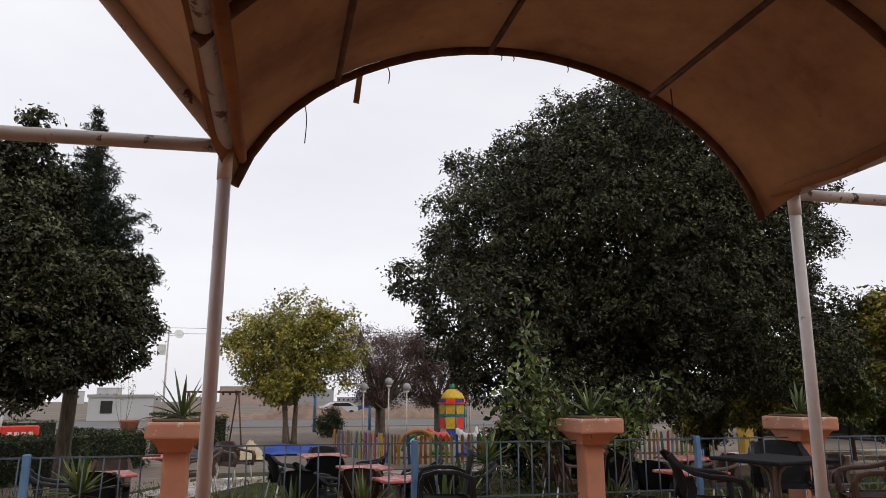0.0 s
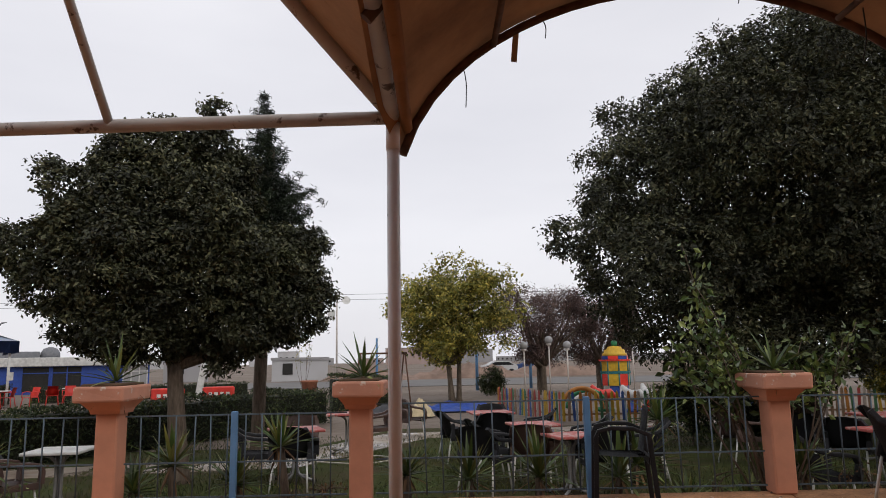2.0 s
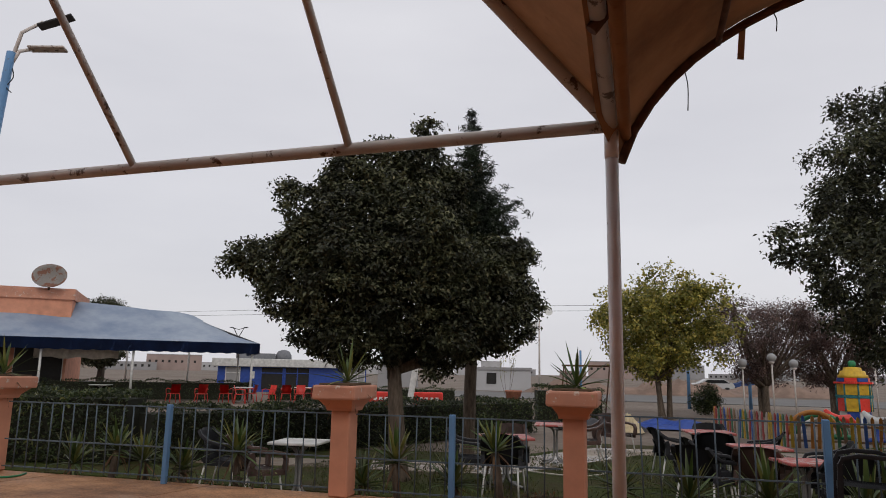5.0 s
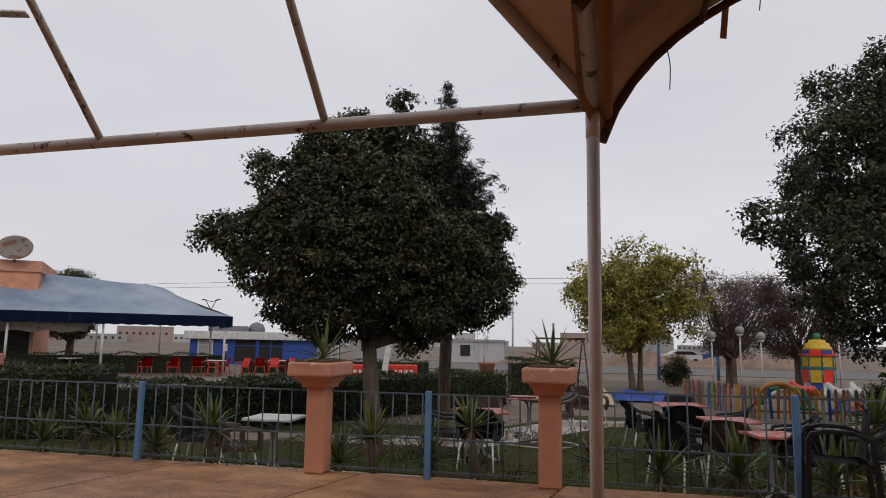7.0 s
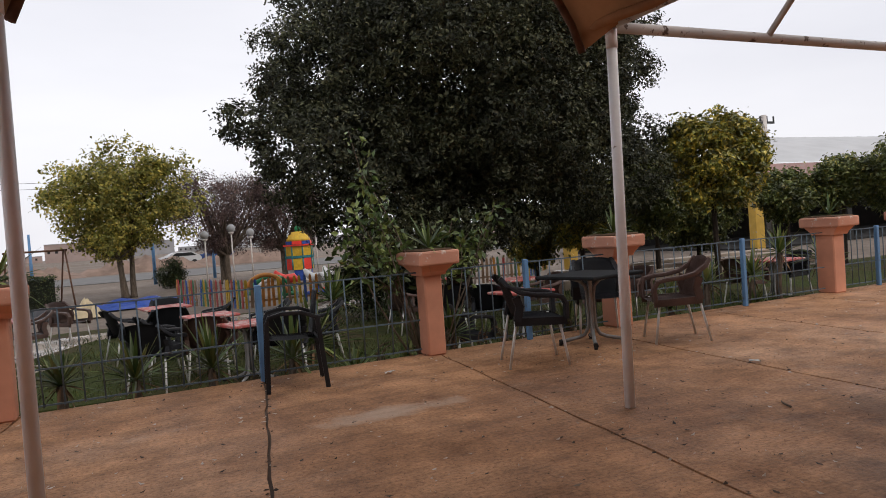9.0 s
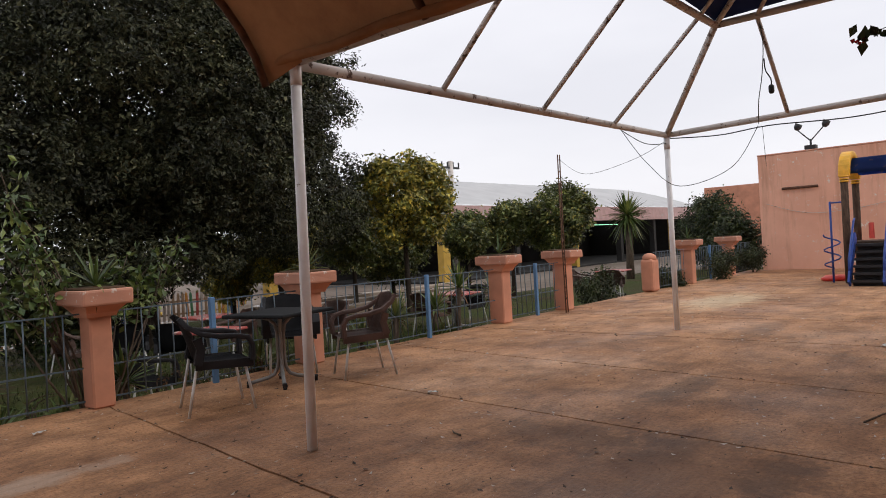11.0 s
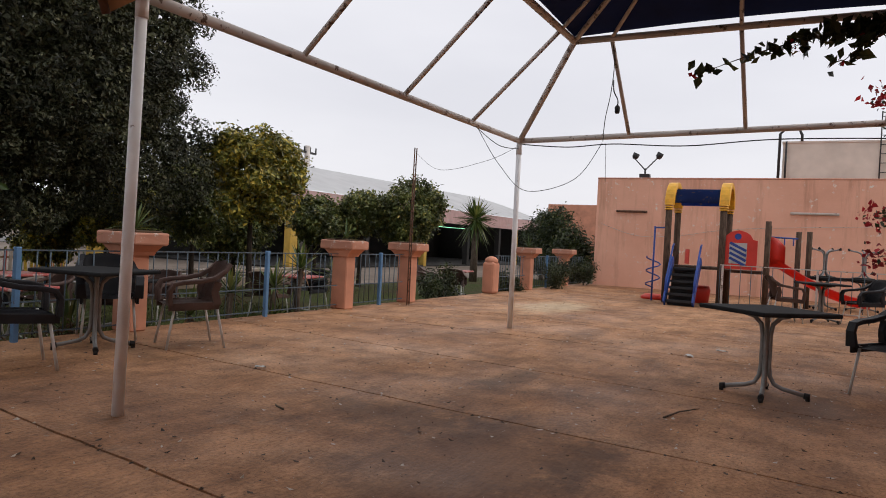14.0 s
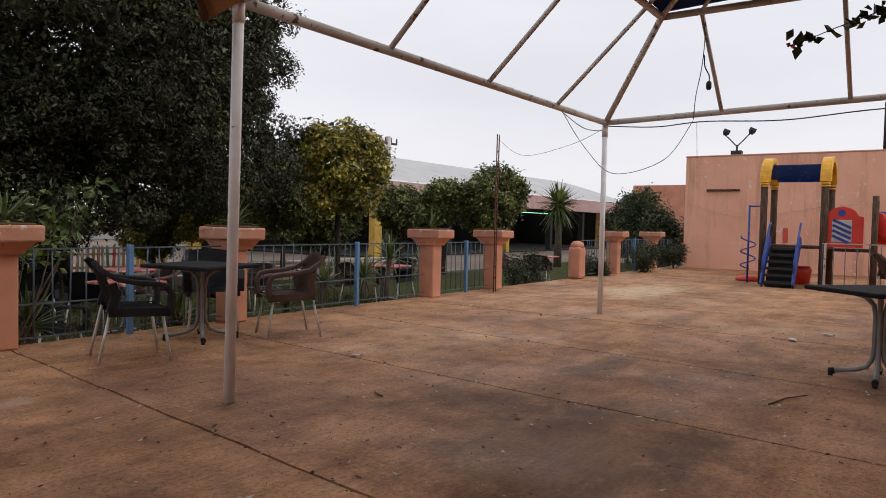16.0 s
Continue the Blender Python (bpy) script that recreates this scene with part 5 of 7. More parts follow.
# ---- the slide tower ----
M_LOG = bark("brown_log", (0.13, 0.085, 0.06))
M_ARCH = plain("orange_yellow_plastic", (0.78, 0.40, 0.02), 0.42)
M_ROOFB = peeled("worn_blue_roof", (0.03, 0.10, 0.42), (0.20, 0.19, 0.22), 0.60, 7.0, 0.4)
M_STEP = plain("black_plastic", (0.02, 0.02, 0.022), 0.6)
tower = thing("slide_tower", "wooden-posted play tower with a red slide and blue barrel roof", "playground toy")
TX0, TX1, TY0, TY1 = 17.05, 18.25, 2.10, 3.28
for x in (TX0, TX1):
    for y in (TY0, TY1):
        bm = bmesh.new()
        tube(bm, [(x, y, 0), (x, y, 2.2)], 0.075, 10)
        part("post", bm, M_LOG, tower)
        bm = bmesh.new()
        for k in range(3):
            tube(bm, [(x, y, 2.13 + 0.05 * k), (x, y, 2.165 + 0.05 * k)], 0.095, 12)
        part("collar", bm, M_ARCH, tower)
for y in (TY0, TY1):
    bm = bmesh.new()
    c = (TX0 + TX1) / 2
    ribbon(bm, [(c - 0.56 * math.cos(a), y, 2.25 + 0.50 * math.sin(a)) for a in [math.pi * k / 14 for k in range(15)]], 0.11, 0.065, (0, 1, 0))
    part("arch", bm, M_ARCH, tower, "yellow plastic arch")
bm = bmesh.new()
rows = [[((TX0 + TX1) / 2 - 0.50 * math.cos(a), y, 2.22 + 0.44 * math.sin(a)) for a in [math.pi * (0.06 + 0.88 * k / 16) for k in range(17)]] for y in (TY0 + 0.08, TY1 - 0.08)]
sheet(bm, rows)
bmesh.ops.solidify(bm, geom=bm.faces[:], thickness=0.03)
part("roof", bm, M_ROOFB, tower, "blue half-barrel roof")
bm = bmesh.new()
box(bm, (TX0 + TX1) / 2, (TY0 + TY1) / 2, 0.84, 1.15, 1.15, 0.06)
box(bm, 17.75, 1.7, 0.80, 1.0, 0.85, 0.06)
part("deck", bm, M_LOG, tower)
for k in range(6):
    bm = bmesh.new()
    box(bm, 16.28 + 0.135 * k, 2.82, 0.10 + 0.14 * k, 0.20, 0.54, 0.05)
    box(bm, 16.37 + 0.135 * k, 2.82, 0.03 + 0.14 * k, 0.02, 0.54, 0.12)
    part("step", bm, M_STEP, tower)
for y in (2.52, 3.12):
    bm = bmesh.new()
    ribbon(bm, [(16.15, y, 0.05), (16.25, y, 0.22), (17.0, y, 1.0)], 0.02, 0.10, (0, 1, 0))
    tube(bm, [(16.2, y, 0.2), (16.25, y, 0.55), (16.9, y, 1.3), (17.0, y, 1.35)], 0.022, 8)
    part("stair_rail", bm, M_BLU, tower)
bm = bmesh.new()
prof = [(1.38, 0.86), (1.38, 1.50), (1.47, 1.52), (1.53, 1.62), (1.62, 1.68), (1.76, 1.72), (1.93, 1.68), (2.02, 1.60), (2.10, 1.52), (2.18, 1.50), (2.18, 0.86)]
prism(bm, prof, -0.03, 0.03, Matrix(((0, 0, 1, 17.12), (1, 0, 0, 0), (0, 1, 0, 0), (0, 0, 0, 1))))
panel = part("panel", bm, M_RED, tower, "red moulded panel")
bm = bmesh.new()
box(bm, 17.085, 1.77, 1.21, 0.014, 0.36, 0.46)
part("panel_field", bm, M_WHITE, panel, "pale striped field")
for k in range(4):
    bm = bmesh.new()
    ribbon(bm, [(17.072, 1.94, 1.11 + 0.11 * k), (17.072, 1.60, 0.94 + 0.11 * k)], 0.028, 0.005, (0, -0.45, 0.9))
    part("stripe", bm, M_BLU, panel)
bm = bmesh.new()
tube(bm, [(17.08, 1.78, 1.58), (17.07, 1.78, 1.58)], 0.07, 12)
part("badge", bm, M_BLU, panel)
for x, y, h in ((17.0, 1.18, 1.93), (17.95, 1.22, 1.88), (18.6, 0.62, 1.78), (18.9, 0.40, 1.80)):
    bm = bmesh.new()
    tube(bm, [(x, y, 0), (x, y, h)], 0.06, 10)
    part("post", bm, M_LOG, tower)
bm = bmesh.new()
path = [(17.55, 1.25, 0.92), (17.55, 0.95, 0.90), (17.6, 0.5, 0.62), (17.65, 0.0, 0.36), (17.7, -0.45, 0.20), (17.72, -0.8, 0.16)]
rows = [[(x + q * 0.26, y, z + 0.17 * abs(q) ** 3) for q in (-1.05, -1, -0.8, -0.4, 0, 0.4, 0.8, 1, 1.05)] for x, y, z in path]
sheet(bm, rows)
bmesh.ops.solidify(bm, geom=bm.faces[:], thickness=0.03)
part("chute", bm, M_RED, tower, "red plastic slide chute")
bm = bmesh.new()
rows = [[(17.55 + 0.30 * math.cos(a) * s, y, 1.02 + 0.62 * math.sin(a) * s) for a in [math.pi * k / 12 for k in range(13)]] for y, s in ((1.22, 1.0), (1.0, 0.9), (0.85, 0.62))]
sheet(bm, rows)
bmesh.ops.solidify(bm, geom=bm.faces[:], thickness=0.03)
part("hood", bm, M_RED, tower, "red slide hood")
bm = bmesh.new()
tube(bm, [(17.95, 1.2, 1.62), (18.6, 0.6, 1.62)], 0.02, 8)
for f in (0.2, 0.5, 0.8):
    x, y = 17.95 + 0.65 * f, 1.2 - 0.6 * f
    tube(bm, [(x, y, 1.62), (x, y, 1.45)], 0.015, 6)
part("hand_bar", bm, M_BLU, tower)
bm = bmesh.new()
tube(bm, [(17.3, 3.62, 0), (17.3, 3.62, 1.75)], 0.022, 8)
tube(bm, [(17.3 + 0.16 * math.cos(k * 0.7), 3.62 + 0.16 * math.sin(k * 0.7), 0.3 + 0.035 * k) for k in range(22)], 0.016, 6)
tube(bm, [(17.3, 3.62, 1.72), (17.1, 3.3, 1.72)], 0.018, 6)
part("climbing_pole", bm, M_BLU, tower, "blue pole with a spiral")
bm = bmesh.new()
lathe(bm, [(0.28, 0.0), (0.30, 0.05), (0.2, 0.12)], 14, pose(17.9, 3.7, 0))
part("base_dish", bm, M_RED, tower)
bm = bmesh.new()
lathe(bm, [(0.26, 0.0), (0.30, 0.30), (0.26, 0.40)], 14, pose(18.0, 2.7, 0))
part("drum", bm, M_RED, tower)
bm = bmesh.new()
rows = [[(18.15 + 0.3 * q, 3.0 + 0.1 * q, z) for q in (-1, 0, 1)] for z in (0.9, 1.25)]
sheet(bm, rows)
bmesh.ops.solidify(bm, geom=bm.faces[:], thickness=0.04)
part("back_panel", bm, M_RED, tower)

# bar fence in front of the stacked tables
t = thing("bar_fence", "low grey steel bar fence across the terrace", "fence")
for z in (0.95, 0.12):
    bm = bmesh.new()
    box(bm, 16.05, -0.7, z, 0.02, 5.4, 0.02)
    part("rail", bm, M_STEEL, t)
for k in range(28):
    share("bar", MESH_BAR, t, pose(16.05, 2.0 - 0.2 * k, 0.09))
for y in (1.95, 0.2, -1.6, -3.35):
    bm = bmesh.new()
    box(bm, 16.05, y, 0.48, 0.04, 0.04, 0.96)
    part("post", bm, M_STEEL, t)


def upturned(x, y, a, z):
    """A table stored upside down on another one."""
    return bistro_table(pose(x, y, z, 180, 0, a), "cafe table stacked upside down with its legs in the air", M_TABLETOP, 0.8, "stacked tables")


for x, y, a in ((19.2, 0.05, 10), (19.4, -0.75, 40), (20.0, -1.6, 20)):
    bistro_table(pose(x, y, 0, 0, 0, a), "dark cafe table standing under a stacked one", M_TABLETOP, 0.8, "stacked tables")
    upturned(x, y, a + 10, 1.46)

# ---- things on and round the pink wall ----
t = thing("spotlight", "pair of black spotlights on a forked pole above the wall", "lamp", pose(22.9, 5.15, 3.46))
bm = bmesh.new()
tube(bm, [(0, 0, 0), (0, 0, 0.3)], 0.03, 8)
for s in (-1, 1):
    tube(bm, [(0, 0, 0.25), (0, s * 0.35, 0.62)], 0.018, 6)
part("pole", bm, M_STEP, t)
for s in (-1, 1):
    bm = bmesh.new()
    lathe(bm, [(0.05, 0), (0.10, 0.08), (0.10, 0.20)], 10, pose(0, s * 0.37, 0.60, 25, 0, 0))
    part("lamp_head", bm, M_STEP, t)
bm = bmesh.new()
box(bm, 0, 0, 0.06, 0.25, 0.3, 0.12)
part("base", bm, M_STEP, t)
for y0, y1, z in ((5.85, 4.9, 2.36), (0.95, -0.25, 2.42)):
    bm = bmesh.new()
    tube(bm, [(22.33, y0, z), (22.33, y1, z)], 0.035, 8)
    tagged(obj("wall_pipe", bm, M_RUST if z < 2.4 else M_STEEL), "short rusty pipe fixed along the pink wall", "pipe")
t = thing("water_tank_room", "cream whitewashed roof room with pipe and ladder on the pink building", "roof room")
M_WASH = plain("whitewash", (0.66, 0.59, 0.51), 0.9, 0, 0.2, 1.2)
bm = bmesh.new()
box(bm, 27.4, -1.75, 4.2, 2.6, 6.3, 1.5)
part("wall", bm, M_WASH, t)
bm = bmesh.new()
box(bm, 27.4, -1.75, 4.98, 2.66, 6.36, 0.07, bevel=0.01)
part("roof", bm, M_WASH, t)
bm = bmesh.new()
for y in (-1.75, -1.35):
    tube(bm, [(26.05, y, 3.46), (26.05, y, 5.9)], 0.02, 6)
for k in range(8):
    tube(bm, [(26.05, -1.75, 3.7 + 0.29 * k), (26.05, -1.35, 3.7 + 0.29 * k)], 0.012, 6)
part("ladder", bm, M_STEP, t)
bm = bmesh.new()
tube(bm, [(26.0, 1.5, 3.42), (26.0, 1.5, 5.25), (26.0, 1.35, 5.4), (26.0, 0.95, 5.4), (26.0, 0.85, 5.2), (26.0, 0.85, 5.0)], 0.045, 8)
tube(bm, [(26.0, 1.3, 3.42), (26.0, 1.3, 5.0)], 0.03, 8)
part("pipe", bm, M_STEP, t, "dark bent drain pipe")

# two iron rods by the second to last pillar
t = thing("iron_rods", "two tall rusty iron rods tied against a pillar", "iron rods", pose(10.92, 6.48, 0))
for x in (-0.035, 0.035):
    bm = bmesh.new()
    tube(bm, [(x, 0, 0), (x * 0.8, 0.01, 1.4), (x, 0.0, 2.74)], 0.011, 6)
    part("rod", bm, M_RUST, t)
bm = bmesh.new()
for k in range(12):
    tube(bm, [(-0.04, 0, 0.2 + 0.2 * k), (0.04, 0, 0.3 + 0.2 * k)], 0.006, 5)
part("lacing", bm, M_RUST, t)

# ---- shrubs by the wall, bougainvillea, overhanging branch ----
for i, (x, y, w, h) in enumerate(((13.9, 7.5, 1.1, 1.05), (16.4, 7.0, 1.0, 0.95), (18.8, 6.5, 1.6, 0.85), (21.4, 6.5, 1.1, 0.8))):
    r = np.random.default_rng(80 + i)
    lb = lobes_in(r, 6, 0, 0, h * 0.5, w * 0.55, 0.4, h * 0.5)
    tree("shrub", "low dark green shrub against the fence", x, y, 0.0 if y < 6.9 else G, 0.02, 0.2, lb, 260, 12, 0.07, 0.07, M_HEDGE, M_BARK, 85 + i, "shrub")
for i, (x, y, rr, h) in enumerate(((29.0, 9.9, 1.2, 2.9), (30.5, 11.2, 1.2, 3.0), (27.5, 8.9, 0.9, 2.5))):
    r = np.random.default_rng(90 + i)
    lb = lobes_in(r, 8, 0, 0, h * 0.55, rr, rr, h * 0.5)
    tree("shrub", "broad dense dark green shrub behind the fence", x, y, G, 0.08, 0.6, lb, 420, 16, 0.16, 0.16, M_HEDGE, M_BARK, 95 + i, "shrub")
for i, (x, y, w, h) in enumerate(((4.7, 13.4, 1.5, 1.25), (6.2, 14.4, 1.6, 1.3))):
    r = np.random.default_rng(180 + i)
    lb = lobes_in(r, 10, 0, 0, h * 0.5, w * 0.55, 0.6, h * 0.5)
    tree("shrub", "dark green shrub under the large tree", x, y, G, 0.02, 0.2, lb, 420, 14, 0.08, 0.08, M_HEDGE, M_BARK, 185 + i, "shrub")
M_BRACT = leafy("red_bract", [(0.0, (0.22, 0.012, 0.018)), (1.0, (0.50, 0.03, 0.04))], 0.6, 0.35)
t = thing("bougainvillea", "tall bougainvillea bush with dark leaves and red flowers", "shrub", pose(11.8, -1.75, 0))
r = np.random.default_rng(61)
bm = bmesh.new()
pts, red = [], []
for k in range(64):
    tip = Vector((r.normal(0, 0.75), r.normal(0.1, 0.65), 0.5 + 2.9 * r.random()))
    p0 = Vector((r.normal(0, 0.1), r.normal(0, 0.1), 0))
    off = Vector((0, 0, 0.5))
    line = [p0.lerp(tip, j / 6) + off * math.sin(math.pi * j / 6) for j in range(7)]
    tube(bm, line, [0.02 - 0.0026 * j for j in range(7)], 5)
    for j in range(90):
        s = 0.25 + 0.78 * r.random()
        q = np.array(p0.lerp(tip, s) + off * math.sin(math.pi * min(1, s))) + r.normal(0, 0.10, 3)
        pts.append(q)
    if k % 4 != 3:
        c = np.array(tip)
        for j in range(40):
            red.append(c + r.normal(0, 0.10, 3))
tagged(part("branchwork", bm, M_BARK, t), kind="stuff")
pts, red = np.array(pts), np.array(red)
leaves("foliage", pts, 0.075 * (0.6 + 0.8 * r.random(len(pts))), M_HEDGE, t, r, 0.1, 0.6)
tagged(leaves("blossom", red, 0.085 * (0.6 + 0.8 * r.random(len(red))), M_BRACT, t, r, 0.1, 0.75, "dark red papery flowers"), kind="stuff")
t = thing("hanging_branch", "dark leafy branch of a climber hanging from the roof frame", "branch", pose(8.28, -0.6, 3.40))
bm = bmesh.new()
pts, red = [], []
for tip, n in (((-0.35, 2.02, -0.42), 110), ((-0.3, 1.15, -0.2), 80), ((-0.4, 0.75, -0.42), 70), ((-0.2, 0.55, -0.10), 60), ((0, 0.1, 0.0), 50), ((-0.3, -0.4, -0.05), 60), ((-0.5, 0.3, -0.15), 60)):
    tip = Vector(tip)
    line = [tip * (j / 6) + Vector((0, 0, 0.12 * math.sin(math.pi * j / 6))) for j in range(7)]
    tube(bm, line, [0.012 - 0.0014 * j for j in range(7)], 5)
    for j in range(n):
        s = r.random()
        pts.append(np.array(tip * s + Vector((0, 0, 0.12 * math.sin(math.pi * s)))) + r.normal(0, 0.045, 3))
    red += [np.array(tip) + r.normal(0, 0.03, 3) for j in range(5)]
tagged(part("branchwork", bm, M_BARK, t), kind="stuff")
pts, red = np.array(pts), np.array(red)
leaves("foliage", pts, 0.13 * (0.6 + 0.8 * r.random(len(pts))), M_HEDGE, t, r, 0.3, 0.65)
leaves("blossom", red, 0.05 * (0.6 + 0.8 * r.random(len(red))), M_BRACT, t, r, 0.1, 0.75)

# palm before the hall
t = thing("palm", "short palm with a rough trunk and hanging fronds before the hall", "palm", pose(24.8, 11.9, G))
bm = bmesh.new()
tube(bm, [(0, 0, 0), (0.05, 0, 1.2), (0, 0, 2.4)], [0.16, 0.13, 0.14], 9)
part("trunk", bm, M_BARK, t)
bm = bmesh.new()
blades(bm, np.random.default_rng(66), 210, 0.92, 0.075, 2.4, -1.2, 1.35)
part("fronds", bm, M_AGAVE, t)

# ---- cables, loose ends ----
M_CABLE = plain("black_cable", (0.02, 0.02, 0.02), 0.7)


def cable(points, rad, label, name="cable", mat=None):
    """A hanging wire through the given points, smoothed."""
    P = [Vector(p) for p in points]
    line = []
    for i in range(len(P) - 1):
        a, b, c, d = P[max(i - 1, 0)], P[i], P[i + 1], P[min(i + 2, len(P) - 1)]
        for k in range(8):
            s = k / 8
            line.append(0.5 * ((2 * b) + (c - a) * s + (2 * a - 5 * b + 4 * c - d) * s * s + (3 * b - a - 3 * c + d) * s ** 3))
    line.append(P[-1])
    bm = bmesh.new()
    tube(bm, line, rad, 6)
    return tagged(obj(name, bm, mat or M_CABLE), label, "cable")


WIRE = "thin black electric cable slung along the roof frame"
cable([(8.02, 3.9, 2.52), (8.6, 3.85, 2.15), (9.25, 3.72, 1.88), (9.35, 3.1, 2.05), (9.34, 2.75, 2.52)], 0.0042, WIRE)
cable([(8.0, 3.92, 2.54), (8.7, 3.92, 2.42), (9.33, 3.9, 2.46)], 0.005, WIRE)
cable([(9.33, 3.85, 2.52), (9.31, 3.2, 2.47), (9.31, 2.6, 2.50), (9.31, 1.7, 2.46), (9.31, 0.6, 2.52), (9.31, -1.2, 2.48)], 0.007, WIRE)
cable([(9.33, 2.74, 2.54), (8.95, 2.62, 2.75), (8.7, 2.5, 3.0), (8.5, 2.42, 3.3), (8.3, 2.4, 3.54)], 0.005, WIRE)
cable([(8.62, 2.45, 3.15), (8.62, 2.44, 3.02), (8.66, 2.40, 2.92), (8.66, 2.40, 2.84)], 0.007, "cable end with a lamp socket")
bm = bmesh.new()
lathe(bm, [(0.012, 0.10), (0.03, 0.08), (0.03, 0.02), (0.02, 0)], 10)
o = tagged(obj("lamp_socket", bm, M_CABLE), "black lamp socket hanging on a cable", "lamp socket")
o.matrix_basis = pose(8.66, 2.40, 2.76)
cable([(10.92, 6.48, 2.66), (10.4, 5.7, 2.30), (9.8, 4.6, 2.36), (9.33, 3.9, 2.50)], 0.003, WIRE)
cable([(9.33, 2.7, 2.5), (9.34, 2.69, 2.2), (9.33, 2.68, 2.02)], 0.0025, WIRE)
cable([(22.36, 6.3, 1.95), (22.35, 5.2, 1.62), (22.35, 4.0, 1.66), (22.35, 2.0, 1.95), (22.35, -3, 2.2)], 0.006, WIRE, mat=M_STEEL)
EDGE_Y = YV1 - 0.03


def edge_z(x):
    """Height of the front hoop above x."""
    return vault_point(math.asin((x - VAULT_MID) / VAULT_R) / math.asin(VAULT_HALF / VAULT_R), EDGE_Y).z - 0.02


for x, L in ((0.19, 0.24), (0.66, 0.11), (1.36, 0.04), (1.44, 0.04), (1.8, 0.05)):
    z = edge_z(x)
    cable([(x, EDGE_Y, z), (x + 0.015, EDGE_Y, z - L * 0.4), (x + 0.01, EDGE_Y, z - L)], 0.003, "thread hanging from the canvas edge", "thread")
cable([(2.3, FRONT_Y - 0.25, 3.05), (2.32, FRONT_Y - 0.22, 2.9), (2.30, FRONT_Y - 0.2, 2.78)], 0.004, "wire hanging from the canvas", "thread")
cable([(-4.85, 3.9, 2.52), (-4.83, 3.9, 2.45), (-4.88, 3.9, 2.36)], 0.004, "wire hanging from the roof frame", "thread")
bm = bmesh.new()
box(bm, 0, 0, -0.09, 0.035, 0.004, 0.18, bevel=0.001)
o = tagged(obj("canvas_strip", bm, plain("pale_tan_strip", (0.52, 0.36, 0.22), 0.9)), "loose torn strip hanging from the canvas edge", "canvas strip")
o.matrix_basis = pose(0.50, EDGE_Y, edge_z(0.50), 0, 6, 10)

# ---- solar street lamp ----
t = thing("street_lamp", "blue street lamp pole with two solar panel heads", "lamp", pose(-9.25, 7.75, G))
bm = bmesh.new()
tube(bm, [(0, 0, 0), (0.05, 0, 3.4), (0.24, 0.02, 6.2)], [0.08, 0.07, 0.06], 10)
part("pole", bm, M_FPOST, t)
for dx, dz, tl in ((0.66, 0.85, 25), (0.56, 0.42, 5)):
    bm = bmesh.new()
    tube(bm, [(0.23, 0.02, 5.95), (0.30, 0.1, 5.95 + dz * 0.7), (dx * 0.7, 0.3, 5.95 + dz)], 0.028, 8)
    arm = part("arm", bm, M_STEEL, t)
    bm = bmesh.new()
    box(bm, 0, 0, 0, 0.52, 0.2, 0.035, m=pose(dx, 0.35, 5.95 + dz, 0, -tl, 25), bevel=0.01)
    part("panel", bm, M_STEEL if tl < 10 else M_STEP, arm, "flat solar lamp head")
cable([(-9.0, 7.8, 5.6), (-8.92, 7.78, 5.4), (-9.0, 7.76, 5.25), (-8.9, 7.76, 5.15)], 0.008, "loose wire on the lamp pole", "wire")

# ---- the awning cafe, kiosk and red chairs beyond the hedge ----
M_AWN = Mat("faded_blue_awning", 0.7)
M_AWN.color(M_AWN.ramp(M_AWN.noise(0.5, 7, rough=0.65), [(0.35, (0.16, 0.21, 0.30)), (0.65, (0.30, 0.35, 0.42))])).bump(M_AWN.noise(1.2, 5), 0.4, 0.06)
M_AWN = M_AWN.m
M_AWNEDGE = plain("awning_valance", (0.02, 0.05, 0.16), 0.75, 0, 0.4, 1.5)
FAR_GREY = plain("grey_tank", (0.16, 0.165, 0.18), 0.7)
M_CREAM = plain("cream_cloth", (0.50, 0.46, 0.40), 0.85)
awn = thing("awning", "large faded blue awning with a scalloped valance on white poles", "awning")
A0, A1 = Vector((-18.2, 31.2, 0)), Vector((-31.0, 21.8, 0))     # front edge
u = (A1 - A0).normalized()
back = Vector((-u.y, u.x, 0))
if back.y < 0:
    back = -back
EDGE_Z, RIDGE_Z = 2.30, 4.75
bm = bmesh.new()
rows = []
for k in range(13):
    s = k / 12
    p = A0.lerp(A1, s)
    row = []
    for j in range(7):
        f = j / 6
        inset = 3.2 * f
        q = A0 + u * max(inset, (A1 - A0).length * s) + back * (3.4 * f)
        row.append((q.x, q.y, EDGE_Z + 0.10 + (RIDGE_Z - EDGE_Z) * f * min(1.0, 0.55 + 0.45 * s) - 0.10 * math.sin(math.pi * f) + 0.03 * math.sin(5 * s * 6.28)))
    rows.append(row)
sheet(bm, rows)
part("cover", bm, M_AWN, awn)
bm = bmesh.new()
side_end = A0 + back * 7.0
rows = [[(A0.lerp(side_end, k / 8).x, A0.lerp(side_end, k / 8).y, EDGE_Z + 0.1) for k in range(9)], [((A0 + u * 3.2 + back * 3.4).lerp(side_end + u * 3.2, k / 8).x, (A0 + u * 3.2 + back * 3.4).lerp(side_end + u * 3.2, k / 8).y, EDGE_Z + 0.1 + (RIDGE_Z - EDGE_Z) * 0.55) for k in range(9)]]
sheet(bm, rows)
part("end_cover", bm, M_AWN, awn)
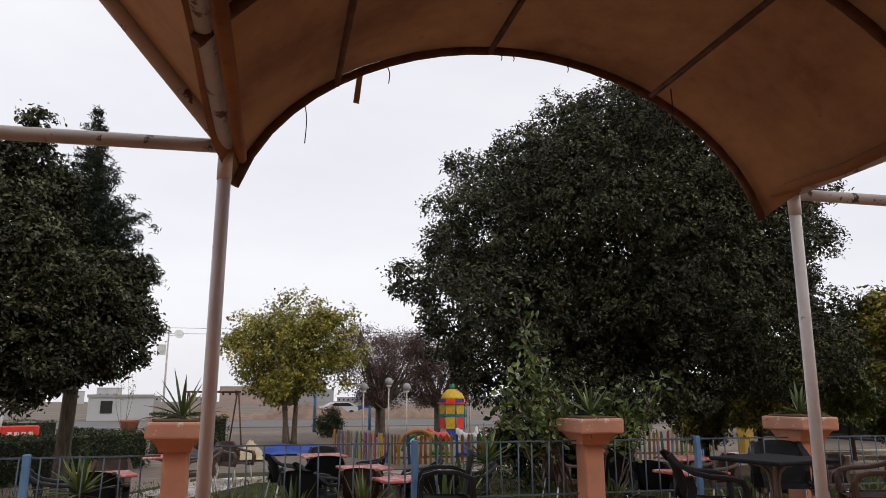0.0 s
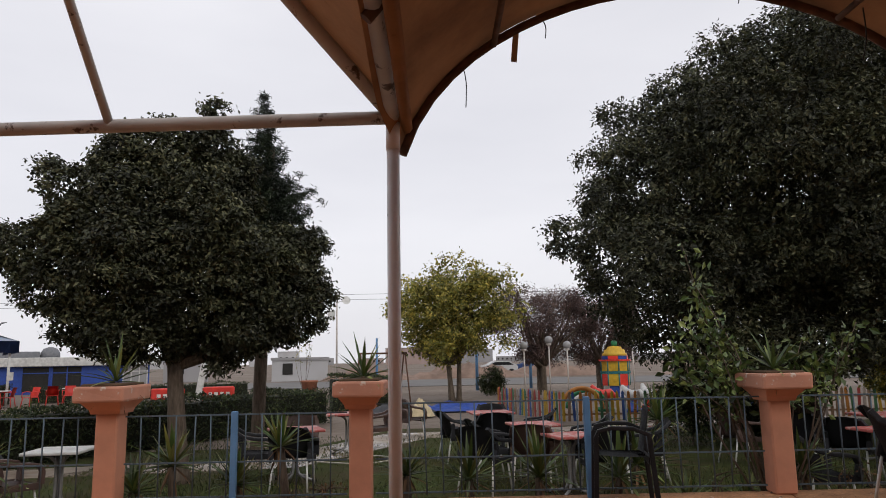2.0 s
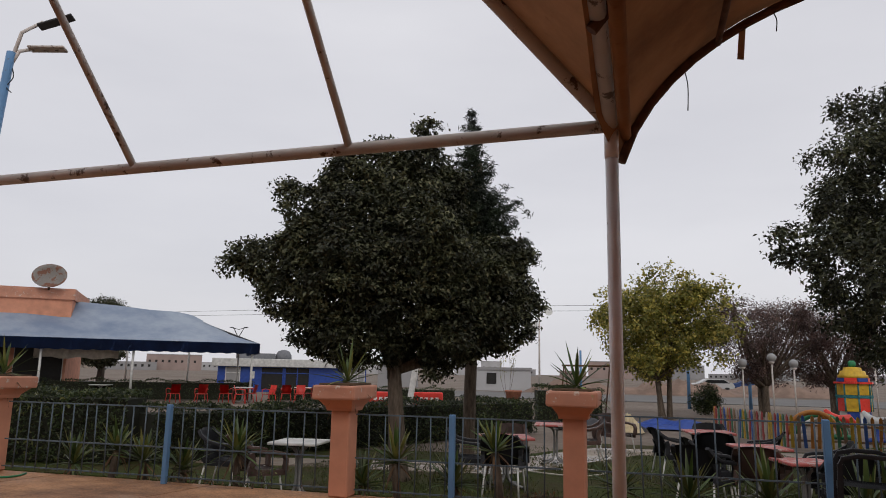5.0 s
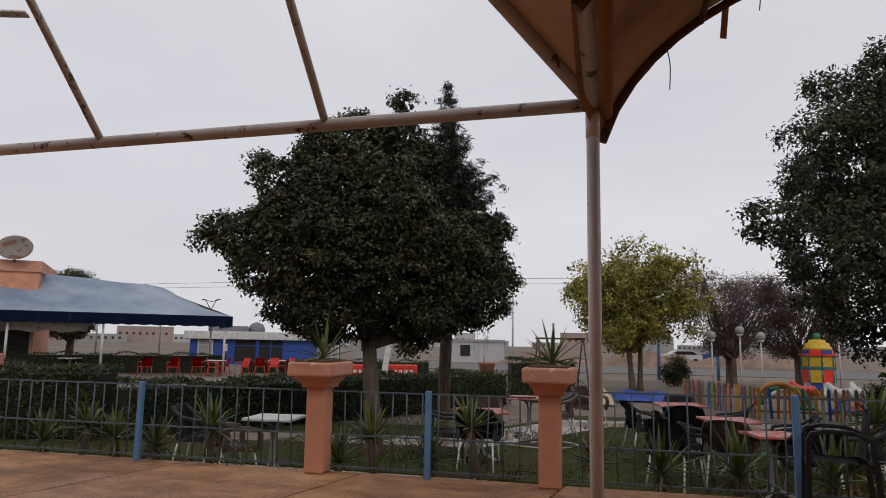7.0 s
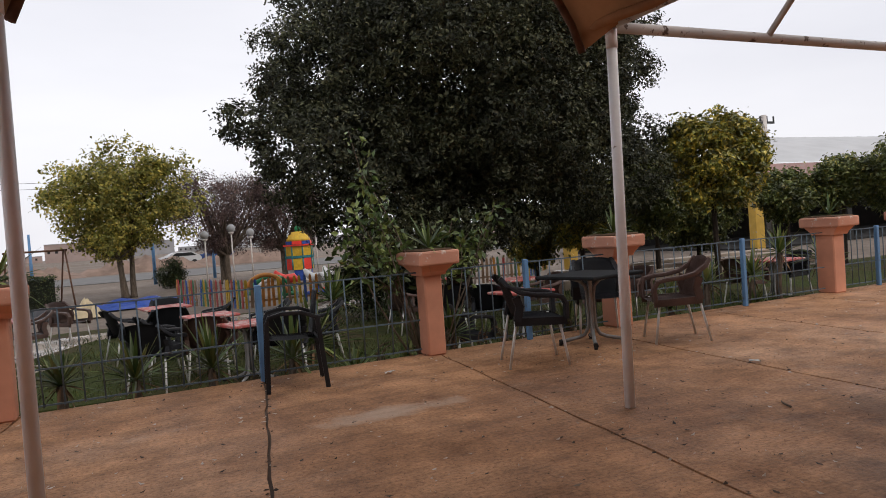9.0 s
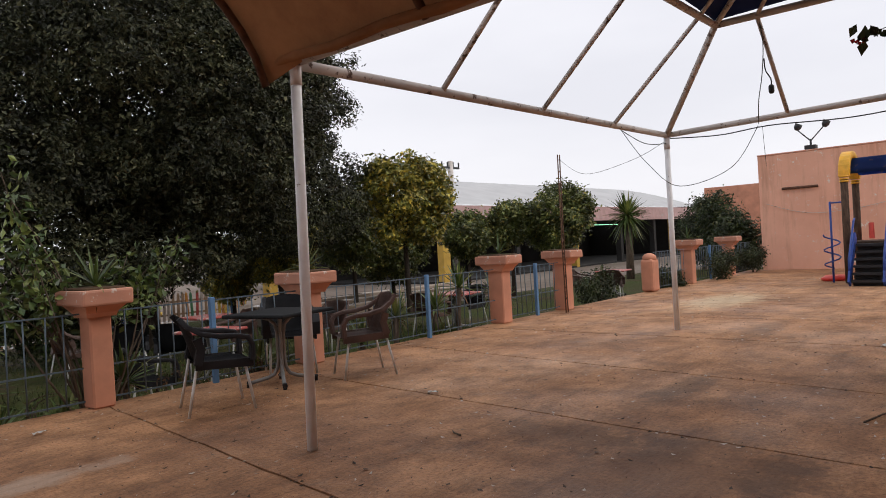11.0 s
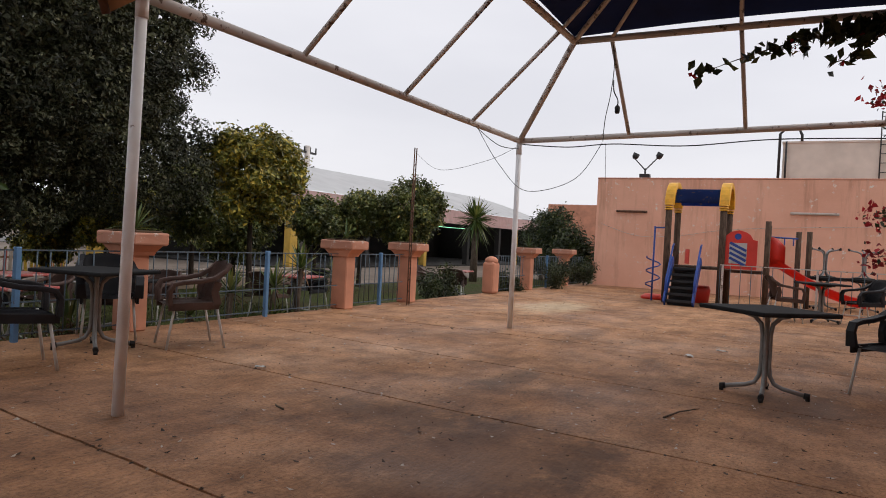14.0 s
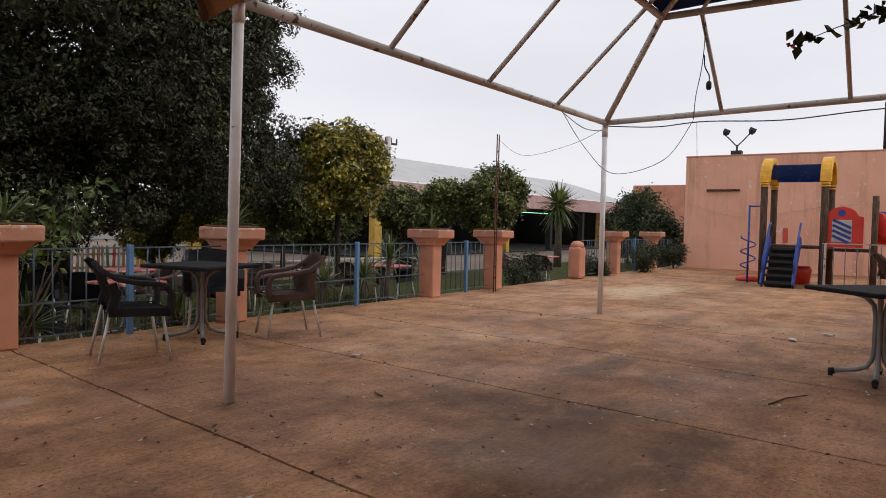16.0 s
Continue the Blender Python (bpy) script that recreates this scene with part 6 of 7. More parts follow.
for P, Q in ((A0, A1), (A0, side_end)):
    bm = bmesh.new()
    n = 90
    rows = [[], []]
    for k in range(n + 1):
        p = P.lerp(Q, k / n)
        rows[0].append((p.x, p.y, EDGE_Z + 0.12))
        rows[1].append((p.x, p.y, EDGE_Z - 0.36 - 0.05 * abs(math.sin(k * 0.9))))
    sheet(bm, rows)
    bmesh.ops.solidify(bm, geom=bm.faces[:], thickness=0.02)
    part("valance", bm, M_AWNEDGE, awn, "dark blue scalloped valance")
for s in (0.02, 0.36, 0.60, 0.82):
    p = A0.lerp(A1, s) + back * 0.25
    bm = bmesh.new()
    tube(bm, [(p.x, p.y, GARDEN), (p.x, p.y, EDGE_Z)], 0.055, 10)
    part("pole", bm, M_WHITE, awn)
for s in (0.03, 0.2, 0.4):
    p = A0.lerp(A1, s) + back * 6.6
    bm = bmesh.new()
    tube(bm, [(p.x, p.y, GARDEN), (p.x, p.y, EDGE_Z + 0.3)], 0.05, 8)
    part("pole", bm, M_WHITE, awn)
p0, p1 = A0.lerp(A1, 0.40) + back * 0.4, A0.lerp(A1, 0.62) + back * 0.4
bm = bmesh.new()
sheet(bm, [[(p0.lerp(p1, k / 10).x, p0.lerp(p1, k / 10).y, z + 0.05 * math.sin(k * 1.7)) for k in range(11)] for z in (EDGE_Z - 0.3, EDGE_Z - 0.78)])
bmesh.ops.solidify(bm, geom=bm.faces[:], thickness=0.02)
part("side_cloth", bm, M_CREAM, awn, "hanging cream cloth")

cafe = thing("cafe_house", "pink flat-roofed cafe house with dark glazing behind the awning", "building")
c = Vector((-31.9, 27.1, 0))
bm = bmesh.new()
box(bm, 0, 0, 2.0, 9.5, 5.6, 4.8, m=pose(c.x, c.y, 0, 0, 0, math.degrees(math.atan2(u.y, u.x))))
part("wall", bm, M_PINK, cafe)
bm = bmesh.new()
box(bm, 0, 0, 4.55, 9.7, 5.8, 0.52, m=pose(c.x, c.y, 0, 0, 0, math.degrees(math.atan2(u.y, u.x))))
part("parapet", bm, M_PINKCAP, cafe)
for k in range(4):
    q = c - back * 2.86 + u * (-3.6 + 2.3 * k)
    bm = bmesh.new()
    box(bm, 0, 0, 0.95, 2.0, 0.08, 2.3, m=pose(q.x, q.y, 0, 0, 0, math.degrees(math.atan2(u.y, u.x))))
    win = part("window", bm, M_DARK, cafe, "dark glazed door")
    bm = bmesh.new()
    for dx in (-1.0, 0, 1.0):
        box(bm, dx, -0.06, 0.95, 0.08, 0.06, 2.3, m=pose(q.x, q.y, 0, 0, 0, math.degrees(math.atan2(u.y, u.x))))
    part("frame", bm, M_ALU, win)
dish = thing("satellite_dish", "rust-stained satellite dish on the cafe roof", "satellite dish", pose(-27.2, 26.95, 4.8))
bm = bmesh.new()
lathe(bm, [(0.02, 0.0), (0.30, 0.04), (0.52, 0.13), (0.66, 0.22), (0.64, 0.24), (0.5, 0.16), (0.25, 0.07), (0.03, 0.03)], 24, pose(0, 0, 0.50, 70, 0, 35) @ Matrix.Diagonal((1.15, 0.95, 1, 1)))
part("reflector", bm, peeled("rusty_dish", (0.22, 0.20, 0.18), (0.15, 0.055, 0.028), 0.50, 2.6), dish)
bm = bmesh.new()
tube(bm, [(0, 0, -0.1), (0, 0, 0.5)], 0.05, 8)
part("mast", bm, M_RUST, dish)

kiosk = thing("kiosk", "long blue kiosk with a white flat roof edge", "building")
K0, K1 = Vector((-28.5, 43.4, 0)), Vector((-19.5, 48.6, 0))
ku = (K1 - K0).normalized()
km = lambda x, z=0: pose((K0 + ku * x).x, (K0 + ku * x).y, z, 0, 0, math.degrees(math.atan2(ku.y, ku.x)))
KL = (K1 - K0).length
bm = bmesh.new()
box(bm, KL / 2, 2.0, 0.55, KL, 4.0, 1.95, m=km(0))
part("wall", bm, M_BLU, kiosk)
bm = bmesh.new()
box(bm, KL / 2, 1.9, 1.60, KL + 0.8, 4.6, 0.56, m=km(0), bevel=0.03)
part("roof", bm, M_WHITE, kiosk)
for x0, w, panes in ((0.55, 0.95, 1), (2.95, 1.5, 1), (4.6, 1.7, 2), (8.75, 1.5, 3)):
    bm = bmesh.new()
    box(bm, x0 + w / 2, -0.02, 0.52, w, 0.06, 1.5, m=km(0))
    win = part("window", bm, M_DARK if 2 < x0 < 8 else M_GLOBE, kiosk, "glazed opening")
    bm = bmesh.new()
    for k in range(panes + 1):
        box(bm, x0 + w * k / panes, -0.07, 0.52, 0.07, 0.06, 1.5, m=km(0))
    box(bm, x0 + w / 2, -0.072, 0.9, w, 0.05, 0.06, m=km(0))
    part("frame", bm, M_WHITE if x0 > 8 or x0 < 1 else M_BLU, win)
bm = bmesh.new()
box(bm, 2.35, -0.02, 0.75, 0.3, 0.03, 0.5, m=km(0))
part("notice", bm, M_WHITE, kiosk, "white paper notice")
tank = thing("roof_tank", "grey water tank with a domed end on the kiosk roof", "tank", km(1.2, 1.87))
bm = bmesh.new()
box(bm, 1.4, 2.6, 0.22, 2.6, 1.0, 0.44, bevel=0.06, seg=2)
part("casing", bm, FAR_GREY, tank)
bm = bmesh.new()
lathe(bm, [(0.6, 0), (0.58, 0.35), (0.42, 0.62), (0.12, 0.74)], 16, pose(3.3, 2.6, 0))
part("dome", bm, FAR_GREY, tank)


def red_chair(m):
    t = thing("plastic_chair", "bright red plastic garden armchair", "chair", m, "red chairs")
    bm = bmesh.new()
    rows = [[(0.21 * q, -0.2 - 0.12 * s + 0.03 * q * q, 0.42 + 0.42 * s) for q in (-1, 0, 1)] for s in (0, 0.5, 1)]
    sheet(bm, rows)
    bmesh.ops.solidify(bm, geom=bm.faces[:], thickness=0.02)
    part("backrest", bm, M_REDPL, t)
    bm = bmesh.new()
    box(bm, 0, 0, 0.42, 0.46, 0.46, 0.03, bevel=0.01)
    part("seat", bm, M_REDPL, t)
    for s in (-1, 1):
        bm = bmesh.new()
        tube(bm, [(s * 0.23, -0.26, 0.62), (s * 0.26, 0, 0.66), (s * 0.25, 0.2, 0.62), (s * 0.24, 0.22, 0.42)], 0.018, 6)
        part("armrest", bm, M_REDPL, t)
        for y in (-0.2, 0.2):
            bm = bmesh.new()
            tube(bm, [(s * 0.2, y, 0.42), (s * 0.25, y * 1.25, 0)], 0.018, 6)
            part("leg", bm, M_REDPL, t)
    return t


rc = red_chair(facing(-17.9, 29.2, GARDEN, 0.6, 0.3))
r = np.random.default_rng(15)
for x, y, a in ((-18.9, 29.6, 10), (-19.4, 28.4, 200), (-18.2, 30.6, 100), (-17.1, 30.4, 160), (-17.0, 31.9, 30), (-16.1, 31.6, 200), (-16.4, 33.0, 110), (-15.5, 32.8, 250), (-15.3, 34.2, 40), (-14.6, 33.6, 190), (-20.6, 28.0, 60), (-24.5, 29.0, 20), (-25.6, 28.3, 90), (-23.4, 29.9, 140)):
    copy_thing(rc, pose(x, y, GARDEN, 0, 0, a))
for x, y in ((-18.2, 29.9), (-16.3, 32.3), (-15.2, 33.4), (-24.6, 28.0)):
    bistro_table(pose(x, y, GARDEN, 0, 0, 20), "square garden table among red chairs", M_WHITETOP, 0.8, "red chair tables")
hedge(-30.0, 24.5, -19.5, 33.0, 0.9, 0.95, 7000, 44)
hedge(-19.0, 33.6, -10.0, 38.0, 0.9, 0.7, 5000, 45)
yucca(-7.3, 13.2, GARDEN, 0.5, 0.6, 36, 170, "spiky yucca behind the hedge")
for x, y in ((-11.2, 30.0), (-9.4, 31.0)):
    bm = bmesh.new()
    box(bm, 0, 0, 0.35, 1.3, 0.35, 0.7, bevel=0.05)
    o = obj("road_barrier", bm, M_REDPL)
    tagged(o, "red plastic road barrier with a pale printed band", "barrier")
    o.matrix_basis = pose(x, y, GARDEN, 0, 0, 25)
    for k in range(4):
        bm = bmesh.new()
        box(bm, -0.36 + 0.24 * k, -0.185, 0.40, 0.15, 0.01, 0.14)
        part("mark", bm, M_WHITE, o)

# ---- the far side of the road ----
r = np.random.default_rng(33)
FAR = [plain("far_wall_%s" % n, c, 0.9, 0, 0.15, 0.2) for n, c in (("grey", (0.29, 0.285, 0.29)), ("tan", (0.33, 0.28, 0.24)), ("white", (0.42, 0.42, 0.43)), ("rose", (0.33, 0.25, 0.225)))]


def far_house(x, y, w, d, h, mt, turn):
    t = thing("house", "small flat-roofed house far beyond the road", "house", pose(x, y, GARDEN, 0, 0, turn), "far houses")
    bm = bmesh.new()
    box(bm, 0, 0, h / 2, w, d, h)
    part("wall", bm, mt, t)
    bm = bmesh.new()
    box(bm, 0, 0, h + 0.1, w + 0.2, d + 0.2, 0.25)
    part("roof", bm, FAR[0], t)
    for k in range(int(w // 2.6)):
        bm = bmesh.new()
        box(bm, -w / 2 + 1.4 + 2.6 * k, -d / 2 - 0.02, h * 0.58, 0.9, 0.08, 1.0)
        part("window", bm, M_DARK, t)
    return t


for i in range(44):
    a = math.radians(-68 + 136 * (i + 0.5 * r.random()) / 44)
    dist = 300 + 160 * r.random()
    far_house(dist * math.sin(a), dist * math.cos(a), 9 + 18 * r.random(), 8 + 4 * r.random(), 3.0 + 5.0 * r.random() ** 2, FAR[int(r.integers(0, 4))], -math.degrees(a))
# site hut, mounds and machines over the road
far_house(-12.6, 66, 5.0, 3, 1.9, FAR[2], 10)
far_house(-24.5, 70, 4, 3, 2.2, FAR[0], 16)
for i, (x, y, w, h) in enumerate(((-6, 64, 9, 1.4), (3, 66, 12, 1.5), (12, 68, 14, 1.3), (-30, 66, 8, 1.2), (26, 66, 10, 1.2))):
    bm = bmesh.new()
    rows = []
    for j in range(9):
        rows.append([((k / 16 - 0.5) * w, (j / 8 - 0.5) * 4, max(0.0, h * (1 - (2 * k / 16 - 1) ** 2) * (1 - (2 * j / 8 - 1) ** 2) * (0.7 + 0.3 * math.sin(k * 1.9 + j + i)))) for k in range(17)])
    sheet(bm, rows)
    o = tagged(obj("earth_mound", bm, plain("red_earth", (0.22, 0.15, 0.115), 0.95, 0, 0.35, 1.0, 6, 0.6)), "heap of reddish earth across the road", "mound")
    o.matrix_basis = pose(x, y, GARDEN)


def car(m, mat, label, van=False):
    t = thing("car", label, "car", m, "parked cars")
    h = 1.9 if van else 1.42
    bm = bmesh.new()
    out = [(-2.1, 0.32), (-2.1, 0.75), (-1.95, 0.92), (-1.1, 1.0), (-0.45, h), (1.2, h), (1.85, 1.0), (2.1, 0.9), (2.1, 0.32)] if not van else [(-2.3, 0.35), (-2.3, 0.9), (-1.6, 1.1), (-1.2, h), (2.2, h), (2.3, 0.35)]
    prism(bm, out, -0.82, 0.82, pose(0, 0, 0, 90, 0, 0))
    bmesh.ops.bevel(bm, geom=bm.edges[:], offset=0.07, segments=2, affect="EDGES")
    part("body", bm, mat, t)
    for s in (-1, 1):
        bm = bmesh.new()
        w = [(-0.95, 1.02), (-0.42, h - 0.08), (1.1, h - 0.08), (1.6, 1.02)]
        prism(bm, w, s * 0.825 - 0.01, s * 0.825 + 0.01, pose(0, 0, 0, 90, 0, 0))
        part("side_window", bm, M_TABLETOP, t)
        for x in (-1.35, 1.35):
            bm = bmesh.new()
            tube(bm, [(x, s * 0.68, 0.32), (x, s * 0.86, 0.32)], 0.32, 16)
            part("wheel", bm, M_RUBBER, t)
    return t


M_CARW = plain("white_car_paint", (0.45, 0.45, 0.45), 0.25, 0, 0.06)
car(pose(27.5, 38.5, GARDEN, 0, 0, -8), M_CARW, "white car parked behind the citrus trees")
car(pose(30.0, 43.5, GARDEN, 0, 0, 5), M_CARW, "white van parked behind the citrus trees", True)
# poles and wires of the street
for x, y, h in ((-8.4, 60, 7.5), (2.2, 38.5, 4.2), (5.3, 40, 3.6), (-3.5, 42, 3.0), (12.2, 30, 3.2)):
    t = thing("pole", "thin blue-grey pole beyond the garden", "pole", pose(x, y, GARDEN), "street poles")
    bm = bmesh.new()
    tube(bm, [(0, 0, 0), (0, 0, h)], [0.09, 0.06], 8)
    part("shaft", bm, M_FPOST if h < 5 else M_STEEL, t)
    if h > 5:
        bm = bmesh.new()
        box(bm, -0.45, 0, h - 1.9, 0.6, 0.3, 0.8)
        part("cabinet", bm, M_WHITE, t)
        bm = bmesh.new()
        lathe(bm, [(0.05, 0), (0.35, 0.1), (0.38, 0.16)], 12, pose(0.75, 0, h - 0.7, 70, 0, 20))
        tube(bm, [(0, 0, h - 0.8), (0.7, 0, h - 0.7)], 0.03, 6)
        part("lamp_head", bm, M_WHITE, t)
cable([(-60, 61, 6.5), (-8.4, 60, 6.95), (45, 60, 6.6)], 0.014, "overhead wire along the road", "overhead_wire")
cable([(-60, 61, 6.1), (-8.4, 60, 6.5), (45, 60, 6.2)], 0.014, "overhead wire along the road", "overhead_wire")
t = thing("utility_pole", "concrete utility pole with crossarms and insulators above the roof", "pole", pose(33.5, 27.5, GARDEN))
bm = bmesh.new()
tube(bm, [(0, 0, 0), (0, 0, 6.8)], [0.22, 0.16], 8)
part("shaft", bm, M_STEEL, t)
for z, w in ((6.4, 1.6), (5.3, 1.3)):
    bm = bmesh.new()
    box(bm, 0, 0, z, w, 0.12, 0.12)
    for k in range(4):
        tube(bm, [(-w / 2 + w * k / 3, 0, z), (-w / 2 + w * k / 3, 0, z + 0.35)], 0.05, 6)
    part("crossarm", bm, M_STEP, t)

# blue-white board, low stone edges and the green strip lights of the hall
t = thing("notice_board", "small white board on a post by the playground", "sign", pose(10.4, 16.0, GARDEN))
bm = bmesh.new()
tube(bm, [(0, 0, 0), (0, 0, 1.0)], 0.025, 8)
part("post", bm, M_FPOST, t)
bm = bmesh.new()
box(bm, 0, 0, 1.12, 0.34, 0.03, 0.34, bevel=0.03)
part("board", bm, M_WHITE, t)
for k, y in enumerate((14.2, 15.6, 17.2)):
    bm = bmesh.new()
    box(bm, 14.4 + k, y, GARDEN + 0.13, 9.0, 0.4, 0.26, bevel=0.02)
    tagged(obj("stone_edge", bm, M_PATH), "long low concrete edge across the garden", "kerb")
M_NEON = bpy.data.materials.new("green_neon")
M_NEON.use_nodes = True
_b = M_NEON.node_tree.nodes["Principled BSDF"]
_b.inputs["Emission Color"].default_value = (0.05, 0.9, 0.35, 1)
_b.inputs["Emission Strength"].default_value = 0.8
for P, Q in (((33.5, 19.86, 1.95), (41.5, 19.86, 1.95)), ((33.5, 19.86, 1.95), (33.5, 19.86, 0.6)), ((41.5, 19.86, 1.95), (41.5, 19.86, 0.6))):
    bm = bmesh.new()
    tube(bm, [P, Q], 0.018, 6)
    tagged(obj("strip_light", bm, M_NEON), "green strip light round the hall opening", "light")

# unseen wall added behind the camera, closing the terrace and darkening its near floor
bm = bmesh.new()
box(bm, -1, -3.95, 2.2, 29, 2.0, 5.2)
tagged(obj("shade_wall_south", bm, M_PINK), "added unseen pink plastered wall that dims the near terrace", "wall", kind="structure")

# ---- loose leaves, chips and litter on the terrace ----
r = np.random.default_rng(19)
n = 9000
xy = np.stack([r.random(n) * 22 - 1.5, 7 - 7.5 * r.random(n)], 1)
pts = np.stack([xy[:, 0], xy[:, 1], np.full(n, 0.006)], 1)
v0 = np.repeat(pts, 4, 0)
ang = r.random(n) * 6.28
L = 0.005 + 0.022 * r.random(n) ** 5
c, s = np.cos(ang) * L, np.sin(ang) * L
quad = np.zeros((n, 4, 3))
for k, (a, b, z) in enumerate(((1, 0, 0.004), (0, 0.5, 0.0), (-1, 0, 0.012), (0, -0.5, 0.0))):
    quad[:, k, 0] = a * c - b * s
    quad[:, k, 1] = a * s + b * c
    quad[:, k, 2] = z * r.random(n)
i = np.arange(n) * 4
t = thing("fallen_leaves", "dry leaves and pale chips scattered over the terrace", "litter", kind="stuff")
M_LITTER = Mat("litter", 0.8)
M_LITTER.color(M_LITTER.ramp(M_LITTER.island(), [(0.0, (0.03, 0.02, 0.014)), (0.55, (0.10, 0.06, 0.035)), (0.7, (0.5, 0.42, 0.34)), (1.0, (0.6, 0.55, 0.5))]))
raw("leaf_scatter", v0 + quad.reshape(-1, 3), np.stack([i, i + 1, i + 2, i + 3], 1), M_LITTER.m, t)
for x, y, a, w in ((8.62, 1.43, 20, 0.16), (9.33, 1.17, 70, 0.13), (2.4, 6.2, 10, 0.10), (4.9, 4.3, 120, 0.09)):
    bm = bmesh.new()
    rows = [[(w * (k / 4 - 0.5), w * 0.4 * (j / 2 - 0.5), 0.004 + 0.02 * abs(math.sin(k * 1.7 + j))) for k in range(5)] for j in range(3)]
    sheet(bm, rows)
    o = tagged(obj("paper_scrap", bm, M_WHITE), "crumpled white paper scrap on the terrace", "litter")
    o.matrix_basis = pose(x, y, 0.003, 0, 0, a)
for x, y, a, L in ((8.64, 4.42, 30, 0.22), (5.69, 1.03, -20, 0.5), (4.0, 3.3, 60, 0.15)):
    bm = bmesh.new()
    tube(bm, [(-L / 2, 0, 0.008), (0, 0.02, 0.014), (L / 2, 0, 0.008)], [0.007, 0.006, 0.003], 6)
    o = tagged(obj("twig", bm, M_BARK), "dry twig lying on the terrace", "litter")
    o.matrix_basis = pose(x, y, 0, 0, 0, a)

# ---- grass on the lawn ----
r = np.random.default_rng(77)
n = 26000
gx, gy = r.random(n) * 17 - 5.5, 8.35 + 7.5 * r.random(n) ** 1.5
keep = (gy > np.interp(gx, (-2.6, 1.5, 5), (9.12, 8.95, 8.35))) & ((np.sin(gx * 1.3) + np.sin(gy * 1.7 + gx) + r.normal(0, 0.8, n)) > -0.9)
gx, gy = gx[keep], gy[keep]
t = thing("grass", "short uneven lawn grass behind the fence", "grass", kind="stuff")
pts = np.stack([gx, gy, np.full(len(gx), GARDEN + 0.05)], 1)
M_BLADE = leafy("grass_blade", [(0.0, (0.03, 0.05, 0.012)), (0.7, (0.075, 0.09, 0.02)), (1.0, (0.16, 0.14, 0.05))], 0.6, 0.2)
leaves("blade_field", pts, 0.07 * (0.6 + 0.8 * r.random(len(pts))), M_BLADE, t, r, -1.2, 0.16)

# ---- soil, crumbs and dead leaves lodged in the joints of the terrace ----
r = np.random.default_rng(41)
verts, faces = [], []
for jx, js in JOINTS[6:13]:
    y = -0.5
    while y < 6.7:
        y += 0.02 + 0.34 * r.random() ** 2.2
        x = jx + js * (y - 3) + r.normal(0, 0.024)
        w, a = 0.006 + 0.016 * r.random() ** 2, 6.28 * r.random()
        h = w * (0.3 + 0.5 * r.random())
        n0 = len(verts)
        verts += [(x + w * math.cos(a + q) * k, y + w * math.sin(a + q) * k, 0.001) for q, k in ((0, 1.0), (1.6, 0.7), (3.1, 1.1), (4.7, 0.6))] + [(x, y, h)]
        faces += [(n0 + k, n0 + (k + 1) % 4, n0 + 4) for k in range(4)]
t = thing("joint_litter", "soil crumbs and dead leaves lodged in the terrace joints", "litter", kind="stuff")
raw("crumbs", np.array(verts), faces, M_LITTER.m, t)

# ---- small things in the garden and over the road ----
for i, (x, y, h) in enumerate(((-4.95, 7.0, 0.55), (-4.6, 7.05, 0.4), (-4.1, 7.0, 0.5), (4.0, 7.0, 0.5), (4.55, 7.02, 0.6), (4.95, 7.0, 0.55), (5.25, 7.02, 0.5), (-1.2, 7.05, 0.45), (2.7, 7.02, 0.5))):
    q = np.random.default_rng(300 + i)
    twig_shrub("weed", "thin half-dry weed growing at the foot of the fence", x, y, GARDEN, [(q.normal(0, 0.14), q.normal(0, 0.05), h * (0.7 + 0.5 * q.random())) for k in range(7)], M_DRYLEAF if i % 2 else M_SHRUB, 310 + i, 0.035, 14, spread=0.03, low=0.3)
cable([(-7.25, 6.15, 0.012), (-6.95, 6.3, 0.012), (-6.72, 6.5, 0.012), (-6.78, 6.74, 0.012)], 0.012, "green garden hose lying on the terrace edge", "hose", M_GRN)
cable([(-2.2, 12.1, GARDEN + 0.05), (-1.2, 11.7, GARDEN + 0.05), (-0.7, 12.2, GARDEN + 0.05), (-1.1, 12.6, GARDEN + 0.05), (-1.5, 12.3, GARDEN + 0.05)], 0.012, "pale garden hose lying on the lawn", "hose", M_CREAM)
t = thing("plant_tub", "large terracotta plant tub beyond the hedge", "plant pot", pose(-7.1, 40, GARDEN))
bm = bmesh.new()
lathe(bm, [(0.34, 0), (0.46, 0.55), (0.50, 0.58), (0.50, 0.66), (0.42, 0.66), (0.40, 0.60)], 16)
part("tub", bm, plain("terracotta", (0.30, 0.12, 0.07), 0.85), t)
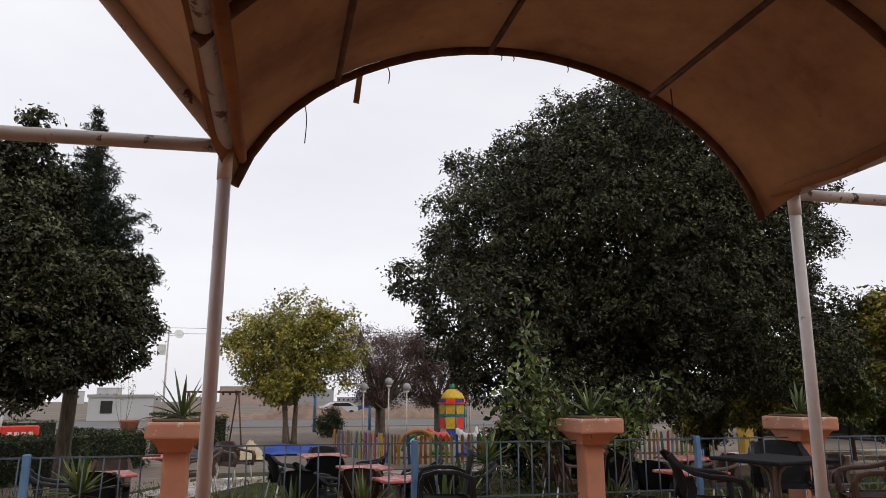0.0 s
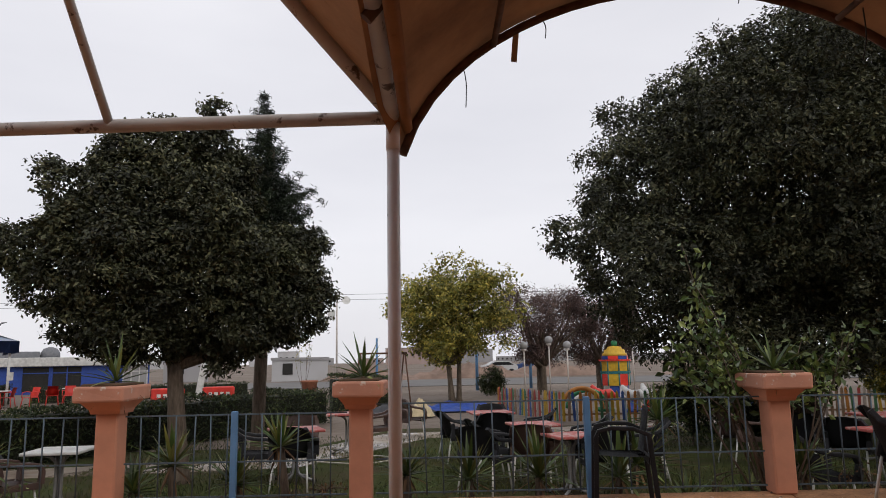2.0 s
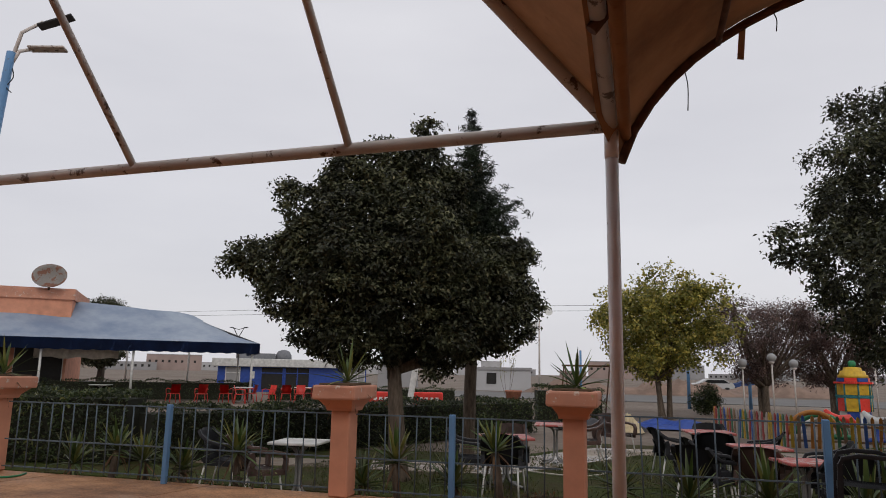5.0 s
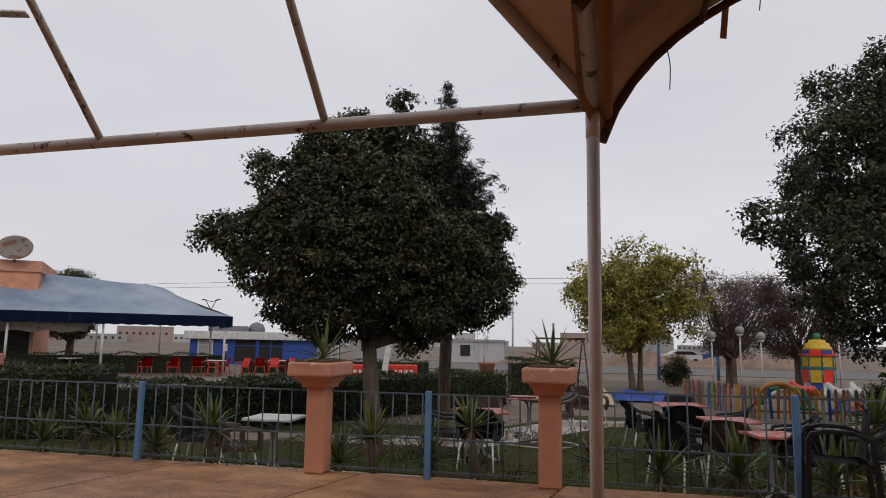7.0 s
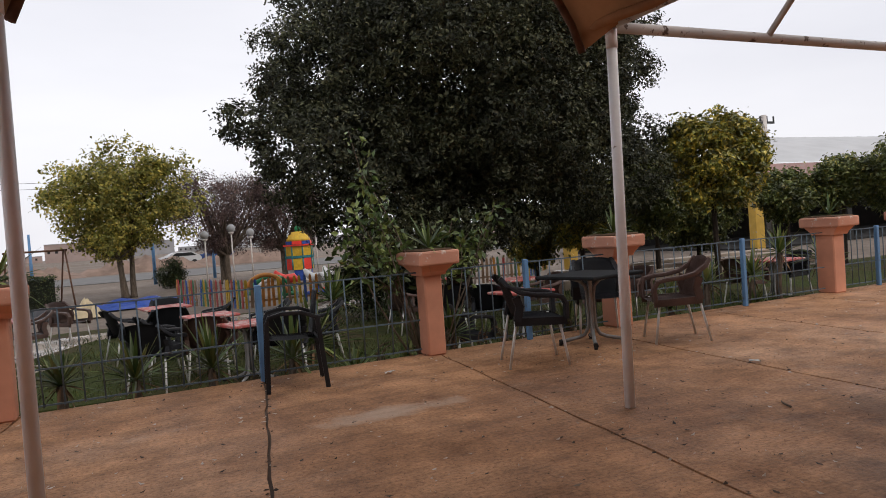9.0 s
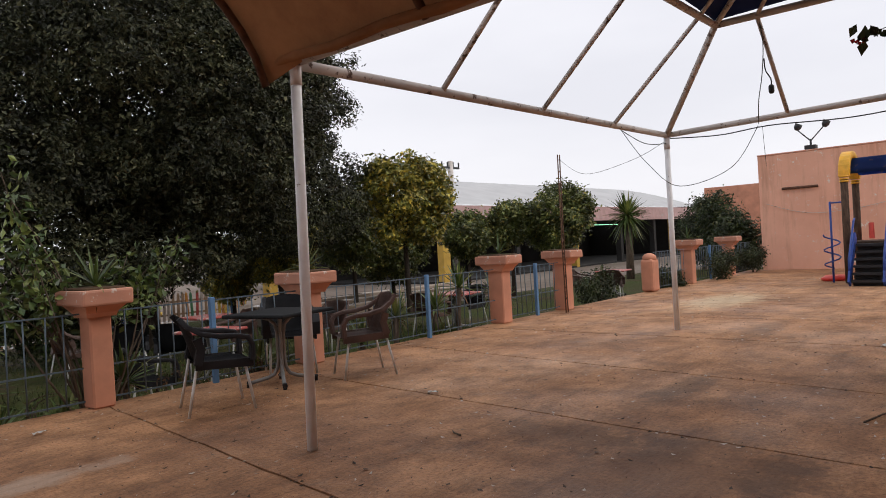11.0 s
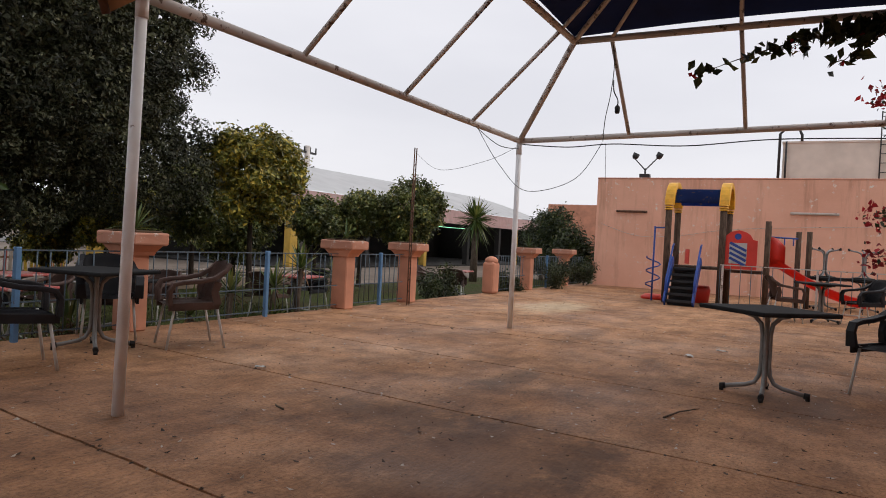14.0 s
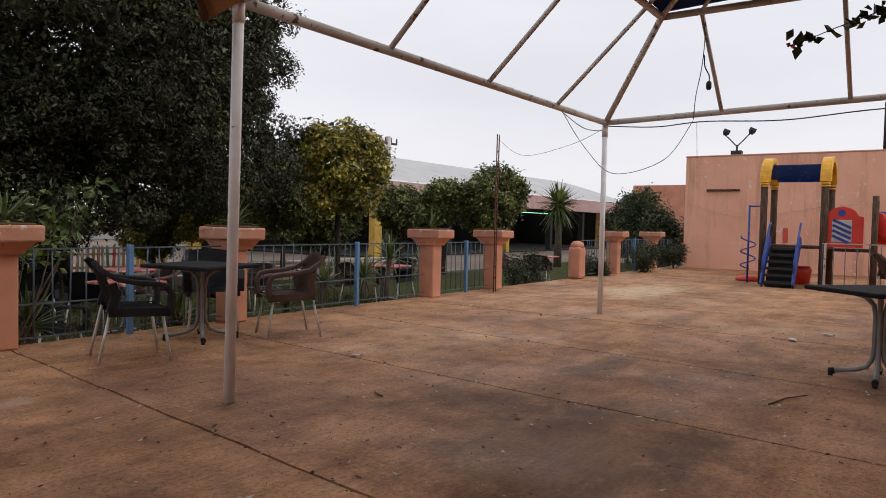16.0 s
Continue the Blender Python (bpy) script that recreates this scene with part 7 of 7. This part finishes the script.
twig_shrub("sapling", "thin young tree with few leaves over the road", -7.8, 42, GARDEN, [(0.0, 0, 3.3), (-0.4, 0, 2.6), (0.45, 0.1, 2.7), (0.25, 0, 3.0), (-0.25, 0, 3.0)], M_LEAF_Y, 330, 0.09, 30, spread=0.10, low=0.45)
t = thing("power_pylon", "slender far-off power mast with a forked top", "pylon", pose(-56.1, 90, GARDEN))
bm = bmesh.new()
tube(bm, [(0, 0, 0), (0, 0, 6.0)], [0.16, 0.10], 6)
part("mast", bm, M_STEP, t)
bm = bmesh.new()
for q in (-1, 1):
    tube(bm, [(0, 0, 5.9), (q * 0.9, 0, 7.4), (q * 1.5, 0, 7.4)], 0.06, 5)
tube(bm, [(-1.5, 0, 7.4), (0, 0, 7.1), (1.5, 0, 7.4)], 0.05, 5)
part("fork", bm, M_STEP, t)
bm = bmesh.new()
box(bm, 0, 0, 1.0, 0.30, 0.10, 2.1, bevel=0.02)
o = tagged(obj("plank", bm, M_WHITE), "white board standing askew beyond the hedge", "board")
o.matrix_basis = pose(-11.3, 34, GARDEN - 0.05, 0, 9, 0)
car(pose(6.3, 74, GARDEN, 0, 0, 12), M_CARW, "white car parked at the roadside beyond the playground")
car(pose(10.4, 78, GARDEN, 0, 0, 4), M_AWNEDGE, "dark blue car on the road beyond the playground")
for i, (x, y, w, h) in enumerate(((2.5, 33.0, 1.3, 1.5), (-2.4, 25.0, 1.6, 1.0))):
    q = np.random.default_rng(340 + i)
    tree("shrub", "rounded dark shrub by the garden path", x, y, GARDEN, 0.03, 0.2, lobes_in(q, 9, 0, 0, h * 0.5, w * 0.5, 0.5, h * 0.5), 420, 14, 0.09, 0.09, M_HEDGE, M_BARK, 345 + i, "shrub")
for i, (x, y, w, h) in enumerate(((-45.7, 52.0, 4.4, 8.2), (-35.4, 40.0, 3.0, 3.2))):
    q = np.random.default_rng(360 + i)
    tree("tree", "dark spreading tree beyond the awning", x, y, GARDEN, 0.2, h * 0.45, lobes_in(q, 16, 0, 0, h * 0.75, w * 0.55, w * 0.5, h * 0.22, 0.2, 0.4), 700, 14, 0.2, 0.2, M_LEAF_B, M_DARKBARK, 365 + i)
